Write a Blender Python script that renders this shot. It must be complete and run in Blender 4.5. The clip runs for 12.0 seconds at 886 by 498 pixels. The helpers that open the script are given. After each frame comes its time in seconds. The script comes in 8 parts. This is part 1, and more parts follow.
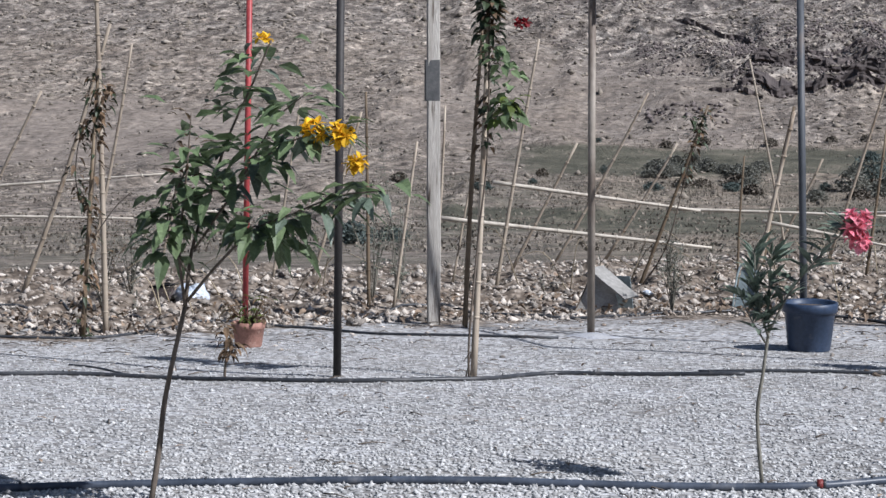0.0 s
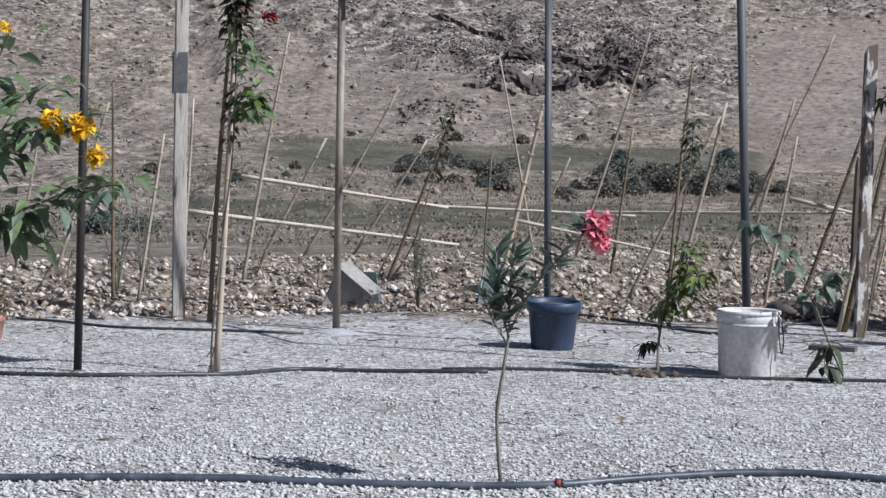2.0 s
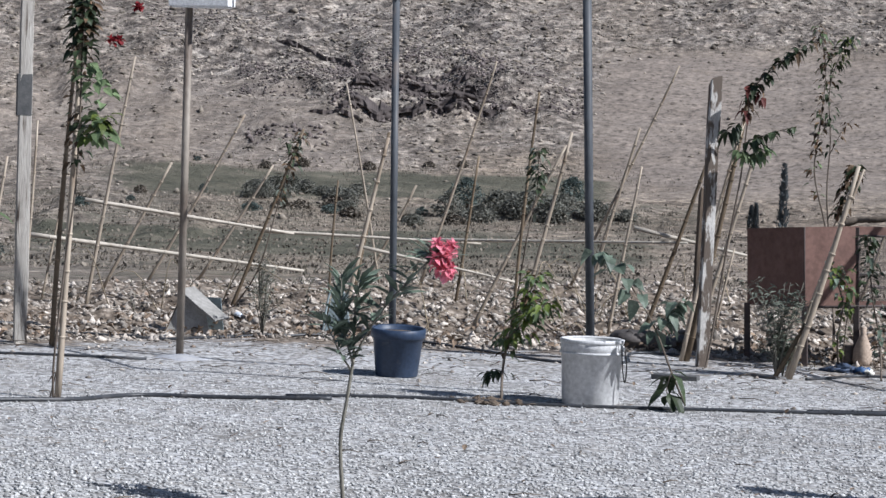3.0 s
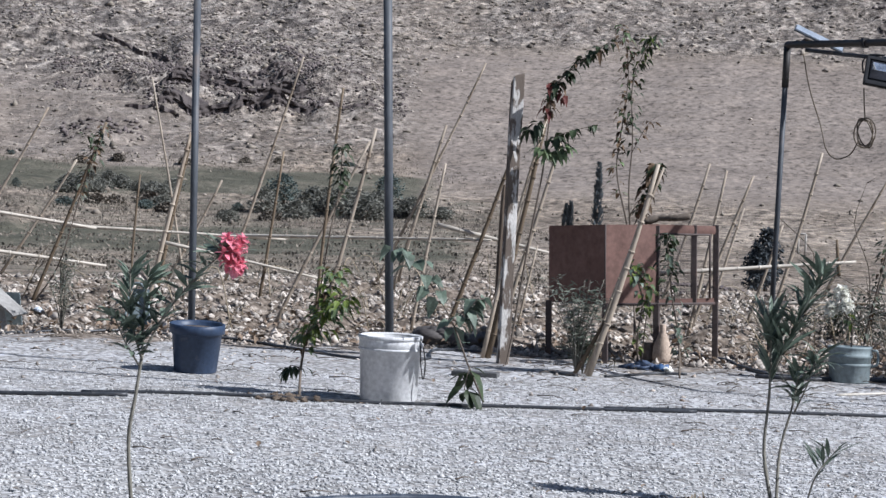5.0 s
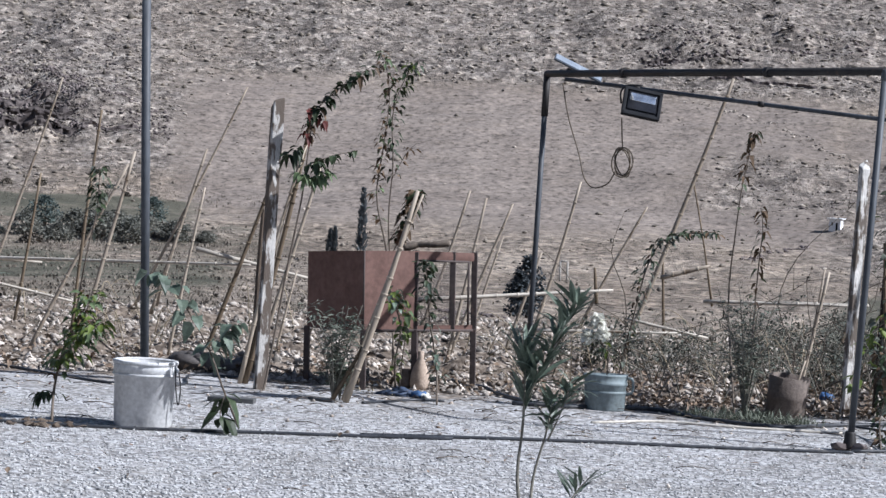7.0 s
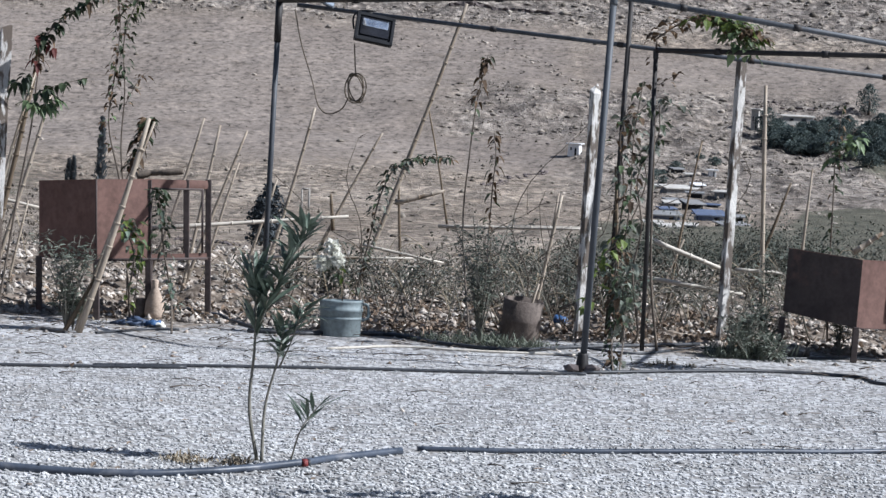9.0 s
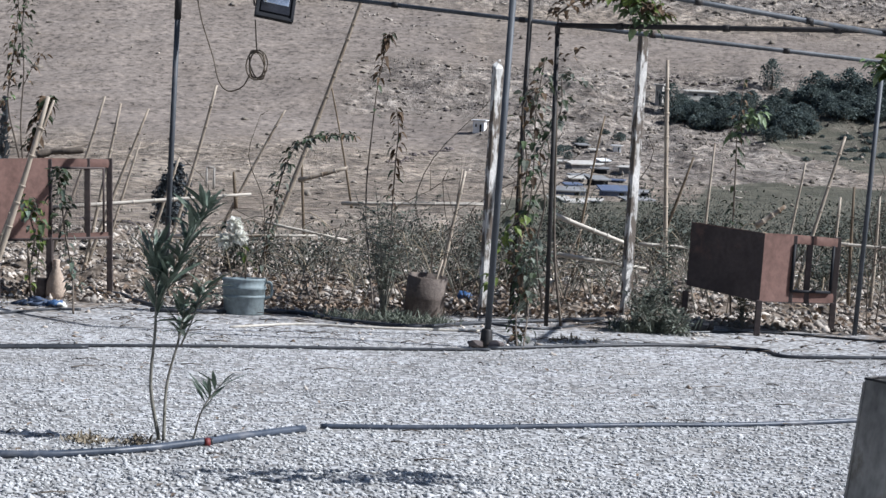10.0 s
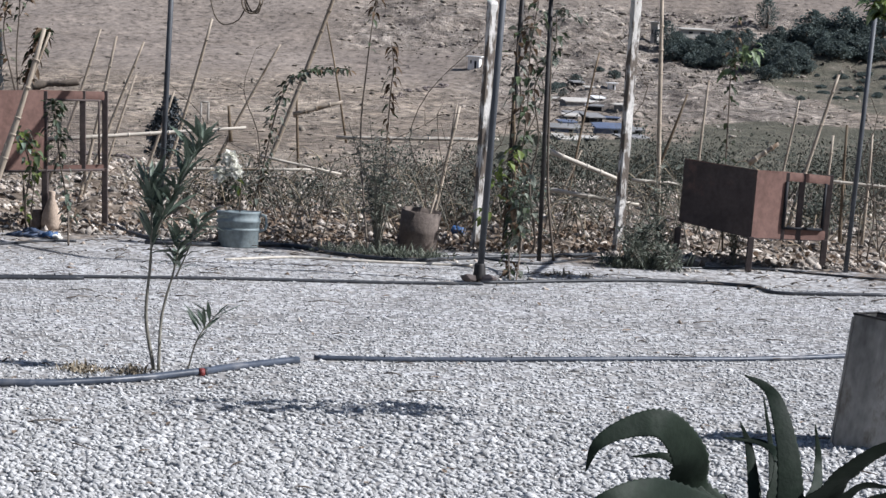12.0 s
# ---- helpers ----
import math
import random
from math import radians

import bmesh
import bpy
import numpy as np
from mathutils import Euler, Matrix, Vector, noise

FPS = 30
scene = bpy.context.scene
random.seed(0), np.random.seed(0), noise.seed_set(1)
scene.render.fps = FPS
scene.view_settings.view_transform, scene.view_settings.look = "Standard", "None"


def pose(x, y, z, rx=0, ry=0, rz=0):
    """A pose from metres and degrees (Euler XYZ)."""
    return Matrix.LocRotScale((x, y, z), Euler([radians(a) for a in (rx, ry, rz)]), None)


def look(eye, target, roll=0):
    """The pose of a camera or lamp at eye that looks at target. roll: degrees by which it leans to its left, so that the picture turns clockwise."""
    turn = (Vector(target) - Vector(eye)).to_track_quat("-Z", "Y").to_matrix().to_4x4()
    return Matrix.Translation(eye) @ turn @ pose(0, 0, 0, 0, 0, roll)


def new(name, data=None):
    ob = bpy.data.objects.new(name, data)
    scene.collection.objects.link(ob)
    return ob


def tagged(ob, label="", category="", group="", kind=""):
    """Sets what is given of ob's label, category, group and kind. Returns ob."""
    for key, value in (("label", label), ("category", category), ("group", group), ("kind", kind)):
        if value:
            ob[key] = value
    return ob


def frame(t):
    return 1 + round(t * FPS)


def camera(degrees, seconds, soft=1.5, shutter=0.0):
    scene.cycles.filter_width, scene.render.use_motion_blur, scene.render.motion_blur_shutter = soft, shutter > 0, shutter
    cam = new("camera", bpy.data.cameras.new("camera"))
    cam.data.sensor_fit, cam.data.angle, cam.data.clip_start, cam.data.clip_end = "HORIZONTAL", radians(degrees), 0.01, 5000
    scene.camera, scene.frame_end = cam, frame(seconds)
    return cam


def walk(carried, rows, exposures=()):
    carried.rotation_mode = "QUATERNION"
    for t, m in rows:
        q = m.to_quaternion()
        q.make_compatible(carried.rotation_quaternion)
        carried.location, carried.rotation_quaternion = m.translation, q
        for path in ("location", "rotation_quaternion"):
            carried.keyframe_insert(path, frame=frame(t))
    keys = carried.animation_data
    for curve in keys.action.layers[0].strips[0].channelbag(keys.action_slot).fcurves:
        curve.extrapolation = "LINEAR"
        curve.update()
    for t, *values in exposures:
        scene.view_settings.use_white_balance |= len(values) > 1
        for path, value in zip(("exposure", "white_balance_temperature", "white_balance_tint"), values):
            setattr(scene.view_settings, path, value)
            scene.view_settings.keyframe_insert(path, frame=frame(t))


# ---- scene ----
# ---------------------------------------------------------------- camera
cam = camera(19.8, 12.0, 1.5)
PATH = [
    (0, (-0.0001, -0.0000, 1.4000), (-4.3560, 8.9827, 0.8186), 0.04),
    (0.5, (-0.0027, 0.0324, 1.4014), (-4.1852, 9.0926, 0.7537), 0.19),
    (1, (-0.0052, 0.0649, 1.4028), (-4.0131, 9.2031, 0.7477), 0.55),
    (1.5, (0.0061, 0.0585, 1.4076), (-3.7507, 9.3057, 0.7955), 0.88),
    (2, (0.0175, 0.0521, 1.4123), (-3.4417, 9.4156, 0.8139), 1.16),
    (2.5, (0.0161, 0.0581, 1.4132), (-3.1770, 9.5202, 0.8897), 1.63),
    (3, (0.0148, 0.0642, 1.4140), (-2.8728, 9.6263, 0.9356), 1.88),
    (3.2, (0.0142, 0.0666, 1.4143), (-2.7974, 9.6516, 0.9418), 1.88),
    (4.8, (0.0915, 0.1232, 1.4108), (-2.1618, 9.8539, 0.9242), 2.33),
    (5, (0.0940, 0.1280, 1.4119), (-2.0968, 9.8740, 0.9474), 2.41),
    (5.5, (0.1001, 0.1400, 1.4145), (-1.9391, 9.9177, 0.9264), 2.57),
    (6, (0.1063, 0.1520, 1.4171), (-1.7465, 9.9745, 1.1254), 2.71),
    (6.5, (0.1120, 0.1673, 1.4162), (-1.4810, 10.0365, 1.1682), 3.04),
    (7, (0.1178, 0.1827, 1.4153), (-1.1661, 10.0947, 1.0944), 3.20),
    (7.2, (0.1201, 0.1888, 1.4149), (-1.0762, 10.1106, 1.0582), 3.18),
    (8.8, (0.1605, 0.2082, 1.4119), (-0.2318, 10.1867, 0.8871), 2.79),
    (9, (0.1640, 0.2162, 1.4107), (-0.0952, 10.1975, 0.8573), 2.78),
    (9.5, (0.1726, 0.2361, 1.4076), (0.1458, 10.2198, 0.8378), 2.57),
    (10, (0.1812, 0.2560, 1.4045), (0.2949, 10.2357, 0.7786), 2.40),
    (10.5, (0.1846, 0.2422, 1.4030), (0.3801, 10.2136, 0.6731), 2.38),
    (11, (0.1945, 0.2285, 1.3917), (0.4371, 10.1938, 0.6077), 2.52),
    (11.5, (0.1901, 0.2062, 1.3997), (0.4111, 10.1740, 0.6298), 2.61),
    (12, (0.1812, 0.1840, 1.3978), (0.3308, 10.1446, 0.5237), 2.83),
]
walk(cam, [(t, look(eye, target, roll)) for t, eye, target, roll in PATH], exposures=[(0, 0.43, 5880, 11), (3, 0.49, 5880, 10), (6.5, 0.64, 5740, 11), (9.5, 0.64, 5780, 9), (12, 0.61, 6000, 11)])

# ---------------------------------------------------------------- light
SUN_AZ, SUN_EL = radians(97), radians(42)      # from +y, clockwise; height
world = bpy.data.worlds.new("sky")
scene.world = world
world.use_nodes = True
wn = world.node_tree.nodes
sky = wn.new("ShaderNodeTexSky")
sky.sky_type = "NISHITA"
sky.sun_disc = False
sky.sun_elevation, sky.sun_rotation = SUN_EL, SUN_AZ
world.node_tree.links.new(sky.outputs[0], wn["Background"].inputs[0])
wn["Background"].inputs[1].default_value = 0.05
sun_data = bpy.data.lights.new("sun", "SUN")
sun_data.energy, sun_data.angle, sun_data.color = 5.0, radians(0.53), (1.0, 0.96, 0.91)
sun_lamp = new("sun", sun_data)
to_sun = Vector((math.sin(SUN_AZ) * math.cos(SUN_EL), math.cos(SUN_AZ) * math.cos(SUN_EL), math.sin(SUN_EL)))
sun_lamp.matrix_world = look(to_sun * 40, (0, 0, 0))


# ---------------------------------------------------------------- materials
def ramp(nt, fac, stops):
    r = nt.nodes.new("ShaderNodeValToRGB")
    nt.links.new(fac, r.inputs[0])
    el = r.color_ramp.elements
    while len(el) < len(stops):
        el.new(0.5)
    for e, (p, col) in zip(el, stops):
        e.position, e.color = p, (*col, 1)
    return r.outputs[0]


def mix(nt, fac, a, b, mode="MIX"):
    m = nt.nodes.new("ShaderNodeMix")
    m.data_type, m.blend_type = "RGBA", mode
    for slot, val in ((0, fac), (6, a), (7, b)):
        if hasattr(val, "is_linked"):
            nt.links.new(val, m.inputs[slot])
        else:
            m.inputs[slot].default_value = val if slot == 0 else (*val[:3], 1)
    return m.outputs[2]


def tex(nt, kind, scale, detail=3.0, stretch=None, rough=0.55):
    co = nt.nodes.new("ShaderNodeTexCoord")
    n = nt.nodes.new("ShaderNodeTex" + kind)
    n.inputs["Scale"].default_value = scale
    if kind == "Noise":
        n.inputs["Detail"].default_value, n.inputs["Roughness"].default_value = detail, rough
    src = co.outputs["Object"]
    if stretch:
        mp = nt.nodes.new("ShaderNodeMapping")
        mp.inputs["Scale"].default_value = stretch
        nt.links.new(src, mp.inputs[0])
        src = mp.outputs[0]
    nt.links.new(src, n.inputs["Vector"])
    return n


def begin(name, rough=0.8, metal=0.0, spec=0.3):
    m = bpy.data.materials.new(name)
    m.use_nodes = True
    nt = m.node_tree
    b = nt.nodes["Principled BSDF"]
    b.inputs["Roughness"].default_value, b.inputs["Metallic"].default_value = rough, metal
    b.inputs["Specular IOR Level"].default_value = spec
    return m, nt, b


def bump(nt, b, height, strength, dist):
    n = nt.nodes.new("ShaderNodeBump")
    n.inputs["Strength"].default_value, n.inputs["Distance"].default_value = strength, dist
    nt.links.new(height, n.inputs["Height"])
    nt.links.new(n.outputs[0], b.inputs["Normal"])


def surface(name, stops, scale, rough=0.8, metal=0.0, fine=None, wear=None, stretch=None, bumps=0.3, island=0.0, spec=0.3, trans=0.0):
    """A plain worn surface: a broad noise through a ramp, a fine grain, stains of another colour and a little relief."""
    m, nt, b = begin(name, rough, metal, spec)
    broad = tex(nt, "Noise", scale, 4, stretch)
    col = ramp(nt, broad.outputs[0], stops)
    grain = tex(nt, "Noise", fine or scale * 9, 3, stretch)
    col = mix(nt, 0.55, col, ramp(nt, grain.outputs[0], [(0.25, (0.55, 0.55, 0.55)), (0.75, (1.35, 1.35, 1.35))]), "MULTIPLY")
    if wear:
        colour, low, high, wscale = wear
        w = tex(nt, "Noise", wscale, 5, stretch, 0.65)
        mask = ramp(nt, w.outputs[0], [(low, (0, 0, 0)), (high, (1, 1, 1))])
        col = mix(nt, mask, col, colour)
    if island:
        geo = nt.nodes.new("ShaderNodeNewGeometry")
        col = mix(nt, 1.0, col, ramp(nt, geo.outputs["Random Per Island"], [(0, (1 - island,) * 3), (1, (1 + island,) * 3)]), "MULTIPLY")
        info = nt.nodes.new("ShaderNodeObjectInfo")
        col = mix(nt, 1.0, col, ramp(nt, info.outputs["Random"], [(0, (1 - island * 0.5,) * 3), (1, (1 + island * 0.5,) * 3)]), "MULTIPLY")
    nt.links.new(col, b.inputs["Base Color"])
    bump(nt, b, grain.outputs[0], bumps, 0.01)
    if trans:
        out = nt.nodes["Material Output"]
        tr = nt.nodes.new("ShaderNodeBsdfTranslucent")
        nt.links.new(col, tr.inputs[0])
        ms = nt.nodes.new("ShaderNodeMixShader")
        ms.inputs[0].default_value = trans
        nt.links.new(b.outputs[0], ms.inputs[1])
        nt.links.new(tr.outputs[0], ms.inputs[2])
        nt.links.new(ms.outputs[0], out.inputs[0])
    return m


M_CANE = surface("dry_cane", [(0.3, (0.27, 0.22, 0.165)), (0.7, (0.47, 0.405, 0.33))], 3, 0.6, wear=((0.16, 0.11, 0.07), 0.55, 0.7, 9), stretch=(1, 1, 0.25), island=0.2)
M_CANE_PALE = surface("bleached_cane", [(0.3, (0.38, 0.34, 0.285)), (0.7, (0.58, 0.53, 0.46))], 3, 0.6, wear=((0.22, 0.17, 0.12), 0.58, 0.72, 9), stretch=(0.25, 1, 1), island=0.15)
M_CANE_DARK = surface("old_cane", [(0.3, (0.10, 0.075, 0.05)), (0.7, (0.20, 0.15, 0.10))], 4, 0.75, wear=((0.33, 0.26, 0.18), 0.55, 0.7, 7), stretch=(1, 1, 0.3), island=0.2)
M_PIPE = surface("galvanised_pipe", [(0.3, (0.045, 0.05, 0.058)), (0.7, (0.09, 0.098, 0.11))], 5, 0.55, 0.0, wear=((0.13, 0.11, 0.10), 0.58, 0.72, 8), stretch=(1, 1, 0.3), bumps=0.1)
M_PIPE_DARK = surface("dark_painted_pipe", [(0.3, (0.018, 0.017, 0.018)), (0.7, (0.04, 0.036, 0.034))], 6, 0.6, 0.0, wear=((0.10, 0.06, 0.045), 0.6, 0.75, 8), bumps=0.1)
M_PIPE_PALE = surface("weathered_pale_pipe", [(0.35, (0.17, 0.145, 0.12)), (0.65, (0.31, 0.275, 0.235))], 4, 0.6, 0.0, wear=((0.075, 0.05, 0.038), 0.46, 0.62, 3), stretch=(1, 1, 0.4))
M_RED = surface("red_paint", [(0.3, (0.25, 0.035, 0.038)), (0.7, (0.35, 0.06, 0.058))], 6, 0.45, wear=((0.2, 0.07, 0.05), 0.62, 0.75, 12), bumps=0.1)
M_RUST = surface("rusty_sheet_steel", [(0.3, (0.115, 0.064, 0.052)), (0.7, (0.19, 0.112, 0.092))], 3, 0.75, 0.0, wear=((0.21, 0.12, 0.098), 0.52, 0.7, 5), bumps=0.15)
# darker steel; also carries the shade on the second cabinet's closed side
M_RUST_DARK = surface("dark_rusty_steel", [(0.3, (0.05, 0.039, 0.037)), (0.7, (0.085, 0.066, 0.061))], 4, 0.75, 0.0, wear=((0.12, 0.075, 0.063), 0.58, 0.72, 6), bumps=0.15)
M_TANK = surface("rusted_drum_steel", [(0.3, (0.10, 0.08, 0.07)), (0.7, (0.17, 0.14, 0.12))], 6, 0.8, 0.1, wear=((0.18, 0.14, 0.11), 0.58, 0.7, 8))
M_WOOD = surface("grey_weathered_wood", [(0.3, (0.27, 0.25, 0.225)), (0.7, (0.44, 0.415, 0.38))], 3, 0.85, stretch=(6, 6, 0.5), wear=((0.10, 0.08, 0.065), 0.56, 0.66, 5), bumps=0.5)
M_WHITEWASH = surface("flaking_whitewashed_wood", [(0.35, (0.38, 0.365, 0.345)), (0.6, (0.52, 0.50, 0.475))], 4, 0.85, stretch=(5, 5, 1.6), wear=((0.11, 0.088, 0.072), 0.45, 0.50, 3), bumps=0.5)
M_LIMEWASH = surface("limewashed_wood", [(0.35, (0.48, 0.465, 0.44)), (0.6, (0.64, 0.62, 0.59))], 4, 0.85, stretch=(5, 5, 1.6), wear=((0.13, 0.108, 0.09), 0.46, 0.53, 3), bumps=0.5)
M_WOOD_DARK = surface("dark_stake_wood", [(0.3, (0.06, 0.045, 0.035)), (0.7, (0.15, 0.115, 0.085))], 4, 0.85, stretch=(4, 4, 0.6), bumps=0.5)
M_TAR = surface("dark_paint_band", [(0.3, (0.05, 0.052, 0.055)), (0.7, (0.10, 0.10, 0.10))], 12, 0.7)
M_POT_BLUE = surface("dark_blue_plastic", [(0.3, (0.022, 0.037, 0.07)), (0.7, (0.04, 0.06, 0.105))], 6, 0.45, wear=((0.12, 0.12, 0.13), 0.62, 0.8, 10), bumps=0.08)
M_BUCKET = surface("dusty_white_plastic", [(0.3, (0.5, 0.5, 0.505)), (0.7, (0.6, 0.6, 0.6))], 5, 0.5, wear=((0.45, 0.43, 0.40), 0.66, 0.8, 9), bumps=0.08)
M_POT_GREY = surface("grey_green_plastic", [(0.3, (0.15, 0.185, 0.195)), (0.7, (0.225, 0.265, 0.275))], 5, 0.6, wear=((0.10, 0.11, 0.11), 0.58, 0.72, 7), bumps=0.1)
M_TERRA = surface("terracotta", [(0.3, (0.27, 0.145, 0.115)), (0.7, (0.36, 0.20, 0.16))], 8, 0.85, wear=((0.5, 0.4, 0.33), 0.6, 0.75, 10))
M_CONCRETE = surface("concrete_fill", [(0.3, (0.3, 0.29, 0.27)), (0.7, (0.45, 0.43, 0.4))], 12, 0.9)
M_TIN = surface("stained_tin_plate", [(0.32, (0.10, 0.10, 0.098)), (0.68, (0.34, 0.335, 0.32))], 6, 0.42, 0.45, stretch=(1, 1, 0.45), wear=((0.085, 0.07, 0.05), 0.55, 0.66, 7), bumps=0.1)
M_HOSE = surface("black_polythene_hose", [(0.3, (0.022, 0.024, 0.028)), (0.7, (0.05, 0.053, 0.06))], 6, 0.4, wear=((0.16, 0.15, 0.14), 0.55, 0.8, 8), bumps=0.08)
M_HOSE_GREY = surface("dusty_hose", [(0.3, (0.032, 0.04, 0.056)), (0.7, (0.07, 0.083, 0.11))], 5, 0.4, wear=((0.17, 0.17, 0.18), 0.55, 0.8, 8), bumps=0.08)
M_PALE_PIPE = surface("pale_plastic_pipe", [(0.3, (0.42, 0.38, 0.32)), (0.7, (0.6, 0.56, 0.5))], 5, 0.6)
M_REDJOINT = surface("red_plastic_joint", [(0.3, (0.13, 0.028, 0.028)), (0.7, (0.18, 0.036, 0.034))], 20, 0.5)
M_BARK = surface("brown_bark", [(0.3, (0.08, 0.063, 0.05)), (0.7, (0.155, 0.128, 0.103))], 12, 0.85, stretch=(1, 1, 0.4))
M_BARK_GREY = surface("grey_green_bark", [(0.3, (0.13, 0.122, 0.10)), (0.7, (0.235, 0.222, 0.185))], 12, 0.85, stretch=(1, 1, 0.4))
M_LEAF = surface("bright_green_leaf", [(0.3, (0.082, 0.118, 0.058)), (0.7, (0.16, 0.212, 0.108))], 14, 0.5, island=0.35, trans=0.3, bumps=0.1)
M_LEAF_YELLOW = surface("yellow_green_leaf", [(0.3, (0.07, 0.10, 0.02)), (0.7, (0.14, 0.18, 0.045))], 14, 0.5, island=0.35, trans=0.3, bumps=0.1)
M_LEAF_OLE = surface("grey_green_oleander_leaf", [(0.3, (0.065, 0.088, 0.066)), (0.7, (0.135, 0.17, 0.13))], 14, 0.45, island=0.35, trans=0.2, bumps=0.1)
M_LEAF_DARK = surface("dark_leaf", [(0.3, (0.026, 0.040, 0.02)), (0.7, (0.05, 0.068, 0.034))], 14, 0.5, island=0.35, trans=0.2, bumps=0.1)
M_LEAF_DRY = surface("dry_brown_leaf", [(0.3, (0.07, 0.045, 0.028)), (0.7, (0.15, 0.10, 0.06))], 14, 0.8, island=0.4, trans=0.15)
M_LITTER = surface("dry_leaf_litter", [(0.3, (0.13, 0.092, 0.065)), (0.7, (0.27, 0.205, 0.15))], 14, 0.85, island=0.5, trans=0.1)
M_CEMENT = surface("pale_spilt_cement", [(0.3, (0.27, 0.275, 0.295)), (0.7, (0.38, 0.385, 0.41))], 9, 0.9, wear=((0.34, 0.335, 0.33), 0.5, 0.7, 14), bumps=0.4)
M_DARKBLUE = surface("dusty_dark_blue_sheet", [(0.3, (0.035, 0.05, 0.085)), (0.7, (0.07, 0.095, 0.15))], 12, 0.6)
M_LEAF_RED = surface("reddish_leaf", [(0.3, (0.10, 0.03, 0.026)), (0.7, (0.17, 0.05, 0.042))], 14, 0.6, island=0.35, trans=0.25)
M_SAGE = surface("grey_shrub_leaf", [(0.3, (0.095, 0.11, 0.086)), (0.7, (0.175, 0.192, 0.155))], 14, 0.7, island=0.4, trans=0.15)
M_GRASS = surface("weedy_grass", [(0.3, (0.09, 0.105, 0.08)), (0.7, (0.17, 0.185, 0.145))], 10, 0.75, island=0.4, trans=0.2)
M_STRAW = surface("dead_stalks", [(0.3, (0.17, 0.137, 0.095)), (0.7, (0.31, 0.26, 0.185))], 10, 0.8, island=0.4)
M_REED = surface("valley_reed", [(0.3, (0.15, 0.13, 0.105)), (0.7, (0.25, 0.22, 0.185))], 0.5, 0.9, island=0.4)
M_BRUSH = surface("dark_bank_brush", [(0.3, (0.065, 0.064, 0.05)), (0.7, (0.135, 0.125, 0.10))], 3, 0.85, island=0.5, trans=0.1)
M_BUSH = surface("dusty_bush_leaf", [(0.3, (0.045, 0.052, 0.042)), (0.7, (0.09, 0.10, 0.08))], 3, 0.75, island=0.45, trans=0.12)
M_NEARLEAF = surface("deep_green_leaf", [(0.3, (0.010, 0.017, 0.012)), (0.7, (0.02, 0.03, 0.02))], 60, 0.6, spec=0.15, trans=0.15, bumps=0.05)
M_SACK = surface("dark_sackcloth", [(0.3, (0.055, 0.05, 0.05)), (0.7, (0.11, 0.098, 0.092))], 6, 0.8)
M_YELLOW = surface("yellow_petal", [(0.3, (0.72, 0.42, 0.015)), (0.7, (0.85, 0.56, 0.03))], 20, 0.6, island=0.2, trans=0.3)
M_PINK = surface("pink_petal", [(0.3, (0.70, 0.17, 0.24)), (0.7, (0.82, 0.33, 0.40))], 20, 0.6, island=0.3, trans=0.3)
M_WHITE = surface("white_petal", [(0.3, (0.75, 0.74, 0.66)), (0.7, (0.85, 0.84, 0.78))], 20, 0.6, island=0.1, trans=0.3)
M_REDFLOWER = surface("red_petal", [(0.3, (0.16, 0.012, 0.018)), (0.7, (0.27, 0.025, 0.03))], 20, 0.6, island=0.2, trans=0.3)
M_LAMP = surface("black_lamp_housing", [(0.3, (0.010, 0.011, 0.014)), (0.7, (0.02, 0.021, 0.025))], 12, 0.6, spec=0.15, bumps=0.05)
M_CABLE = surface("brown_cable", [(0.3, (0.07, 0.055, 0.04)), (0.7, (0.13, 0.10, 0.07))], 12, 0.6)
M_SOLAR = surface("dusty_solar_panel", [(0.3, (0.20, 0.23, 0.27)), (0.7, (0.31, 0.34, 0.38))], 12, 0.3)
M_PANELWHITE = surface("white_panel", [(0.3, (0.72, 0.72, 0.72)), (0.7, (0.8, 0.8, 0.8))], 12, 0.5)
M_BLUEBAG = surface("blue_plastic", [(0.3, (0.03, 0.07, 0.17)), (0.7, (0.07, 0.14, 0.28))], 12, 0.5)
M_PALEBLUE = surface("pale_blue_plastic", [(0.3, (0.42, 0.48, 0.57)), (0.7, (0.62, 0.66, 0.72))], 9, 0.5)
M_CARTON = surface("grey_white_board", [(0.3, (0.21, 0.203, 0.19)), (0.7, (0.30, 0.29, 0.275))], 5, 0.85)
M_JUG = surface("tan_earthenware", [(0.3, (0.31, 0.24, 0.185)), (0.7, (0.45, 0.36, 0.29))], 9, 0.8)
M_GLASS = surface("dark_bottle_glass", [(0.3, (0.012, 0.013, 0.016)), (0.7, (0.03, 0.03, 0.035))], 9, 0.15, spec=0.5, bumps=0.02)
M_ROCK = surface("field_stone", [(0.3, (0.225, 0.196, 0.17)), (0.7, (0.43, 0.388, 0.343))], 9, 0.9, wear=((0.13, 0.095, 0.07), 0.52, 0.66, 7), island=0.6, bumps=0.6)
M_PEBBLE = surface("pale_limestone_chips", [(0.3, (0.315, 0.312, 0.308)), (0.7, (0.41, 0.408, 0.406))], 30, 0.9, island=0.4, bumps=0.3)
M_HILLROCK = surface("hill_stone", [(0.3, (0.17, 0.148, 0.125)), (0.7, (0.36, 0.317, 0.272))], 0.5, 0.95, island=0.45)
M_OUTCROP = surface("dark_outcrop_stone", [(0.3, (0.072, 0.059, 0.058)), (0.7, (0.15, 0.127, 0.12))], 0.5, 0.95, island=0.5)
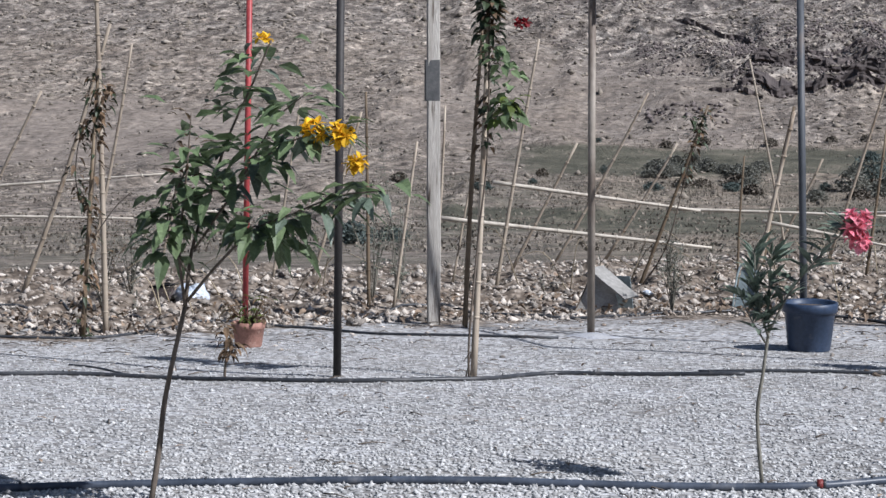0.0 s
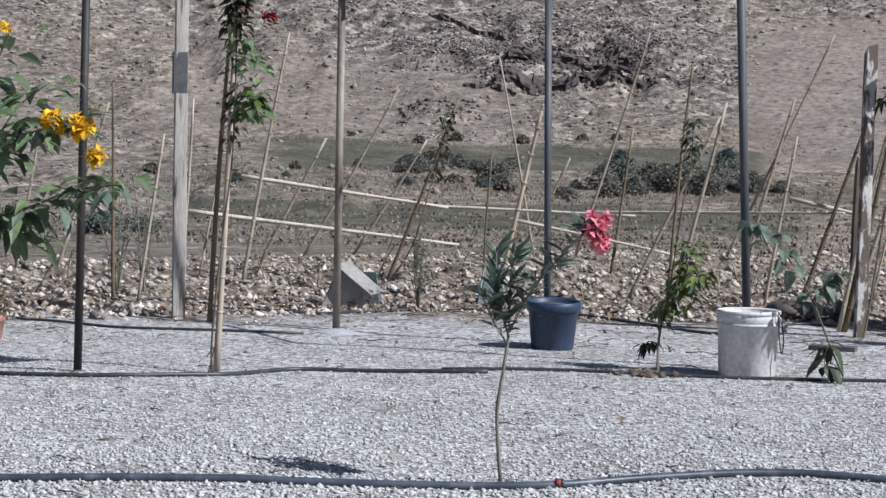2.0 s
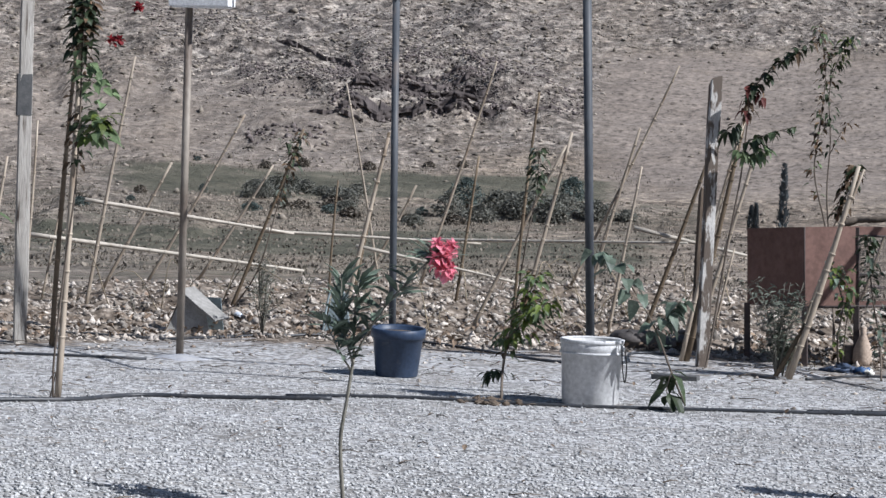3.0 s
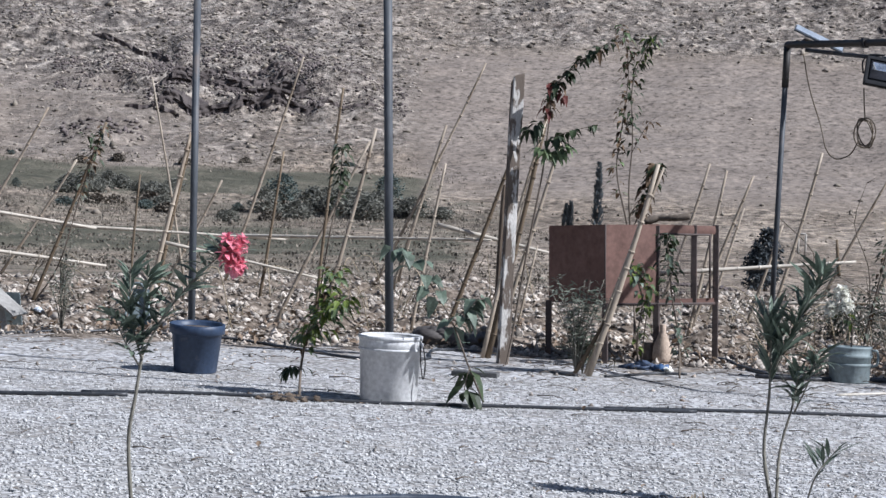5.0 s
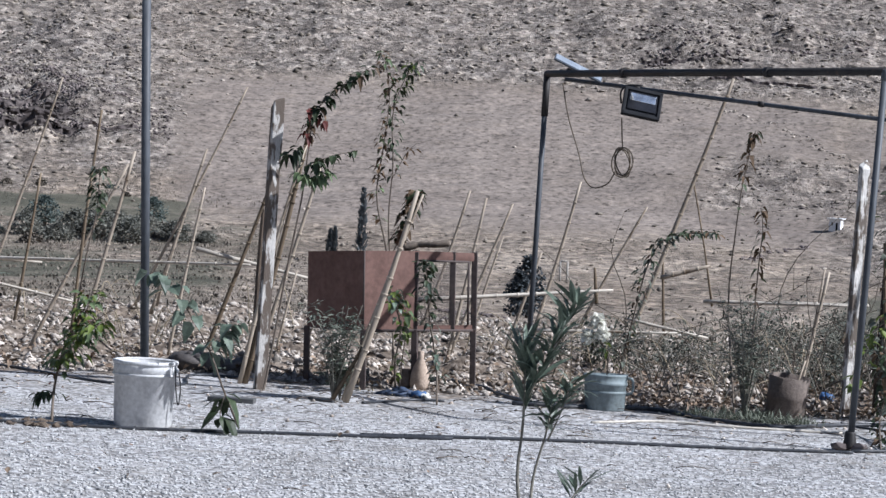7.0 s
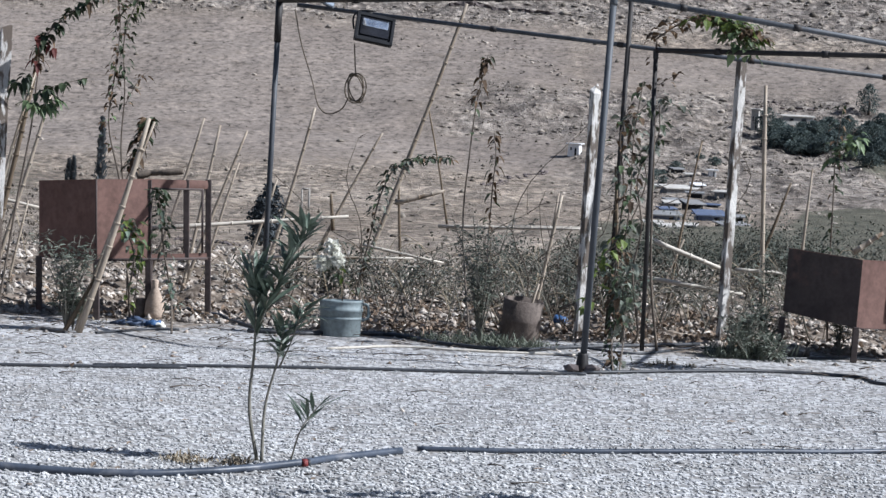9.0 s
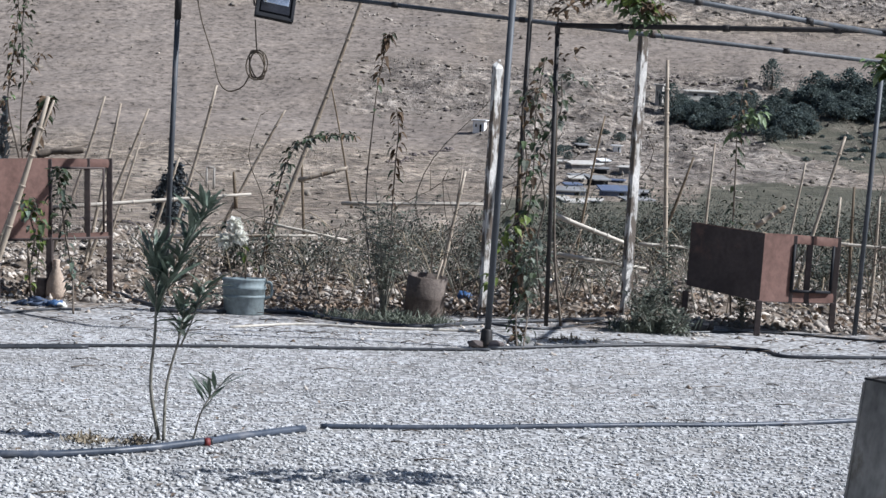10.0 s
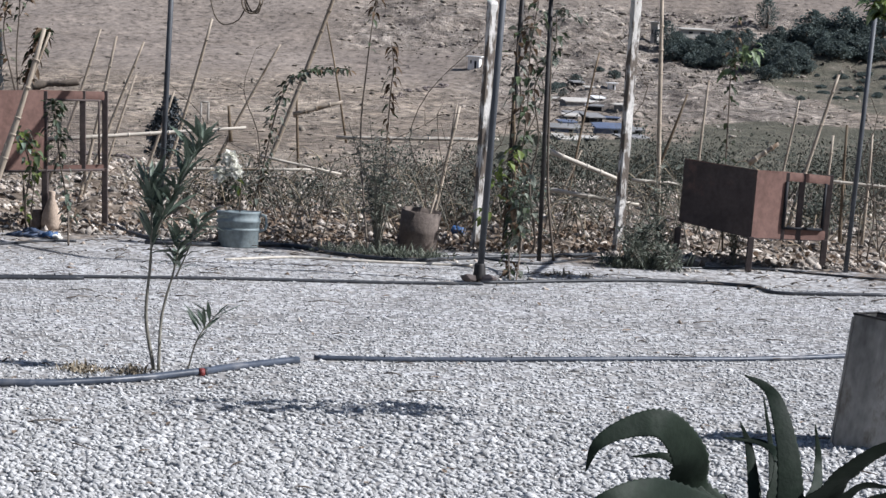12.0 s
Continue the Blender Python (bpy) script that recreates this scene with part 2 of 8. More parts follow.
M_HILLSHRUB = surface("dry_hill_shrub", [(0.3, (0.11, 0.095, 0.078)), (0.7, (0.18, 0.157, 0.13))], 0.6, 0.95, island=0.45)
M_TREE = surface("dark_grove_foliage", [(0.3, (0.075, 0.097, 0.096)), (0.7, (0.135, 0.165, 0.15))], 0.6, 0.9, island=0.2, trans=0.3)
M_VALLEYBUSH = surface("dusty_olive_bush", [(0.3, (0.125, 0.128, 0.112)), (0.7, (0.215, 0.212, 0.182))], 0.6, 0.9, island=0.35, trans=0.3)
M_DARKTREE = surface("dark_conifer_foliage", [(0.3, (0.045, 0.053, 0.06)), (0.7, (0.085, 0.097, 0.105))], 0.6, 0.9, island=0.3, trans=0.1)
M_HOUSE = surface("far_plaster", [(0.3, (0.36, 0.34, 0.31)), (0.7, (0.48, 0.46, 0.43))], 0.6, 0.9)
M_SHEDROOF = surface("far_sheet_roof", [(0.3, (0.14, 0.14, 0.145)), (0.7, (0.27, 0.27, 0.27))], 0.5, 0.7)
M_TARP = surface("far_blue_tarpaulin", [(0.3, (0.07, 0.09, 0.15)), (0.7, (0.12, 0.15, 0.22))], 0.6, 0.7)


def lamp_glass():
    m, nt, b = begin("lamp_reflector_glass", 0.08, 0.85, 0.5)
    n = tex(nt, "Noise", 18, 2)
    nt.links.new(ramp(nt, n.outputs[0], [(0.35, (0.45, 0.47, 0.5)), (0.65, (0.85, 0.87, 0.9))]), b.inputs["Base Color"])
    return m


M_LAMPGLASS = lamp_glass()


def ground_material():
    """Gravel, stony soil and the valley's covers, mixed by what lies where."""
    m, nt, b = begin("ground_cover", 0.92, 0, 0.2)
    L = nt.links

    def attribute(name):
        a = nt.nodes.new("ShaderNodeAttribute")
        a.attribute_name = name
        s = nt.nodes.new("ShaderNodeSeparateColor")
        L.new(a.outputs["Color"], s.inputs[0])
        return s.outputs

    near, far = attribute("near_cover"), attribute("far_cover")
    # limestone chippings
    cell = tex(nt, "Voronoi", 27)
    cell.inputs["Randomness"].default_value = 1.0
    bw = nt.nodes.new("ShaderNodeSeparateColor")
    L.new(cell.outputs["Color"], bw.inputs[0])
    chips = ramp(nt, bw.outputs[0], [(0.0, (0.16, 0.156, 0.152)), (0.18, (0.36, 0.354, 0.35)), (1.0, (0.47, 0.47, 0.474))])
    gap = ramp(nt, cell.outputs["Distance"], [(0.35, (1.07, 1.07, 1.07)), (0.7, (0.52, 0.51, 0.505))])
    chips = mix(nt, 1.0, chips, gap, "MULTIPLY")
    patch = tex(nt, "Noise", 0.9, 5, (1, 2.2, 1))
    chips = mix(nt, 1.0, chips, ramp(nt, patch.outputs[0], [(0.3, (0.76, 0.745, 0.73)), (0.5, (1.0, 1.0, 1.0)), (0.7, (1.12, 1.12, 1.14))]), "MULTIPLY")
    specks = tex(nt, "Noise", 11, 4)
    chips = mix(nt, ramp(nt, specks.outputs[0], [(0.62, (0, 0, 0)), (0.72, (0.6, 0.6, 0.6))]), chips, (0.24, 0.215, 0.18))
    dusty = tex(nt, "Noise", 2.6, 5, (1, 2.6, 1), 0.65)
    chips = mix(nt, ramp(nt, dusty.outputs[0], [(0.5, (0, 0, 0)), (0.68, (0.55, 0.55, 0.55))]), chips, (0.27, 0.248, 0.222))
    # stony soil
    soil_n = tex(nt, "Noise", 5, 6, None, 0.7)
    soil = ramp(nt, soil_n.outputs[0], [(0.3, (0.105, 0.085, 0.068)), (0.5, (0.215, 0.182, 0.15)), (0.7, (0.36, 0.32, 0.275))])
    soil_v = tex(nt, "Voronoi", 17)
    soil = mix(nt, 1.0, soil, ramp(nt, soil_v.outputs["Distance"], [(0.2, (1.15, 1.12, 1.1)), (0.7, (0.45, 0.42, 0.4))]), "MULTIPLY")
    # valley and hillside
    hn = tex(nt, "Noise", 0.05, 6, None, 0.6)
    hill = ramp(nt, hn.outputs[0], [(0.3, (0.17, 0.14, 0.113)), (0.5, (0.228, 0.192, 0.158)), (0.7, (0.29, 0.25, 0.21))])
    tuft = tex(nt, "Noise", 0.42, 5, (1, 0.45, 1.6), 0.62)
    hill = mix(nt, ramp(nt, tuft.outputs[0], [(0.50, (0, 0, 0)), (0.62, (0.8, 0.8, 0.8))]), hill, (0.15, 0.124, 0.10))
    rough_ground = tex(nt, "Noise", 0.5, 6, (1, 0.4, 1.4), 0.68)
    scree = ramp(nt, rough_ground.outputs[0], [(0.34, (0.065, 0.056, 0.052)), (0.48, (0.165, 0.145, 0.13)), (0.62, (0.30, 0.272, 0.246))])
    smooth_tan = ramp(nt, hn.outputs[0], [(0.3, (0.17, 0.143, 0.124)), (0.7, (0.215, 0.184, 0.161))])
    small = tex(nt, "Noise", 0.3, 5, (1, 0.9, 4), 0.62)
    smooth_tan = mix(nt, ramp(nt, small.outputs[0], [(0.52, (0, 0, 0)), (0.70, (0.6, 0.6, 0.6))]), smooth_tan, (0.155, 0.128, 0.106))
    green_n = tex(nt, "Noise", 0.22, 6, (1, 1, 2), 0.7)
    green = ramp(nt, green_n.outputs[0], [(0.35, (0.058, 0.058, 0.043)), (0.52, (0.094, 0.089, 0.067)), (0.7, (0.165, 0.146, 0.115))])
    blocks = tex(nt, "Voronoi", 0.62, 3, (1, 0.5, 1.4))
    bsep = nt.nodes.new("ShaderNodeSeparateColor")
    L.new(blocks.outputs["Color"], bsep.inputs[0])
    scree = mix(nt, 1.0, scree, ramp(nt, bsep.outputs[0], [(0.0, (0.5, 0.5, 0.52)), (0.5, (1.0, 1.0, 1.0)), (1.0, (1.3, 1.28, 1.25))]), "MULTIPLY")
    hill = mix(nt, 1.0, hill, ramp(nt, bsep.outputs[1], [(0.0, (0.72, 0.72, 0.73)), (0.5, (1.0, 1.0, 1.0)), (1.0, (1.15, 1.14, 1.12))]), "MULTIPLY")
    dash = tex(nt, "Noise", 0.95, 5, (1, 0.8, 1.5), 0.72)
    far_col = mix(nt, far[1], hill, scree)
    far_col = mix(nt, 1.0, far_col, ramp(nt, dash.outputs[0], [(0.36, (0.30, 0.29, 0.28)), (0.46, (0.80, 0.79, 0.78)), (0.54, (1.12, 1.11, 1.09)), (0.66, (1.85, 1.81, 1.74))]), "MULTIPLY")
    layer = tex(nt, "Noise", 0.11, 4, (0.5, 0.6, 9), 0.6)
    smooth_tan = mix(nt, 1.0, smooth_tan, ramp(nt, layer.outputs[0], [(0.35, (0.9, 0.895, 0.89)), (0.5, (1.0, 1.0, 1.0)), (0.65, (1.06, 1.055, 1.05))]), "MULTIPLY")
    speck = tex(nt, "Noise", 1.1, 4, (1, 0.6, 2), 0.72)
    smooth_tan = mix(nt, 1.0, smooth_tan, ramp(nt, speck.outputs[0], [(0.36, (0.38, 0.37, 0.36)), (0.45, (0.86, 0.86, 0.86)), (0.55, (1.06, 1.06, 1.05)), (0.66, (1.45, 1.43, 1.4))]), "MULTIPLY")
    far_col = mix(nt, far[2], far_col, smooth_tan)
    edge = tex(nt, "Noise", 0.2, 5)
    gm = nt.nodes.new("ShaderNodeMath")
    gm.operation = "MULTIPLY_ADD"
    L.new(edge.outputs[0], gm.inputs[0])
    gm.inputs[1].default_value = 0.8
    gm.inputs[2].default_value = -0.4
    ga = nt.nodes.new("ShaderNodeMath")
    L.new(far[0], ga.inputs[0])
    L.new(gm.outputs[0], ga.inputs[1])
    far_col = mix(nt, ramp(nt, ga.outputs[0], [(0.35, (0, 0, 0)), (0.65, (1, 1, 1))]), far_col, green)
    col = mix(nt, near[1], far_col, soil)
    gnoise = tex(nt, "Noise", 7, 5)
    gg = nt.nodes.new("ShaderNodeMath")
    gg.operation = "MULTIPLY_ADD"
    L.new(gnoise.outputs[0], gg.inputs[0])
    gg.inputs[1].default_value, gg.inputs[2].default_value = 1.0, -0.5
    gs = nt.nodes.new("ShaderNodeMath")
    L.new(near[0], gs.inputs[0])
    L.new(gg.outputs[0], gs.inputs[1])
    is_gravel = ramp(nt, gs.outputs[0], [(0.36, (0, 0, 0)), (0.66, (1, 1, 1))])
    col = mix(nt, is_gravel, col, chips)
    L.new(col, b.inputs["Base Color"])
    # relief: chips and clods near by, tussocks far off
    inv = nt.nodes.new("ShaderNodeMath")
    inv.operation = "SUBTRACT"
    inv.inputs[0].default_value = 1.0
    L.new(cell.outputs["Distance"], inv.inputs[1])
    fine = nt.nodes.new("ShaderNodeBump")
    fine.inputs["Strength"].default_value, fine.inputs["Distance"].default_value = 0.75, 0.012
    L.new(inv.outputs[0], fine.inputs["Height"])
    coarse = nt.nodes.new("ShaderNodeBump")
    coarse.inputs["Strength"].default_value, coarse.inputs["Distance"].default_value = 0.8, 0.8
    calm = nt.nodes.new("ShaderNodeMath")
    calm.operation = "MULTIPLY_ADD"
    L.new(far[2], calm.inputs[0])
    calm.inputs[1].default_value, calm.inputs[2].default_value = -0.85, 1.0
    relief = nt.nodes.new("ShaderNodeMath")
    relief.operation = "MULTIPLY"
    L.new(dash.outputs[0], relief.inputs[0])
    L.new(calm.outputs[0], relief.inputs[1])
    L.new(relief.outputs[0], coarse.inputs["Height"])
    mixn = nt.nodes.new("ShaderNodeMix")
    mixn.data_type = "VECTOR"
    L.new(near[2], mixn.inputs[0])
    L.new(coarse.outputs[0], mixn.inputs[4])
    L.new(fine.outputs[0], mixn.inputs[5])
    L.new(mixn.outputs[1], b.inputs["Normal"])
    return m


M_GROUND = ground_material()


# ---------------------------------------------------------------- tools for meshes
def part(name, bm, material, parent=None, label=""):
    """Links a bmesh as one mesh object, under a thing or a part."""
    me = bpy.data.meshes.new(name)
    bm.to_mesh(me)
    bm.free()
    me.materials.append(material)
    ob = new(name, me)
    if parent:
        ob.parent = parent
    if label:
        ob["label"] = label
    return ob


def thing(name, label, category, at=(0, 0, 0), group="", turn=0.0):
    ob = new(name)
    ob.empty_display_size = 0.1
    ob.matrix_world = pose(*at, 0, 0, turn)
    return tagged(ob, label, category, group)


def smooth(bm):
    for f in bm.faces:
        f.smooth = True


def curve_points(points, steps=6):
    """A smooth line through the given points."""
    p = [Vector(q) for q in points]
    if len(p) == 2 or steps < 2:
        return p
    p = [p[0] * 2 - p[1], *p, p[-1] * 2 - p[-2]]
    out = []
    for a, b, c, d in zip(p, p[1:], p[2:], p[3:]):
        for i in range(steps):
            t = i / steps
            out.append(0.5 * (2 * b + (c - a) * t + (2 * a - 5 * b + 4 * c - d) * t * t + (3 * b - a - 3 * c + d) * t ** 3))
    return out + [p[-2]]


def tube(bm, points, r0, r1=None, seg=8, wobble=0.0):
    """A round bar along points, tapering from r0 to r1, with closed ends."""
    r1 = r0 if r1 is None else r1
    pts = [Vector(q) for q in points]
    rings, n = [], len(pts)
    side = None
    for i, q in enumerate(pts):
        way = (pts[min(i + 1, n - 1)] - pts[max(i - 1, 0)]).normalized()
        if side is None:
            side = way.orthogonal().normalized()
        side = (side - way * side.dot(way)).normalized()
        other = way.cross(side)
        r = r0 + (r1 - r0) * i / max(n - 1, 1)
        if wobble:
            r *= 1 + random.uniform(-wobble, wobble)
        rings.append([bm.verts.new(q + (side * math.cos(a) + other * math.sin(a)) * r) for a in (2 * math.pi * k / seg for k in range(seg))])
    for a, b in zip(rings, rings[1:]):
        for k in range(seg):
            bm.faces.new((a[k], a[(k + 1) % seg], b[(k + 1) % seg], b[k])).smooth = True
    bm.faces.new(rings[0][::-1])
    bm.faces.new(rings[-1])


def bar(points, r0, r1=None, seg=8, wobble=0.0):
    bm = bmesh.new()
    tube(bm, points, r0, r1, seg, wobble)
    return bm


def box(size, at=(0, 0, 0), bevel=0.0, bm=None, m=None):
    own = bmesh.new()
    bmesh.ops.create_cube(own, size=1)
    bmesh.ops.scale(own, vec=size, verts=own.verts)
    if bevel:
        bmesh.ops.bevel(own, geom=own.edges[:], offset=bevel, segments=2, affect="EDGES", profile=0.6)
    bmesh.ops.translate(own, vec=at, verts=own.verts)
    if m is not None:
        bmesh.ops.transform(own, matrix=m, verts=own.verts)
    if bm is None:
        return own
    me = bpy.data.meshes.new("join")
    own.to_mesh(me)
    own.free()
    bm.from_mesh(me)
    bpy.data.meshes.remove(me)
    return bm


def lathe(profile, seg=28, dent=0.0, caps=True):
    """Turns (radius, height) pairs round the z axis."""
    bm = bmesh.new()
    rings = []
    for r, z in profile:
        rings.append([bm.verts.new((r * math.cos(a) * (1 + dent * math.sin(2 * a + z * 9)), r * math.sin(a) * (1 - dent * math.sin(2 * a)), z))
                      for a in (2 * math.pi * k / seg for k in range(seg))])
    for a, b in zip(rings, rings[1:]):
        for k in range(seg):
            bm.faces.new((a[k], a[(k + 1) % seg], b[(k + 1) % seg], b[k])).smooth = True
    if caps:
        bm.faces.new(rings[0][::-1])
        bm.faces.new(rings[-1])
    return bm


def sheet(corners, thick=0.004, nx=5, ny=5, warp=0.006):
    """A slightly warped metal sheet between four corners (bottom left, bottom right, top right, top left)."""
    a, b, c, d = [Vector(q) for q in corners]
    normal = (b - a).cross(d - a).normalized()
    bm = bmesh.new()
    layers = []
    for off in (0, -thick):
        grid = []
        for j in range(ny + 1):
            v = j / ny
            row = []
            for i in range(nx + 1):
                u = i / nx
                p = (a * (1 - u) + b * u) * (1 - v) + (d * (1 - u) + c * u) * v
                w = warp * noise.noise(p * 3.1) * 4 * (u * (1 - u) + v * (1 - v))
                row.append(bm.verts.new(p + normal * (off + w)))
            grid.append(row)
        layers.append(grid)
    for k, grid in enumerate(layers):
        for j in range(ny):
            for i in range(nx):
                q = (grid[j][i], grid[j][i + 1], grid[j + 1][i + 1], grid[j + 1][i])
                bm.faces.new(q if k == 0 else q[::-1])
    top, low = layers
    rim = [(0, i) for i in range(nx)] + [(j, nx) for j in range(ny)] + [(ny, i) for i in range(nx, 0, -1)] + [(j, 0) for j in range(ny, 0, -1)]
    for (j0, i0), (j1, i1) in zip(rim, rim[1:] + rim[:1]):
        bm.faces.new((top[j1][i1], top[j0][i0], low[j0][i0], low[j1][i1]))
    return bm


def leaf(bm, at, way, length, width, droop=0.3, fold=0.25, twist=0.0):
    """One pointed leaf of six faces, folded along its rib and drooping to its tip."""
    at, way = Vector(at), Vector(way).normalized()
    side = way.cross(Vector((0, 0, 1)))
    if side.length < 0.05:
        side = Vector((1, 0, 0))
    side = side.normalized()
    up = side.cross(way)
    if twist:
        side, up = side * math.cos(twist) + up * math.sin(twist), up * math.cos(twist) - side * math.sin(twist)
    rib, left, right = [], [], []
    for t, w in ((0, 0.12), (0.35, 1.0), (0.7, 0.72), (1.0, 0.0)):
        p = at + way * (length * t * (1 - 0.15 * droop * t)) - Vector((0, 0, 1)) * (droop * length * t * t)
        rib.append(bm.verts.new(p))
        if w:
            left.append(bm.verts.new(p + side * (w * width / 2) + up * (fold * w * width / 2)))
            right.append(bm.verts.new(p - side * (w * width / 2) + up * (fold * w * width / 2)))
    for i in range(2):
        bm.faces.new((rib[i], rib[i + 1], left[i + 1], left[i]))
        bm.faces.new((rib[i + 1], rib[i], right[i], right[i + 1]))
    bm.faces.new((rib[2], rib[3], left[2]))
    bm.faces.new((rib[3], rib[2], right[2]))


def rand_way(rise=0.0, spread=1.0):
    a = random.uniform(0, 2 * math.pi)
    return Vector((math.cos(a) * spread, math.sin(a) * spread, rise + random.uniform(-0.4, 0.4)))


def leafy(bm, points, count, length, width, droop=0.4, rise=0.2, reach=0.03, start=0.0):
    """Leaves set along a stem."""
    pts = [Vector(q) for q in points]
    for _ in range(count):
        s = start + (1 - start) * random.random()
        f = s * (len(pts) - 1)
        i = min(int(f), len(pts) - 2)
        p = pts[i].lerp(pts[i + 1], f - i)
        w = rand_way(rise)
        k = random.uniform(0.65, 1.2)
        leaf(bm, p + w.normalized() * random.uniform(0, reach), w, length * k, width * k, droop * random.uniform(0.3, 1.5), 0.25, random.uniform(-0.6, 0.6))


def flower(bm, at, way, radius, petals=5):
    way = Vector(way).normalized()
    a = way.orthogonal().normalized()
    b = way.cross(a)
    turn = random.uniform(0, 6)
    for k in range(petals):
        t = turn + 2 * math.pi * k / petals
        d = a * math.cos(t) + b * math.sin(t)
        leaf(bm, Vector(at), d + way * 0.35, radius, radius * 0.85, 0.1, 0.3)


def blob(bm, at, size, squash=0.6, rough=0.35, sub=1):
    """A lumpy stone or clod."""
    made = bmesh.ops.create_icosphere(bm, subdivisions=sub, radius=1)["verts"]
    turn = Matrix.Rotation(random.uniform(0, 6.3), 3, "Z") @ Matrix.Rotation(random.uniform(-0.4, 0.4), 3, "X")
    sx, sy = random.uniform(0.7, 1.3), random.uniform(0.7, 1.3)
    for v in made:
        k = 1 + random.uniform(-rough, rough)
        v.co = Vector(at) + turn @ Vector((v.co.x * sx * k, v.co.y * sy * k, v.co.z * squash * k)) * size


ROCKS, CHIPS = [], []


def rock_shapes(n=10):
    """Unit lumps as arrays, for wide scatters: angular stones, and plain chips of eight faces."""
    for k in range(n):
        bm = bmesh.new()
        for _ in range(11):
            bm.verts.new(Vector((random.gauss(0, 1), random.gauss(0, 1), random.gauss(0, 1))).normalized() * random.uniform(0.8, 1.1))
        made = bmesh.ops.convex_hull(bm, input=bm.verts)
        bmesh.ops.delete(bm, geom=[e for e in made["geom_interior"] if isinstance(e, bmesh.types.BMVert)], context="VERTS")
        bmesh.ops.triangulate(bm, faces=bm.faces[:])
        bm.verts.index_update()
        ROCKS.append((np.array([q.co[:] for q in bm.verts]), np.array([[q.index for q in p.verts] for p in bm.faces])))
        bm.free()
        corner = np.array([(1, 0, 0), (0, 1, 0), (-1, 0, 0), (0, -1, 0), (0, 0, 1), (0, 0, -1)], float) * np.random.uniform(0.65, 1.2, (6, 1))
        corner += np.random.uniform(-0.25, 0.25, (6, 3))
        CHIPS.append((corner, np.array([(0, 1, 4), (1, 2, 4), (2, 3, 4), (3, 0, 4), (1, 0, 5), (2, 1, 5), (3, 2, 5), (0, 3, 5)])))


rock_shapes()


def scatter(name, places, sizes, squash, material, seed=1, shapes=ROCKS, uneven=0.3):
    """One mesh of many lumps at the given places."""
    rng = np.random.default_rng(seed)
    vs, fs, base = [], [], 0
    for p, s in zip(places, sizes):
        v, f = shapes[rng.integers(len(shapes))]
        a = rng.uniform(0, 6.28)
        k = rng.uniform(1 - uneven, 1 + uneven * 1.3, 3) * s
        q = v * k * (1, 1, squash)
        c, d = np.cos(a), np.sin(a)
        q = np.stack([q[:, 0] * c - q[:, 1] * d, q[:, 0] * d + q[:, 1] * c, q[:, 2]], 1) + p
        vs.append(q)
        fs.append(f + base)
        base += len(v)
    vs, fs = np.concatenate(vs), np.concatenate(fs)
    me = bpy.data.meshes.new(name)
    me.vertices.add(len(vs))
    me.vertices.foreach_set("co", vs.astype(np.float32).ravel())
    me.loops.add(fs.size)
    me.loops.foreach_set("vertex_index", fs.astype(np.int32).ravel())
    me.polygons.add(len(fs))
    me.polygons.foreach_set("loop_start", np.arange(0, fs.size, 3, dtype=np.int32))
    me.update()
    me.validate()
    me.materials.append(material)
    return new(name, me)


# ---------------------------------------------------------------- ground: terrace, stony bank, valley and hill in one sheet
def terrace_edge(x):
    return np.interp(x, (-16, -10, -8.6, -7.1, -5.5, -3.2, -0.5, 1.7, 3, 9), (7, 10.6, 12.3, 14.5, 15.5, 16.0, 15.7, 16.2, 15.7, 15.0))


def far_elevation(r):
    """How high the land stands, as an angle seen over the terrace, at a distance."""
    return np.interp(r, (34, 60, 100, 160, 250, 310, 340, 385, 440, 500, 620, 1200, 3000), (-7, -4.6, -3.7, -3.2, -2.2, -1.35, -0.6, 1.0, 3.0, 5.0, 7.5, 9.0, 9.2))


def distance_of(el):
    rr = np.linspace(100, 1500, 3000)
    return float(np.interp(el, far_elevation(rr), rr))


def wave(x, y, scale, seed):
    """Cheap smooth noise for arrays."""
    rng = np.random.default_rng(seed)
    out = np.zeros_like(x)
    for k in range(7):
        a, f, p = rng.uniform(0, 6.28), rng.uniform(0.6, 1.7) / scale, rng.uniform(0, 6.28)
        out += np.sin((x * np.cos(a) + y * np.sin(a)) * f * 6.28 + p)
    return out / 4.0


SCARP_RNG = np.random.default_rng(77)
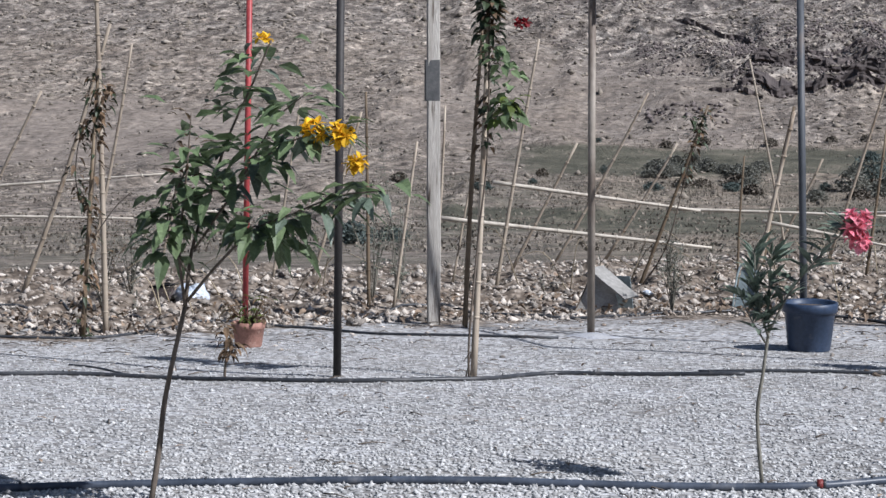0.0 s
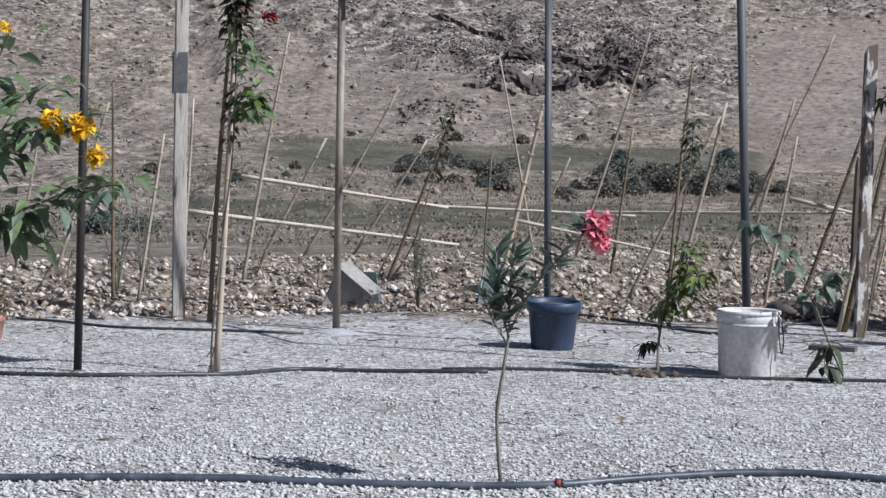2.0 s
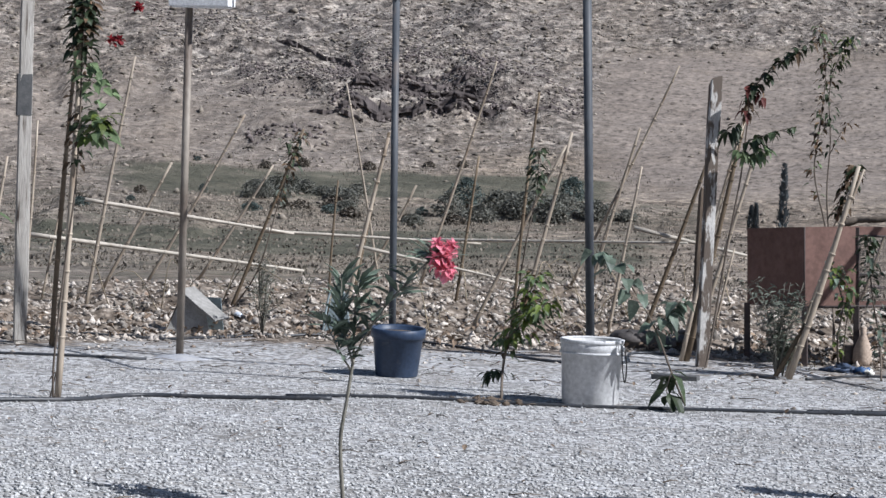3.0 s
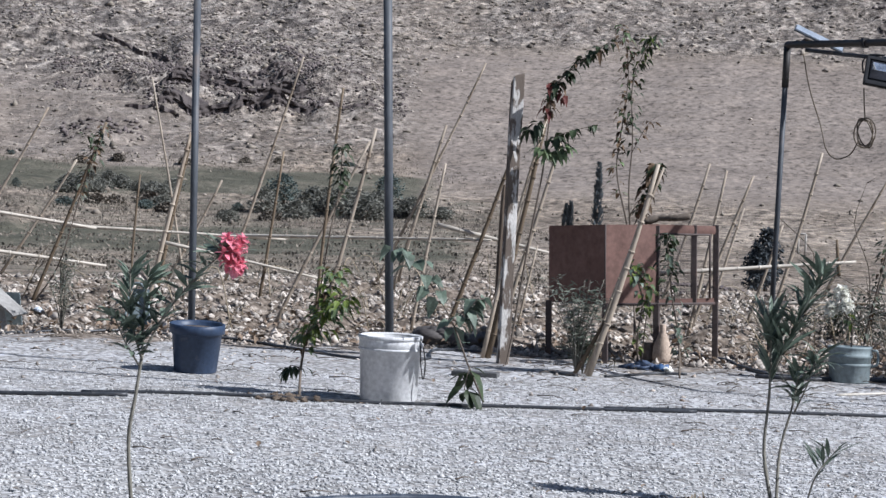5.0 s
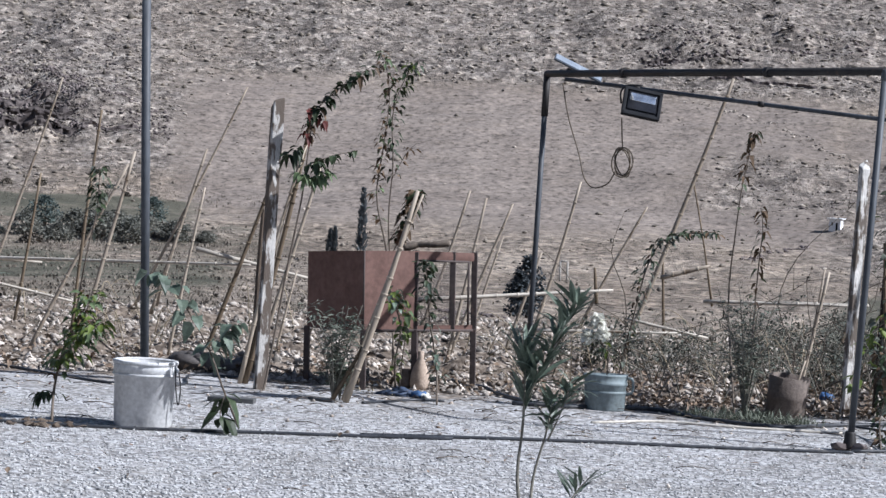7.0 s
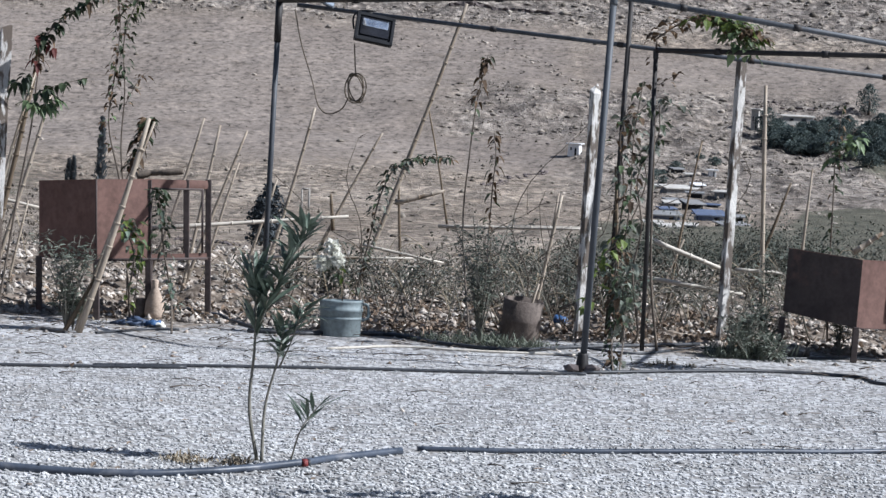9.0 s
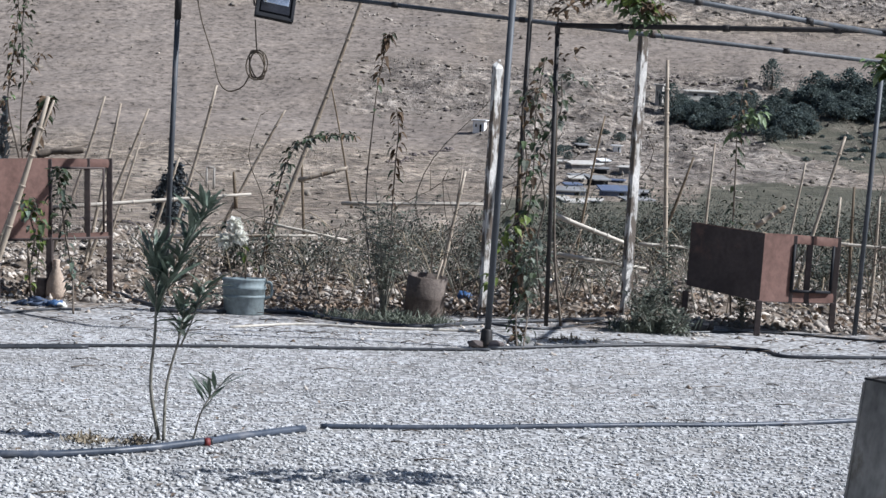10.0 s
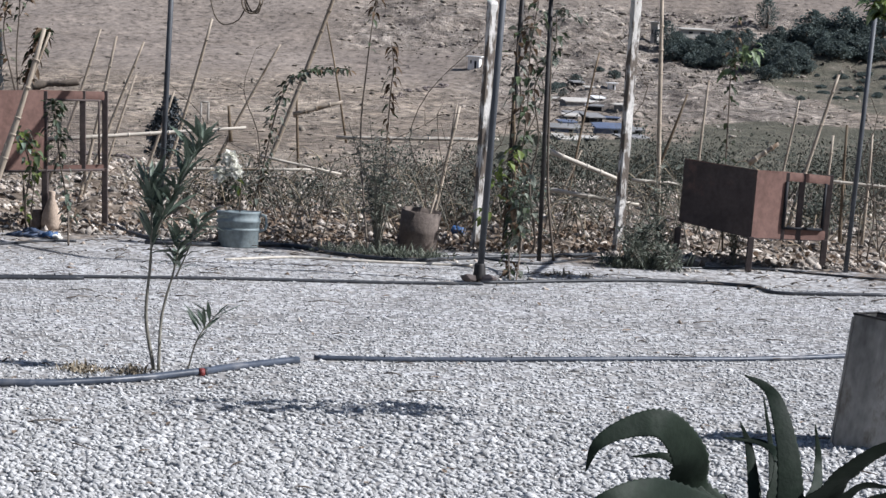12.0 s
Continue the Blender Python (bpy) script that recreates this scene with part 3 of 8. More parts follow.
# low rock steps on the hill: bearing, distance, half width, height
SCARPS = np.concatenate([
    [(17.9, 361, 2.0, 1.6), (19.9, 372, 1.3, 2.4), (15.4, 371, 1.2, 2.0), (20.4, 338, 0.9, 1.3), (17.2, 388, 1.6, 1.8), (21.5, 395, 1.6, 2.2), (2.0, 433, 1.2, 1.2), (0.4, 445, 1.4, 1.2), (-0.6, 355, 1.2, 1.0), (-3.8, 356, 0.6, 1.0)],
    np.stack([SCARP_RNG.uniform(14.5, 27, 90), SCARP_RNG.uniform(345, 490, 90), SCARP_RNG.uniform(0.15, 0.8, 90), SCARP_RNG.uniform(0.5, 1.5, 90)], 1),
    np.stack([SCARP_RNG.uniform(-3, 12, 60), SCARP_RNG.uniform(422, 500, 60), SCARP_RNG.uniform(0.15, 0.9, 60), SCARP_RNG.uniform(0.3, 0.9, 60)], 1),
    np.stack([SCARP_RNG.uniform(22, 36, 60), SCARP_RNG.uniform(180, 430, 60), SCARP_RNG.uniform(0.15, 0.9, 60), SCARP_RNG.uniform(0.3, 1.0, 60)], 1),
    np.stack([SCARP_RNG.uniform(-9, -1, 40), SCARP_RNG.uniform(275, 365, 40), SCARP_RNG.uniform(0.1, 0.5, 40), SCARP_RNG.uniform(0.3, 0.8, 40)], 1)])


def scarps(x, y):
    shape = x.shape
    x, y = x.ravel(), y.ravel()
    out = np.zeros(len(x))
    pick = np.flatnonzero((y > 150) & (y < 560))
    for some in np.array_split(pick, max(1, len(pick) // 20000)):
        px, py = x[some], y[some]
        wig = 1.5 * np.sin(px * 0.35) + 1.0 * np.sin(px * 0.83 + py * 0.21)
        r = (np.hypot(px, py) + wig)[:, None]
        az = np.degrees(np.arctan2(-px, py))[:, None]
        d = r - SCARPS[:, 1]
        side = np.clip(1.25 - np.abs(az - SCARPS[:, 0]) / SCARPS[:, 2], 0, 1)
        rise = np.clip(d / 2.2, 0, 1) * np.clip(1 - (d - 2.2) / 26, 0, 1)
        out[some] = (SCARPS[:, 3] * side * rise).sum(1)
    return out.reshape(shape)


def height(x, y):
    r = np.hypot(x, y)
    edge = terrace_edge(x)
    flat = 0.012 * wave(x, y, 1.7, 3)
    bank = np.clip((y - edge) / 1.2, 0, 1) * (0.03 + 0.05 * wave(x, y, 0.9, 5) + 0.04 * wave(x, y, 0.35, 6))
    near = flat + bank
    far = 1.4 + r * np.tan(np.radians(far_elevation(r)))
    bumps = np.clip((r - 80) / 200, 0, 1)
    far = far + bumps * (0.7 * wave(x, y, 84, 7) + 0.32 * wave(x, y, 28, 8) + 0.2 * wave(x, y, 10, 9)) + scarps(x, y)
    k = np.clip((y - edge - 6.5 - 0.5 * wave(x, y, 6, 4)) / 10.0, 0, 1)
    k = np.where(r > 40, 1, k)
    k = k * k * (3 - 2 * k)
    return near * (1 - k) + far * k


def soft_box(az, el, a0, a1, e0, e1, sa=0.7, se=0.2):
    """1 inside a patch given by bearings (left positive) and heights, fading at its rim."""
    lo, hi = min(a0, a1), max(a0, a1)
    return np.clip((az - lo) / sa + 0.5, 0, 1) * np.clip((hi - az) / sa + 0.5, 0, 1) * np.clip((el - e0) / se + 0.5, 0, 1) * np.clip((e1 - el) / se + 0.5, 0, 1)


def covers(x, y):
    """What covers the land: green growth, broken stony ground, smooth tan field."""
    r = np.hypot(x, y)
    az = np.degrees(np.arctan2(-x, y)) + 0.25 * wave(x, y, 60, 21)
    el = np.degrees(np.arctan2(height(x, y) - 1.4, r)) + 0.10 * wave(x, y, 36, 22)
    green = 0.75 * soft_box(az, el, 12.8, 24.5, -1.65, -1.05, 2, 0.2)
    green = np.maximum(green, 0.9 * soft_box(az, el, 12, 26.5, -2.95, -2.4, 2, 0.2))
    green = np.maximum(green, 0.45 * soft_box(az, el, 12, 40, -4.2, -2.7, 2, 0.3))
    green = np.maximum(green, 0.44 * soft_box(az, el, 10, 28, -2.5, -1.55, 2, 0.2))
    slope = np.interp(-az, (7, 9, 11, 14), (-0.75, -1.3, -1.65, -1.9))
    green = np.maximum(green, 0.62 * soft_box(az, el, -18, -7.2, -9, 0.0, 0.8, 0.3) * np.clip((el - slope) / 0.15 + 0.5, 0, 1))
    meadow = np.interp(-az, (6.3, 7.7, 9.4, 11), (-1.97, -1.65, -1.8, -1.85))
    green = np.maximum(green, soft_box(az, el, -18, -6.4, -2.6, 2, 0.5, 0.2) * np.clip((meadow - el) / 0.12 + 0.5, 0, 1))
    green = np.maximum(green, 0.8 * soft_box(az, el, -16, -1.5, -3.6, -2.35, 1.5, 0.3))
    green = np.maximum(green, 0.25 * soft_box(az, el, 24, 60, -3.4, -2.2, 2, 0.4))
    scree = soft_box(az, el, 13.5, 24, 0.35, 3.0, 3, 0.6)
    scree = np.maximum(scree, 0.8 * soft_box(az, el, 12.5, 60, 1.2, 9, 4, 0.8))
    scree = np.maximum(scree, 0.85 * soft_box(az, el, -30, 13, 1.95, 9, 2, 0.3))
    scree = np.maximum(scree, 0.75 * soft_box(az, el, -9.5, -1.5, -1.9, 0.2, 2, 0.5))
    scree = np.maximum(scree, 0.5 * soft_box(az, el, 23, 60, -4, 9, 2, 0.5))
    tan = soft_box(az, el, -1.6, 13.4, -1.3, 1.85, 1.2, 0.4)
    tan = np.maximum(tan, 0.9 * soft_box(az, el, -30, -1.5, 0.45, 1.5, 1.5, 0.3))
    tan = np.maximum(tan, 0.2 * soft_box(az, el, 17.5, 22.5, -1.0, 0.3, 1.5, 0.3))
    scree = np.maximum(scree, 0.7 * soft_box(az, el, 16.5, 22.5, -1.0, 0.35, 1.5, 0.3))
    scree = np.maximum(scree, 0.8 * soft_box(az, el, 13, 16.5, -0.5, 1.5, 1.0, 0.4))
    tan = np.maximum(tan, 0.5 * soft_box(az, el, 20, 26, 0.1, 1.0, 1.5, 0.3))
    tan = np.maximum(tan, 0.45 * soft_box(az, el, 18.8, 27, -1.0, 0.3, 1.5, 0.3))
    tan = np.maximum(tan, 0.9 * soft_box(az, el, 19.06, 20.11, -1.21, -0.61, 0.3, 0.15))
    tan = np.maximum(tan, 0.65 * soft_box(az, el, 29.5, 60, -1.4, -0.15, 2.0, 0.2))
    tan = np.maximum(tan, 0.8 * soft_box(az, el, 32.50, 60, -0.15, 0.07, 1.0, 0.08))
    rough = soft_box(az, el, -9, 1.8, -0.6, 0.65, 1.5, 0.3)
    return green, np.maximum(scree, 0.75 * rough), tan * (1 - 0.8 * rough)


def build_ground():
    az = np.concatenate([np.arange(-180, -16, 8.0), np.arange(-16, 40, 0.16), np.arange(40, 180, 7.0)])
    az = np.radians(az)
    r = np.concatenate([[0.00002, 2, 4, 5.5], np.arange(6.5, 12, 0.25), np.arange(12, 25, 0.11), np.arange(25, 100, 2.0), np.arange(100, 300, 2.4), np.arange(300, 500, 1.0), np.arange(500, 800, 8), np.arange(800, 3000, 120)])
    A, R = np.meshgrid(az, r, indexing="ij")
    x, y = -np.sin(A) * R, np.cos(A) * R
    z = height(x, y)
    n, k = x.shape
    v = np.stack([x, y, z], -1).reshape(-1, 3)
    i, j = np.meshgrid(np.arange(n), np.arange(k - 1), indexing="ij")
    i2 = (i + 1) % n
    f = np.stack([i * k + j, i * k + j + 1, i2 * k + j + 1, i2 * k + j], -1).reshape(-1, 4)[:, ::-1]
    me = bpy.data.meshes.new("ground")
    me.vertices.add(len(v))
    me.vertices.foreach_set("co", v.astype(np.float32).ravel())
    me.loops.add(f.size)
    me.loops.foreach_set("vertex_index", f.astype(np.int32).ravel())
    me.polygons.add(len(f))
    me.polygons.foreach_set("loop_start", np.arange(0, f.size, 4, dtype=np.int32))
    me.update()
    X, Y = v[:, 0], v[:, 1]
    rr = np.hypot(X, Y)
    gravel = np.clip((terrace_edge(X) - Y) / 2.4 + 0.46 + 0.22 * wave(X, Y, 1.3, 31) + 0.12 * wave(X, Y, 0.4, 32), 0, 1)
    close = np.clip((60 - rr) / 20, 0, 1)
    green, scree, tan = covers(X, Y)
    for name, cols in (("near_cover", (gravel * close, np.clip((40 - rr) / 10, 0, 1), close)), ("far_cover", (green, scree, tan))):
        a = me.color_attributes.new(name, "FLOAT_COLOR", "POINT")
        a.data.foreach_set("color", np.stack([*cols, np.ones_like(X)], 1).astype(np.float32).ravel())
    me.materials.append(M_GROUND)
    me.polygons.foreach_set("use_smooth", np.ones(len(f), dtype=bool))
    ob = new("ground", me)
    return tagged(ob, "pale gravel terrace running into stony soil and a dry brown hillside", "ground", kind="structure")


GROUND = build_ground()


def z_at(x, y):
    return float(height(np.array([x]), np.array([y]))[0])


# ---------------------------------------------------------------- loose stones, hill growth
def loose_gravel():
    rng = np.random.default_rng(11)
    n = 125000
    az = np.radians(rng.uniform(-13, 37, n))
    r = 6.8 + 8.0 * rng.random(n) ** 1.3
    x, y = -np.sin(az) * r, np.cos(az) * r
    keep = y < terrace_edge(x) - 0.2
    x, y = x[keep], y[keep]
    s = rng.uniform(0.005, 0.0125, len(x)) * np.interp(r[keep], (7, 8.5, 10, 14), (1.4, 1.35, 0.95, 0.6)) * np.where(rng.random(len(x)) < 0.01, 1.7, 1)
    ob = scatter("gravel_stones", np.stack([x, y, height(x, y) + s * 0.14], 1), s, 0.52, M_PEBBLE, 12, CHIPS, 0.5)
    tagged(ob, "loose pale limestone chips lying on the terrace", "gravel", kind="stuff")


def bank_stones():
    rng = np.random.default_rng(13)
    n = 70000
    x = rng.uniform(-15, 7, n)
    y = terrace_edge(x) + 8.5 * rng.random(n) ** 1.25 + 0.05
    s = 0.009 + 0.030 * rng.random(n) ** 3.2
    ob = scatter("bank_stones", np.stack([x, y, height(x, y) + s * 0.15], 1), s, 0.62, M_ROCK, 14, CHIPS, 0.6)
    tagged(ob, "brown and buff field stones strewn over the bank", "stones", kind="stuff")


def hill_growth():
    rng = np.random.default_rng(15)
    n = 95000
    az = np.radians(rng.uniform(-13, 38, n))
    el = rng.uniform(-3.1, 4.9, n)
    rr = np.linspace(100, 1500, 4000)
    r = np.interp(el, far_elevation(rr), rr)
    x, y = -np.sin(az) * r, np.cos(az) * r
    green, scree, tan = covers(x, y)
    patch = wave(x, y, 50, 41)
    reeds = (el < -1.6) & (el > -2.35) & (az > 0.2)
    chance = 0.2 + 0.5 * reeds + 0.7 * scree + 0.15 * patch - 0.95 * tan * (1 - scree) - 0.45 * green
    keep = rng.random(n) < np.clip(chance, 0.035, 1)
    x, y, r, scree, el = x[keep], y[keep], r[keep], scree[keep], el[keep]
    s = r * (0.0003 + 0.00115 * rng.random(len(x)) ** 6)
    p = np.stack([x, y, height(x, y) + s * 0.2], 1)
    stone = rng.random(len(x)) < 0.3 + 0.4 * scree
    tagged(scatter("hill_shrubs", p[~stone], s[~stone], 0.7, M_HILLSHRUB, 16, CHIPS, 0.7), "low dry brown shrubs and tussocks dotting the hillside", "shrubs", kind="stuff")
    tagged(scatter("hill_stones", p[stone], s[stone], 0.45, M_HILLROCK, 17, CHIPS, 0.6), "dark and buff stones lying over the hillside", "stones", kind="stuff")


def outcrop():
    """The broken dark rock face on the hill, and the rows of rock higher up."""
    rng = np.random.default_rng(18)
    pts, sz = [], []
    for a0, a1, e0, e1, n, big in ((15.5, 19.5, 0.1, 1.4, 1900, 0.42), (13.6, 16.2, 0.2, 0.85, 420, 0.36), (19.2, 21.5, 0.5, 1.3, 420, 0.36), (14.5, 23.5, 1.1, 2.6, 900, 0.34), (0.9, 3.2, 2.55, 2.85, 120, 0.6), (-2, 3.4, 2.9, 3.3, 160, 0.6), (19.4, 21.3, -0.6, -0.25, 60, 0.6), (-3.5, 0.5, -0.9, 0.3, 60, 0.4)):
        for _ in range(n):
            az, el = radians(rng.uniform(a0, a1)), rng.uniform(e0, e1)
            r = distance_of(el)
            x, y = -math.sin(az) * r, math.cos(az) * r
            s = big * rng.uniform(0.35, 1.0)
            pts.append((x, y, z_at(x, y) + s * 0.25))
            sz.append(s)
    tagged(scatter("rock_outcrop", np.array(pts), np.array(sz), 0.7, M_OUTCROP, 19, CHIPS), "dark broken rock outcrop on the dry hillside", "rocks", kind="stuff")


def far_tree(az, el, width, tall, name="tree", label="dark rounded far tree at the foot of the hill", seed=1, mat=None):
    rng = random.Random(seed)
    r = distance_of(el)
    x, y = -math.sin(radians(az)) * r, math.cos(radians(az)) * r
    z = z_at(x, y)
    t = thing(name, label, "tree" if name == "tree" else "bush", (x, y, z - 0.1), "trees and bushes in the valley")
    part("trunk", bar([(0, 0, 0), (0.05 * width, 0, tall * 0.35), (0, 0, tall * 0.6)], width * 0.05 + 0.05, width * 0.02 + 0.02, 6), M_BARK, t)
    bm = bmesh.new()
    n = 240
    for _ in range(n):
        a, h = rng.uniform(0, 6.28), rng.random()
        w = width * 0.5 * math.sqrt(max(0.05, 1 - (2 * h - 0.75) ** 2 * 0.8)) * rng.uniform(0.3, 1.05)
        c = Vector((math.cos(a) * w, math.sin(a) * w, tall * (0.12 + 0.85 * h)))
        for _ in range(6):
            d = Vector((rng.uniform(-1, 1), rng.uniform(-1, 1), rng.uniform(-0.6, 1)))
            k = 1.0 if mat in (None, M_VALLEYBUSH, M_TREE) else 1.9
            leaf(bm, c + d * width * 0.05, d, k * width * rng.uniform(0.045, 0.10), k * width * rng.uniform(0.035, 0.07), 0.2, 0.2, rng.uniform(-1, 1))
    part("crown", bm, mat or M_TREE, t)


def bank_boulders():
    """The larger stones of the bank, each by itself."""
    rng = np.random.default_rng(51)
    shapes = []
    for v, f in ROCKS:
        me = bpy.data.meshes.new("stone")
        me.from_pydata([tuple(q) for q in v * (1.15, 1, 0.55)], [], [tuple(int(k) for k in q) for q in f])
        me.materials.append(M_ROCK)
        shapes.append(me)
    for _ in range(260):
        x = rng.uniform(-11, 4.5)
        y = float(terrace_edge(np.array(x))) + 0.1 + 3.5 * rng.random() ** 1.6
        s = rng.uniform(0.02, 0.043)
        ob = new("stone", shapes[rng.integers(len(shapes))])
        ob.matrix_world = pose(x, y, z_at(x, y) + s * 0.3, rng.uniform(-20, 20), rng.uniform(-20, 20), rng.uniform(0, 360)) @ Matrix.Diagonal((s * rng.uniform(0.8, 1.3), s, s * rng.uniform(0.7, 1.1), 1))
        ob.parent = GROUND


def rock_ledge(label, a0, e0, a1, e1, tall, seed, broken=0.45):
    """A low broken cliff: a ragged upright face of fractured blocks, its flat top running back into the slope."""
    t = thing("rock_ledge", label, "rocks", far_spot((a0 + a1) / 2, (e0 + e1) / 2), "rock ledges on the hill")
    o = t.location.copy()
    first, last = Vector(far_spot(a0, e0)), Vector(far_spot(a1, e1))
    n = max(12, int((last - first).length / 0.28))
    bm = bmesh.new()
    rows = []
    for i in range(n + 1):
        s = i / n
        x, y, _ = far_spot(a0 + (a1 - a0) * s, e0 + (e1 - e0) * s)
        out = Vector((x, y, 0)).normalized()
        along = s * n * 0.28
        y_in = 0.8 * noise.noise(Vector((along * 0.3, seed, 0)))
        x, y = x + out.x * y_in, y + out.y * y_in
        lump = noise.noise(Vector((along * 0.2, seed, 9)))
        block = noise.cell(Vector((along * 0.55, seed * 3.1, 0)))
        top = tall * max(0.1, min(1, 5 * s + 0.35, 5 * (1 - s) + 0.35) * (1 - broken * (0.35 - 0.6 * lump)) * (0.82 + 0.25 * block))
        g = z_at(x, y)
        line = []
        m = 20
        for k in range(m + 1):
            up = k / m * top
            step = noise.cell(Vector((along * 0.5 + 3.3 * int(up * 1.1), up * 1.1, seed)))
            bed = noise.noise(Vector((along * 0.12, up * 1.5, seed * 2.3)))
            rough = 0.6 * (step - 0.5) + 0.5 * noise.noise(Vector((along * 1.3, up * 2.2, seed * 1.7))) + 0.12 * bed
            back = 0.3 * up + rough
            line.append(bm.verts.new(Vector((x + out.x * back, y + out.y * back, g - 0.3 + up + 0.3 * k / m)) - o))
        run = top / 0.26
        for far in (0.5, 1.0):
            d = 0.35 * top + run * far
            px, py = x + out.x * d, y + out.y * d
            line.append(bm.verts.new(Vector((px, py, max(g + top * (1 - 0.1 * far), z_at(px, py) - 0.4) if far < 1 else z_at(px, py) - 0.4)) - o))
        rows.append(line)
    for p, q in zip(rows, rows[1:]):
        for k in range(len(p) - 1):
            bm.faces.new((p[k], q[k], q[k + 1], p[k + 1]))
    part("rock_face", bm, M_OUTCROP, t)


def far_spot(az, el):
    r = distance_of(el)
    x, y = -math.sin(radians(az)) * r, math.cos(radians(az)) * r
    return x, y, z_at(x, y)


def valley_reeds():
    """Dry reeds and low scrub between the valley's strips."""
    rngr = random.Random(23)
    for name, label, mat, count, lo, hi in (("valley_reeds", "dry buff reeds on the valley floor", M_REED, 2800, 0.15, 0.5), ("valley_scrub", "dull green scrub among the valley reeds", M_HILLSHRUB, 6000, 0.15, 0.5)):
        bm = bmesh.new()
        for _ in range(count):
            az = rngr.uniform(11.5, 27.5)
            el = rngr.gauss(-1.98, 0.17) if rngr.random() < 0.75 else rngr.gauss(-1.0, 0.12)
            if math.sin(az * 5.1) + math.sin(az * 11.7 + 2) + rngr.uniform(-1.5, 1.5) < -0.4:
                continue
            p = Vector(far_spot(az, el))
            for _ in range(3):
                h = rngr.uniform(lo, hi)
                leaf(bm, p + Vector((rngr.uniform(-0.6, 0.6), rngr.uniform(-0.6, 0.6), -0.05)), (rngr.uniform(-0.5, 0.5), rngr.uniform(-0.3, 0.3), 1), h, h * rngr.uniform(0.1, 0.3), 0.1, 0.3)
        for _ in range(count if mat == M_HILLSHRUB else 0):
            p = Vector(far_spot(rngr.uniform(8, 38), rngr.uniform(-3.45, -2.2)))
            for _ in range(3):
                h = rngr.uniform(0.12, 0.42)
                leaf(bm, p + Vector((rngr.uniform(-0.5, 0.5), rngr.uniform(-0.5, 0.5), -0.05)), (rngr.uniform(-0.8, 0.8), rngr.uniform(-0.3, 0.3), 1), h, h * rngr.uniform(0.3, 0.8), 0.2, 0.3)
        tagged(part(name, bm, mat), label, "reeds", kind="stuff")


for e, a0, a1, tall, seed in ((0.14, 19.2, 16.9, 2.3, 4), (0.16, 17.2, 15.6, 2.2, 12), (0.40, 19.1, 17.1, 2.4, 13), (0.42, 17.3, 15.8, 2.1, 14), (0.70, 18.9, 16.2, 1.5, 15), (0.95, 18.4, 16.0, 0.9, 16)):
    rock_ledge("dark broken rock step standing out of the hillside", a0, e, a1, e + 0.03, tall, seed, 0.6)
rock_ledge("dark rock band higher up the hillside", 20.7, 1.62, 18.9, 1.32, 1.2, 6, 0.9)
rock_ledge("broken rock band beside the broken rock face", 15.7, 0.25, 14.2, 0.30, 0.9, 7, 0.9)
rock_ledge("low dark rocks below the broken face", 19.9, 0.12, 18.7, 0.02, 0.7, 9, 0.9)
rock_ledge("long pale-brown rock band near the hill's shoulder", 3.4, 2.62, 0.6, 2.66, 0.8, 21, 0.9)
rock_ledge("pale-brown rock band under the hill's shoulder", 1.6, 2.28, -0.8, 2.2, 0.9, 23, 0.9)
valley_reeds()


def edge_stones():
    """Brown stones and clods straying from the bank on to the gravel."""
    rng = np.random.default_rng(61)
    n = 2400
    x = rng.uniform(-12, 5, n)
    y = terrace_edge(x) - np.abs(rng.normal(0, 1.5, n)) + 0.4
    s = 0.005 + 0.015 * rng.random(n) ** 3
    tagged(scatter("edge_stones", np.stack([x, y, height(x, y) + s * 0.15], 1), s, 0.6, M_ROCK, 62, CHIPS), "small brown stones strewn along the edge of the gravel", "stones", kind="stuff")


edge_stones()
def gravel_chips():
    """The larger chips of the gravel that lies nearest."""
    rng = np.random.default_rng(71)
    shapes = []
    for v, f in CHIPS[:6] + ROCKS[:4]:
        me = bpy.data.meshes.new("gravel_chip")
        me.from_pydata([tuple(q) for q in v * (1.2, 1, 0.6)], [], [tuple(int(k) for k in q) for q in f])
        me.materials.append(M_PEBBLE)
        shapes.append(me)
    for _ in range(300):
        a, r = radians(rng.uniform(-10, 34)), rng.uniform(6.9, 9.0)
        x, y = -math.sin(a) * r, math.cos(a) * r
        s = rng.uniform(0.009, 0.015)
        ob = new("gravel_chip", shapes[rng.integers(len(shapes))])
        ob.matrix_world = pose(x, y, z_at(x, y) + s * 0.25, rng.uniform(-30, 30), rng.uniform(-30, 30), rng.uniform(0, 360)) @ Matrix.Diagonal((s, s, s, 1))
        ob.parent = GROUND


gravel_chips()
loose_gravel()
bank_boulders()
bank_stones()
hill_growth()
outcrop()


# ---------------------------------------------------------------- posts, pergola pipes, canes
def pipe_post(base, top, r, mat, label, group="pergola posts", name="pipe_post", cap=True):
    t = thing(name, label, "post", base, group)
    o = Vector(base)
    shaft = part("shaft", bar([(0, 0, -0.05), Vector(top) - o], r, r, 12), mat, t)
    if cap:
        bm = lathe([(r * 1.15, 0), (r * 1.2, 0.01), (r * 1.2, 0.05), (r * 1.1, 0.06)], 12)
        bmesh.ops.translate(bm, vec=Vector(top) - o - Vector((0, 0, 0.05)), verts=bm.verts)
        part("collar", bm, mat, shaft)
    return t


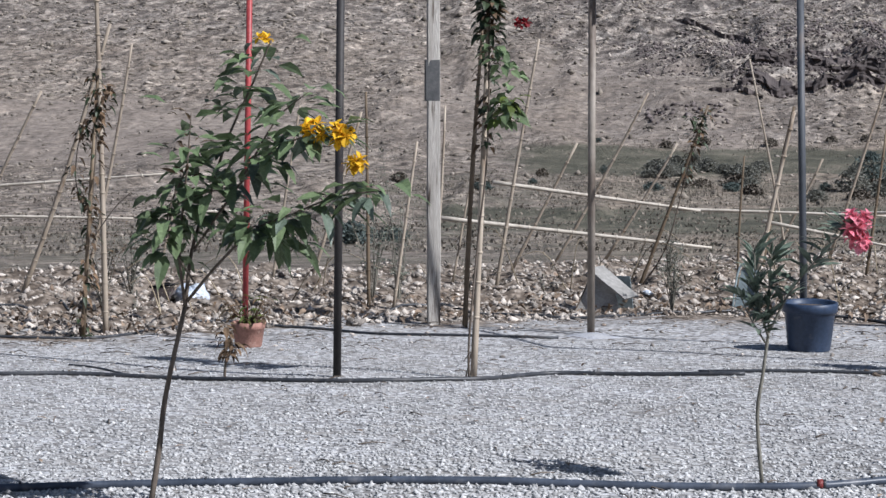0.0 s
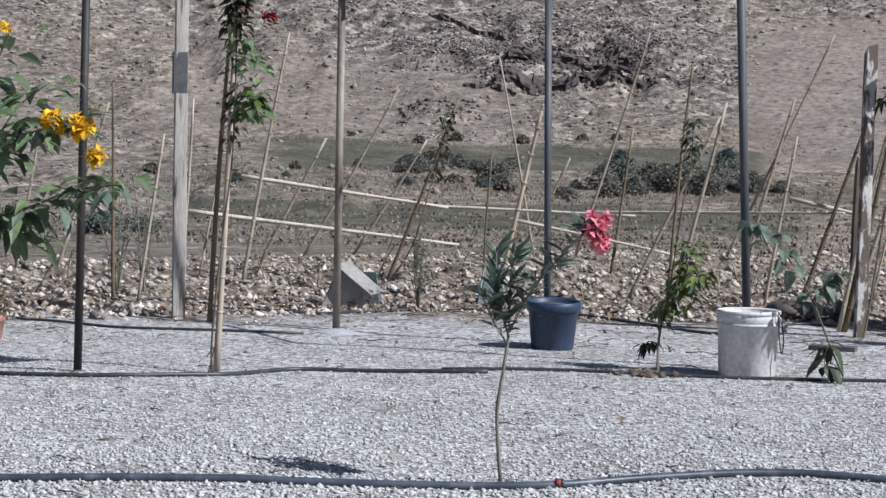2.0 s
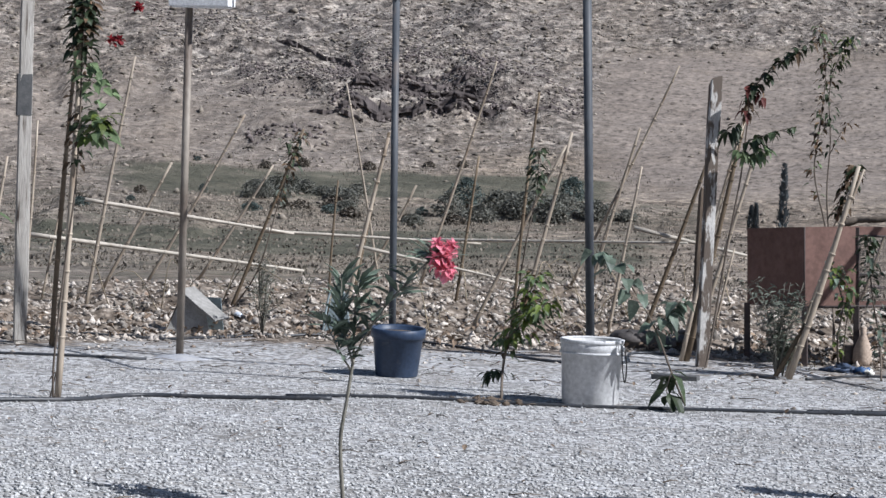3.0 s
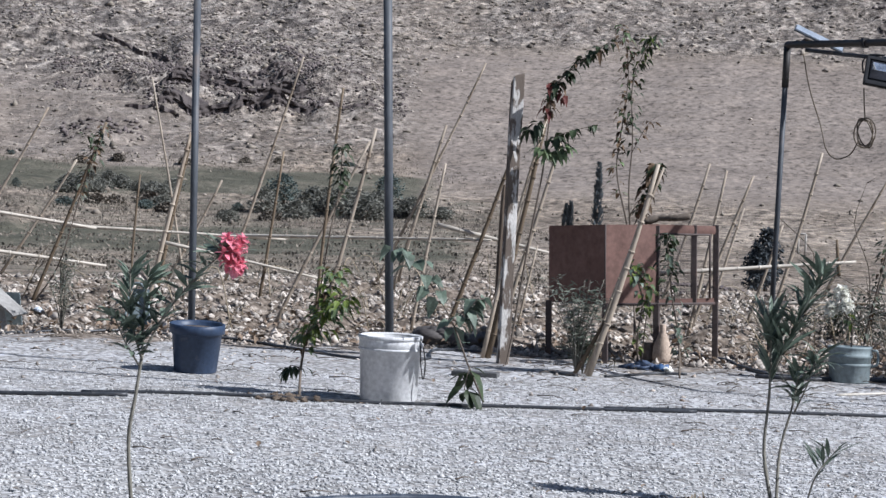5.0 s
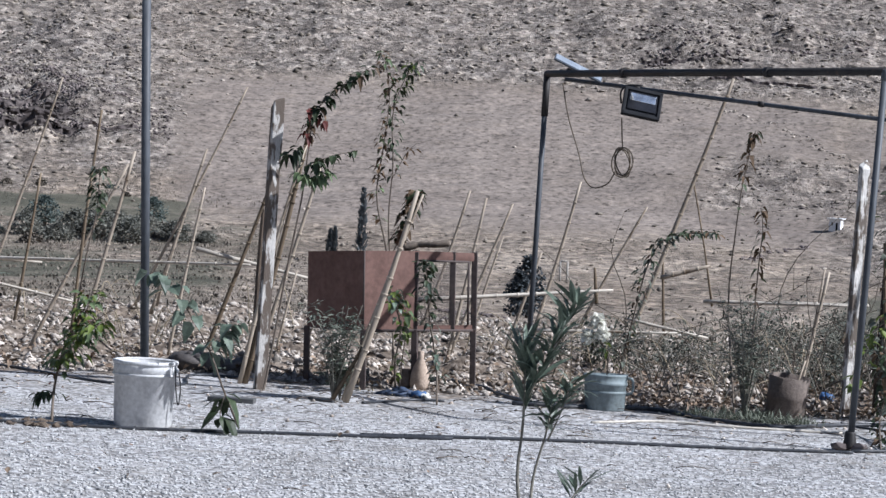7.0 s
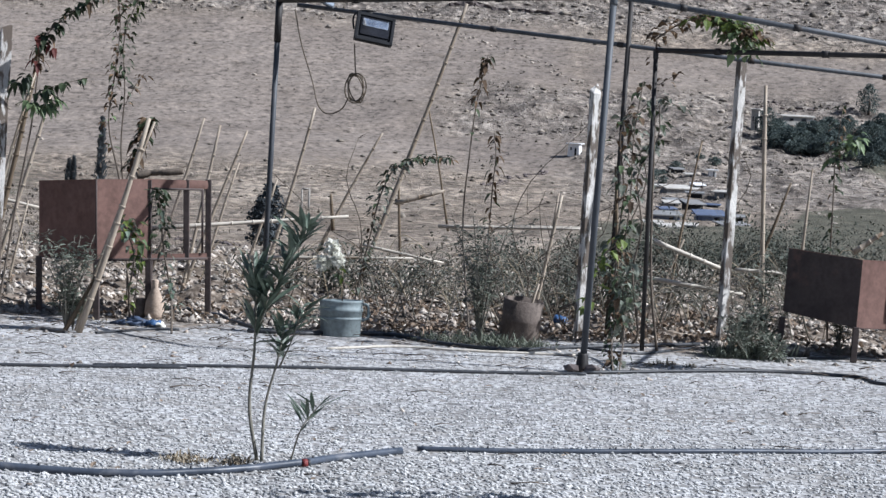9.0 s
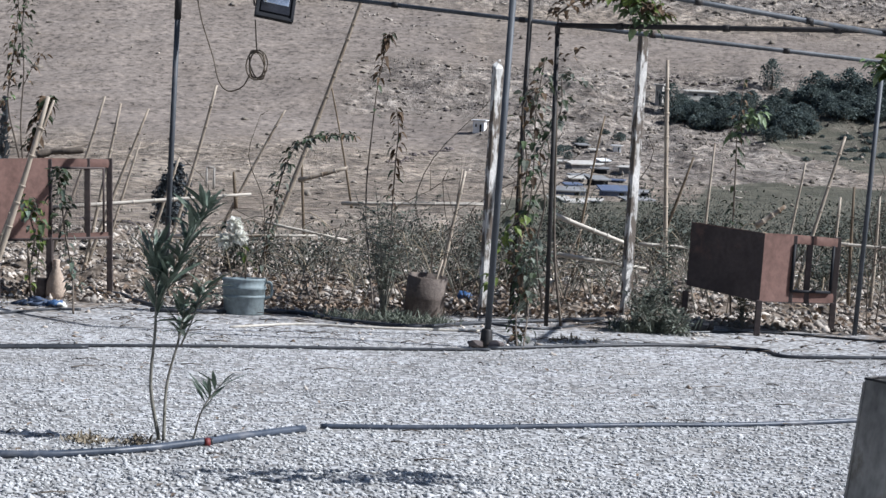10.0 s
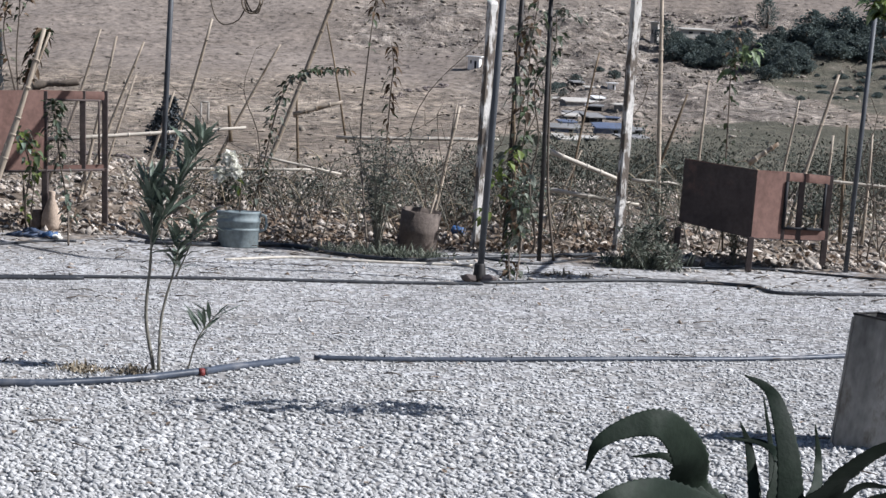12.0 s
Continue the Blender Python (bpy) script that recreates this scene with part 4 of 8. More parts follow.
def pipe_beam(a, b, r, mat, label, clamps=2):
    t = thing("pipe_beam", label, "beam", a, "pergola beams")
    d = Vector(b) - Vector(a)
    pipe = part("pipe", bar([(0, 0, 0), d], r, r, 10), mat, t)
    for k in range(clamps):
        q = d * ((k + 0.6) / (clamps + 0.3))
        w = d.normalized()
        part("clamp", bar([q - w * 0.02, q + w * 0.02], r * 1.35, r * 1.35, 10), M_PIPE_DARK, pipe)


POST_A = ((-6.04, 11.23, 0), (-6.01, 11.23, 2.27))
pipe_post(*POST_A, 0.021, M_PIPE_DARK, "dark painted steel pipe post standing in the gravel")
POST_C = ((-5.83, 14.06, 0), (-5.83, 14.06, 2.32))
pipe_post(*POST_C, 0.023, M_PIPE_PALE, "tall weathered pale pipe post, rusty towards its foot")
POT_POST = ((-4.44, 13.88, 0), (-4.54, 14.05, 2.18))
pipe_post(*POT_POST, 0.021, M_PIPE, "galvanised pipe post standing in the dark blue pot")
BUCKET_POST = ((-3.10, 13.20, 0), (-3.15, 12.95, 2.36))
pipe_post(*BUCKET_POST, 0.023, M_PIPE, "galvanised pipe post set in the white bucket")
LAMP_POST = ((-1.44, 16.85, 0), (-1.42, 16.90, 2.07))
lamp_post = pipe_post(*LAMP_POST, 0.018, M_PIPE, "bluish galvanised corner post carrying the floodlight frame")
o = Vector(LAMP_POST[1]) - Vector(LAMP_POST[0])
part("sleeve", bar([o * 0.865, o * 0.998], 0.023, 0.023, 10), M_PIPE_DARK, lamp_post, "dark rusty sleeve")
POST_H = ((0.60, 14.18, 0), (0.67, 14.18, 2.07))
pipe_post(*POST_H, 0.019, M_PIPE, "leaning galvanised pipe post with a clamped foot")
POST_H2 = ((0.81, 16.32, 0), (0.86, 16.32, 2.22))
pipe_post(*POST_H2, 0.016, M_PIPE_DARK, "dark pipe post wrapped in climbing vine")
POST_H3 = ((1.00, 15.59, 0), (0.99, 15.59, 1.82))
pipe_post(*POST_H3, 0.014, M_PIPE_DARK, "thin dark pipe post under the crossbeam")
CORNER = ((2.90, 15.75, 0), (2.99, 15.75, 1.683))
pipe_post(*CORNER, 0.015, M_PIPE, "galvanised corner post at the end of the long pipe")
END_POST = ((2.96, 14.50, 0), (2.96, 14.50, 1.84))
pipe_post(*END_POST, 0.018, M_PIPE_DARK, "dark end post with leafy growth at its head")
pipe_beam(POT_POST[1], BUCKET_POST[1], 0.017, M_PIPE_DARK, "dark pipe beam between two posts")
pipe_beam(POT_POST[1], POST_C[1], 0.017, M_PIPE, "grey pipe beam running along the post heads")
pipe_beam(LAMP_POST[1], POST_H[1], 0.024, M_PIPE_DARK, "dark square-looking steel beam over the lamp")
pipe_beam((-1.30, 16.90, 2.04), CORNER[1], 0.014, M_PIPE, "long pale galvanised pipe sloping along the fence", 5)
pipe_beam(POST_H3[1], END_POST[1], 0.016, M_PIPE_DARK, "dark pipe beam under the vine", 3)
pipe_beam(POST_H[1], (2.79, 14.60, 1.82), 0.015, M_PIPE, "galvanised pipe beam from the leaning post", 3)
pipe_beam(CORNER[1], END_POST[1], 0.017, M_PIPE, "short galvanised pipe joining the end posts", 1)

# foot clamp of the leaning post
foot = thing("clamp_foot", "dark clamp and stone weight at the foot of the leaning post", "clamp", POST_H[0])
bm = lathe([(0.036, 0), (0.04, 0.02), (0.032, 0.05), (0.028, 0.09), (0.024, 0.1)], 10, 0.1)
part("clamp", bm, M_PIPE_DARK, foot)
bm = bmesh.new()
for dx, dy, s in ((-0.06, -0.03, 0.04), (0.05, -0.05, 0.045), (0.07, 0.03, 0.035)):
    blob(bm, (dx, dy, s * 0.4), s)
part("stone", bm, M_OUTCROP, foot)

# red pole
red = thing("red_pole", "slim red painted pole standing in the terracotta pot", "pole", (-7.53, 12.86, 0))
part("shaft", bar([(0, 0, 0.02), Vector((-7.42, 12.75, 2.27)) - Vector((-7.53, 12.86, 0))], 0.018, 0.018, 10), M_RED, red)


def wood_post(base, top, w, d, mat, label, split=False):
    t = thing("wooden_post", label, "post", base, "wooden posts")
    h = Vector(top) - Vector(base)
    bm = bmesh.new()
    bmesh.ops.create_cube(bm, size=1)
    bmesh.ops.subdivide_edges(bm, edges=[e for e in bm.edges if abs(e.verts[0].co.z - e.verts[1].co.z) > 0.5], cuts=14)
    for v in bm.verts:
        s = v.co.z + 0.5
        n = noise.noise(Vector((v.co.x * 3, v.co.y * 3, s * 7)) + Vector(base))
        across = Matrix.Rotation(radians(33), 3, "Z") @ Vector((v.co.x * w * (1 + 0.12 * n), v.co.y * d * (1 + 0.12 * n), 0))
        v.co = across + h * s + Vector((0, 0, -0.04 * (s == 0)))
        if s > 0.99:
            v.co.z += random.uniform(-0.05, 0.02) if split else random.uniform(-0.01, 0.01)
    bmesh.ops.bevel(bm, geom=[e for e in bm.edges], offset=0.004, segments=1, affect="EDGES")
    part("timber", bm, mat, t)
    return t


post = wood_post((-7.02, 14.34, 0), (-7.02, 14.34, 2.45), 0.08, 0.06, M_WOOD, "grey weathered square wooden post with a dark painted band")
o, q = Vector((-7.02, 14.34, 0)), Vector((-7.03, 14.34, 1.53))
part("painted_band", box((0.0905, 0.0705, 0.26), (0, 0, 0), 0.004, None, Matrix.Translation(q - o) @ pose(0, 0, 0, 0, 0, 33)), M_TAR, post, "dark painted band")
wood_post((-2.93, 15.38, 0), (-2.91, 15.38, 1.77), 0.07, 0.05, M_WHITEWASH, "old wooden post with flaking whitewash and a split head", True)
wood_post((-3.16, 16.26, 0), (-3.13, 16.26, 1.09), 0.05, 0.04, M_WOOD_DARK, "dark wooden stake leaning on the whitewashed post", True)
wood_post((0.63, 16.22, 0), (0.66, 16.22, 1.60), 0.06, 0.045, M_LIMEWASH, "old whitewashed wooden post, paint worn off low down", True)
wood_post((1.55, 16.50, 0), (1.59, 16.50, 1.82), 0.06, 0.045, M_LIMEWASH, "straight whitewashed wooden post under the pipe", False)
wood_post((1.64, 17.21, 0), (1.63, 17.21, 0.98), 0.03, 0.03, M_WOOD_DARK, "thin dark stake tied to the whitewashed post", True)


def cane(a, b, r=0.011, mat=None, label="dry pale garden cane leaning in the stony bank"):
    """A garden cane with its nodes, from the ground to its tip."""
    a, b = Vector(a), Vector(b)
    t = bmesh.new()
    n = max(4, int((b - a).length / 0.16))
    sway = Vector((random.uniform(-1, 1), random.uniform(-1, 1), 0)) * 0.012 * (b - a).length
    pts = []
    for i in range(n + 1):
        s = i / n
        p = a.lerp(b, min(1, max(0, s + (random.uniform(-0.3, 0.3) / n if 0 < i < n else 0)))) + sway * math.sin(math.pi * s)
        pts += [p]
    r *= 1.4
    tube(t, pts, r, r * 0.62, 6, 0.08)
    w = (b - a).normalized()
    for p in pts[1:-1]:
        tube(t, [p - w * 0.005, p + w * 0.005], r * 1.03, r * 1.0, 6)
    bmesh.ops.translate(t, vec=-a, verts=t.verts)
    ob = part("cane", t, mat or M_CANE)
    ob.location = a
    tagged(ob, label, "cane", "garden canes")
    return ob


OLD = dict(mat=M_CANE_DARK, label="old dark brown cane standing in the bank")
RAIL = dict(label="pale cane tied across the fence as a rail", r=0.010, mat=M_CANE_PALE)
cane((-11.27, 15.01, 0), (-10.45, 15.01, 1.47))
cane((-10.30, 14.51, 0), (-9.54, 14.51, 1.92), 0.014)
cane((-8.46, 12.80, 0), (-8.52, 12.80, 2.30), 0.014)
cane((-8.42, 12.50, 0), (-8.30, 12.50, 1.59), 0.010, **OLD)
cane((-10.86, 16.16, 0), (-10.43, 16.16, 1.83))
cane((-10.54, 16.66, 0), (-10.34, 16.66, 0.70), 0.009)
cane((-9.30, 16.87, 0), (-8.86, 16.87, 1.32))
cane((-9.59, 16.79, 0), (-9.34, 16.79, 1.37), 0.009)
cane((-7.72, 14.80, 0), (-7.74, 14.80, 1.46), 0.010, **OLD)
cane((-7.50, 14.71, 0), (-7.32, 14.71, 1.14), 0.009)
cane((-5.42, 11.53, 0), (-5.33, 11.53, 2.07), 0.013)
cane((-6.72, 14.17, 0), (-6.60, 14.17, 1.88), 0.013, **OLD)
cane((-8.36, 17.40, 0), (-8.20, 17.40, 0.83), 0.008)
cane((-7.91, 16.16, 0), (-7.82, 16.16, 1.37), 0.009)
cane((-7.57, 16.46, 0), (-7.23, 16.46, 1.84))
cane((-8.39, 18.51, 0), (-7.80, 18.51, 1.07))
cane((-8.58, 19.85, 0), (-7.72, 19.85, 1.47))
cane((-8.34, 20.38, 0), (-7.66, 20.38, 1.04))
cane((-6.83, 17.36, 0), (-6.29, 17.36, 1.37), 0.011, **OLD)
cane((-6.71, 20.50, 0.06), (-7.06, 20.50, 1.76), 0.009)
cane((-6.65, 19.63, 0), (-6.38, 19.63, 1.36), 0.015, **OLD)
cane((-5.74, 16.46, 0), (-5.70, 16.46, 1.03), 0.008, **OLD)
cane((-6.87, 20.50, 0.05), (-6.41, 20.50, 0.92))
cane((-6.35, 20.50, 0.08), (-5.74, 20.50, 1.98))
cane((-5.40, 18.32, 0), (-5.24, 18.32, 1.21), 0.010, **OLD)
cane((-4.46, 16.53, 0), (-4.32, 16.53, 1.67), 0.010, **OLD)
cane((-4.78, 16.60, 0), (-4.14, 16.60, 1.32))
cane((-4.58, 17.11, 0), (-4.23, 17.11, 1.41), 0.013)
cane((-5.04, 20.50, 0.14), (-4.19, 20.50, 1.98))
cane((-4.90, 20.50, 0.08), (-4.50, 20.50, 1.46), 0.013)
cane((-4.85, 20.50, 0.15), (-4.61, 20.50, 1.10), 0.009)
cane((-3.92, 17.07, 0), (-3.72, 17.07, 1.19), 0.010)
cane((-3.79, 17.62, 0), (-3.36, 17.62, 1.28), 0.014, **OLD)
cane((-3.09, 15.70, 0), (-2.74, 15.70, 1.75), 0.015, **OLD)
cane((-3.21, 16.47, 0), (-2.82, 16.47, 1.39), 0.013)
cane((-3.12, 15.68, 0), (-2.78, 15.68, 1.51), 0.012)
cane((-3.28, 17.57, 0), (-3.15, 17.57, 0.64), 0.008)
cane((-2.32, 14.93, 0), (-1.96, 14.93, 1.27), 0.016, label="thick pale cane leaning in front of the rusty cabinet")
cane((-2.41, 14.95, 0), (-2.24, 14.95, 0.33), 0.012, **OLD)
cane((-2.36, 15.05, 0), (-1.94, 15.02, 1.25), 0.009, label="thin cane crossing the thick one before the cabinet")
cane((-5.66, 16.49, 0), (-5.36, 16.49, 1.33), 0.015, label="thick pale cane leaning by the dark blue pot")
cane((-2.57, 19.42, 0), (-2.19, 19.42, 1.25))
cane((-2.09, 17.64, 0), (-1.86, 17.64, 1.22))
cane((-2.19, 18.58, 0), (-1.77, 18.58, 1.18))
cane((-2.21, 19.85, 0), (-1.96, 19.85, 0.91), 0.009)
cane((-1.60, 17.98, 0), (-1.24, 17.98, 1.37))
cane((-1.87, 19.44, 0), (-1.62, 19.44, 0.81))
cane((-1.38, 20.50, 0.19), (-0.89, 20.50, 1.19))
cane((-1.02, 20.26, 0), (-0.26, 20.26, 2.24), 0.016)
cane((-0.33, 20.50, 0.43), (-0.54, 20.50, 1.44), 0.007, **OLD)
cane((0.48, 20.50, 0.27), (0.54, 20.50, 0.78), 0.009)
cane((0.55, 18.75, 0), (0.73, 18.75, 0.56), 0.014, **OLD)
cane((-0.70, 20.50, 0.18), (-0.74, 20.50, 0.78), 0.010, **OLD)
cane((-1.25, 20.50, 0.39), (-1.28, 20.50, 0.68), 0.012, **OLD)
cane((0.34, 17.15, 0), (0.50, 17.15, 0.87))
cane((1.84, 16.82, 0), (1.78, 16.82, 1.66), 0.013)
cane((2.07, 20.50, 0.03), (2.38, 20.50, 0.95), 0.011, **OLD)
cane((2.26, 18.58, 0), (2.32, 18.58, 1.10), 0.009)
cane((2.93, 18.52, 0), (3.25, 18.52, 1.19), 0.012)
cane((3.07, 20.20, 0), (3.23, 20.20, 0.95), 0.009)
cane((2.95, 17.16, 0), (3.01, 17.16, 0.80), 0.009)
cane((3.11, 17.23, 0), (3.11, 17.23, 0.87), 0.010, **OLD)
cane((3.27, 17.31, 0), (3.30, 17.31, 0.82), 0.009)
cane((1.37, 19.29, 0), (1.57, 19.29, 1.26), 0.008, **OLD)
cane((0.91, 19.04, 0), (1.01, 19.04, 0.55), 0.010)
cane((1.26, 19.23, 0), (1.47, 19.23, 0.52), 0.008)
cane((0.88, 16.22, 0), (0.81, 16.22, 1.10), 0.010, **OLD)
# rails of the cane fence
cane((-12.72, 17.20, 0.68), (-11.03, 17.60, 0.81), **RAIL)
cane((-12.43, 16.80, 0.47), (-11.10, 17.20, 0.46), **RAIL)
cane((-10.74, 17.40, 0.51), (-10.37, 17.60, 0.52), **RAIL)
cane((-8.36, 17.20, 0.52), (-6.56, 18.20, 0.29), 0.013, label=RAIL["label"], mat=M_CANE_PALE)
cane((-8.02, 17.40, 0.79), (-6.65, 18.20, 0.57), 0.012, label=RAIL["label"], mat=M_CANE_PALE)
cane((-6.93, 18.20, 0.58), (-5.28, 18.60, 0.54), **RAIL)
cane((-5.81, 17.20, 0.55), (-4.72, 17.60, 0.32), **RAIL)
cane((-5.75, 18.60, 0.55), (-3.49, 17.60, 0.66), **RAIL)
cane((-3.88, 17.60, 0.75), (-3.10, 17.80, 0.58), 0.013, label=RAIL["label"], mat=M_CANE_PALE)
cane((-2.27, 17.40, 0.50), (-0.96, 17.80, 0.63), 0.012, label=RAIL["label"], mat=M_CANE_PALE)
cane((0.15, 17.60, 0.62), (0.78, 17.40, 0.65), **RAIL)
cane((-1.64, 17.80, 0.31), (-0.50, 17.80, 0.36), **RAIL)
cane((-0.85, 17.60, 0.45), (-0.28, 17.60, 0.35), 0.009, label=RAIL["label"], mat=M_CANE_PALE)
cane((-0.61, 17.20, 0.76), (-0.28, 17.20, 0.86), 0.013, label="pale broken cane slung across the fence")
cane((-0.32, 17.40, 0.61), (0.70, 17.20, 0.65), **RAIL)
cane((1.08, 16.90, 0.62), (1.58, 17.00, 0.44), 0.014, label=RAIL["label"], mat=M_CANE_PALE)
cane((1.06, 17.00, 0.36), (1.72, 17.00, 0.28), 0.012, label=RAIL["label"], mat=M_CANE_PALE)
cane((1.68, 17.20, 0.43), (2.00, 17.20, 0.42), **RAIL)
cane((2.54, 17.80, 0.55), (2.74, 17.80, 0.70), 0.016, label="thick pale stick lying behind the cabinet")
cane((2.95, 17.20, 0.49), (3.69, 17.20, 0.45), **RAIL)


# ---------------------------------------------------------------- pots, buckets, tins
def vessel(name, label, category, at, profile, mat, turn=0.0, tilt=0.0, dent=0.0, seg=32):
    t = thing(name, label, category, at)
    t.matrix_world = pose(*at, tilt, tilt * 0.6, turn)
    bm = lathe(profile, seg, dent)
    part("body", bm, mat, t)
    return t


# dark blue pot
pot = vessel("plant_pot", "dark blue plastic pot on the gravel holding a pipe post", "pot", (-4.36, 13.72, 0),
             [(0.02, 0.0), (0.115, 0.0), (0.12, 0.01), (0.142, 0.22), (0.15, 0.225), (0.152, 0.27), (0.146, 0.272), (0.14, 0.262), (0.132, 0.24), (0.02, 0.238)], M_POT_BLUE, 0, 2.5)
bm = lathe([(0.150, 0.22), (0.157, 0.224), (0.157, 0.272), (0.150, 0.276), (0.143, 0.268), (0.140, 0.25)], 32, 0.0, False)
part("rim", bm, M_POT_BLUE, pot)
part("soil", lathe([(0.01, 0.236), (0.136, 0.238), (0.132, 0.246), (0.01, 0.252)], 22, 0.03), M_WOOD_DARK, pot, "dark soil filling the pot")

# white bucket
bucket = vessel("paint_bucket", "dusty white plastic paint bucket filled with concrete round a post", "bucket", (-3.04, 12.92, 0),
                [(0.02, 0.0), (0.142, 0.0), (0.148, 0.008), (0.158, 0.27), (0.163, 0.272), (0.163, 0.335), (0.158, 0.338), (0.152, 0.330), (0.150, 0.29), (0.02, 0.288)], M_BUCKET)
part("rim", lathe([(0.158, 0.318), (0.168, 0.322), (0.169, 0.338), (0.160, 0.342), (0.152, 0.334)], 32, 0.0, False), M_BUCKET, bucket)
part("skirt_ring", lathe([(0.157, 0.262), (0.167, 0.265), (0.167, 0.276), (0.157, 0.279)], 32), M_BUCKET, bucket)
part("fill", lathe([(0.01, 0.285), (0.148, 0.285), (0.148, 0.305), (0.01, 0.318)], 24, 0.02), M_CONCRETE, bucket, "concrete fill")
part("handle", bar(curve_points([(0.168, -0.03, 0.295), (0.178, -0.05, 0.2), (0.182, 0.0, 0.12), (0.178, 0.05, 0.2), (0.168, 0.03, 0.295)]), 0.0035, 0.0035, 6), M_PIPE_DARK, bucket, "thin wire handle hanging down")
bm = lathe([(0.016, 0), (0.018, 0.004), (0.012, 0.012)], 12)
bmesh.ops.transform(bm, matrix=pose(0.163, 0, 0.295, 0, 90, 0), verts=bm.verts)
part("handle_lug", bm, M_BUCKET, bucket)

# terracotta pot
terra = vessel("terracotta_pot", "terracotta flower pot with a withered plant and the red pole", "pot", (-7.30, 12.51, 0),
               [(0.02, 0.0), (0.072, 0.0), (0.076, 0.01), (0.09, 0.105), (0.096, 0.108), (0.098, 0.142), (0.092, 0.144), (0.086, 0.13), (0.02, 0.125)], M_TERRA, 0, 2)
bm = bmesh.new()
for _ in range(9):
    w = rand_way(1.2)
    leafy(bm, [(0, 0, 0.12), w * 0.12 + Vector((0, 0, 0.12))], 5, 0.07, 0.02, 0.4)
part("leaves", bm, M_LEAF_YELLOW, terra)
bm = bmesh.new()
for _ in range(26):
    w = rand_way(0.9) + Vector((-0.25, 0, 0))
    tube(bm, [(0, 0, 0.12), Vector((0, 0, 0.12)) + w * random.uniform(0.08, 0.2)], 0.003, 0.001, 5)
    leafy(bm, [(0, 0, 0.12), w * 0.16 + Vector((0, 0, 0.1))], 5, 0.05, 0.018, 0.7)
part("dead_growth", bm, M_LEAF_DRY, terra)

# grey pot with the white flower
gpot = vessel("grey_pot", "grey-green plastic pot standing by the hoses", "pot", (-0.83, 15.53, 0),
              [(0.02, 0.0), (0.114, 0.0), (0.12, 0.01), (0.127, 0.15), (0.133, 0.154), (0.134, 0.17), (0.129, 0.174), (0.130, 0.205), (0.134, 0.21), (0.132, 0.222), (0.124, 0.215), (0.02, 0.2)], M_POT_GREY, 0, -2, 0.01)
part("band", lathe([(0.122, 0.10), (0.128, 0.103), (0.130, 0.118), (0.124, 0.121)], 28), M_POT_GREY, gpot)
part("handle", bar(curve_points([(0.132, 0, 0.2), (0.163, 0, 0.19), (0.163, 0, 0.12), (0.127, 0, 0.1)]), 0.008, 0.008, 7), M_POT_GREY, gpot)

# rusty drum
drum = vessel("rusty_drum", "rusty cut-off steel drum leaning in the weeds", "drum", (0.25, 15.92, 0),
              [(0.02, 0.0), (0.118, 0.0), (0.122, 0.008), (0.120, 0.12), (0.124, 0.13), (0.120, 0.14), (0.122, 0.255), (0.116, 0.256), (0.112, 0.1), (0.02, 0.09)], M_TANK, 20, 6, 0.03)
bm = bar([(0.03, 0, 0.1), (0.09, 0.02, 0.36)], 0.009, 0.006, 6)
part("stick", bm, M_CANE, drum)

# tall tin beside the camera's side of the terrace
tin_at = (1.865, 9.01, 0)
tin = thing("oil_tin", "tall open square tin can, stained grey, leaning on the gravel", "tin can", tin_at)
tin.matrix_world = pose(*tin_at, 0, 6.5, 0) @ pose(0, 0, 0, 0, 0, -30)
W, H = 0.1175, 0.455
for k in range(4):
    m = Matrix.Rotation(k * math.pi / 2, 4, "Z")
    bm = sheet([(-W, -W, -0.03), (W, -W, -0.03), (W, -W, H), (-W, -W, H)], 0.003, 6, 9, 0.0025)
    bmesh.ops.transform(bm, matrix=m, verts=bm.verts)
    part("wall", bm, M_TIN, tin)
    part("corner_seam", box((0.010, 0.010, H), (W, -W, H / 2 - 0.01), 0.003, None, m), M_TIN, tin)
    part("rim", bar([m @ Vector((-W, -W, H)), m @ Vector((W, -W, H))], 0.0045, 0.0045, 8), M_PIPE_DARK, tin, "dark rolled rim")
part("soil", box((0.226, 0.226, 0.02), (0, 0, 0.40), 0.006), M_WOOD_DARK, tin, "dark soil inside the can")
bm = bmesh.new()
for k in range(5):
    leaf(bm, (0.07 + 0.012 * k, -0.03 + 0.02 * (k % 3), 0.41), (-0.25 + 0.12 * k, 0.1, 1), random.uniform(0.09, 0.13), 0.014, 0.15, 0.3)
part("shoots", bm, M_LEAF_YELLOW, tin, "yellow-green shoots in the can")


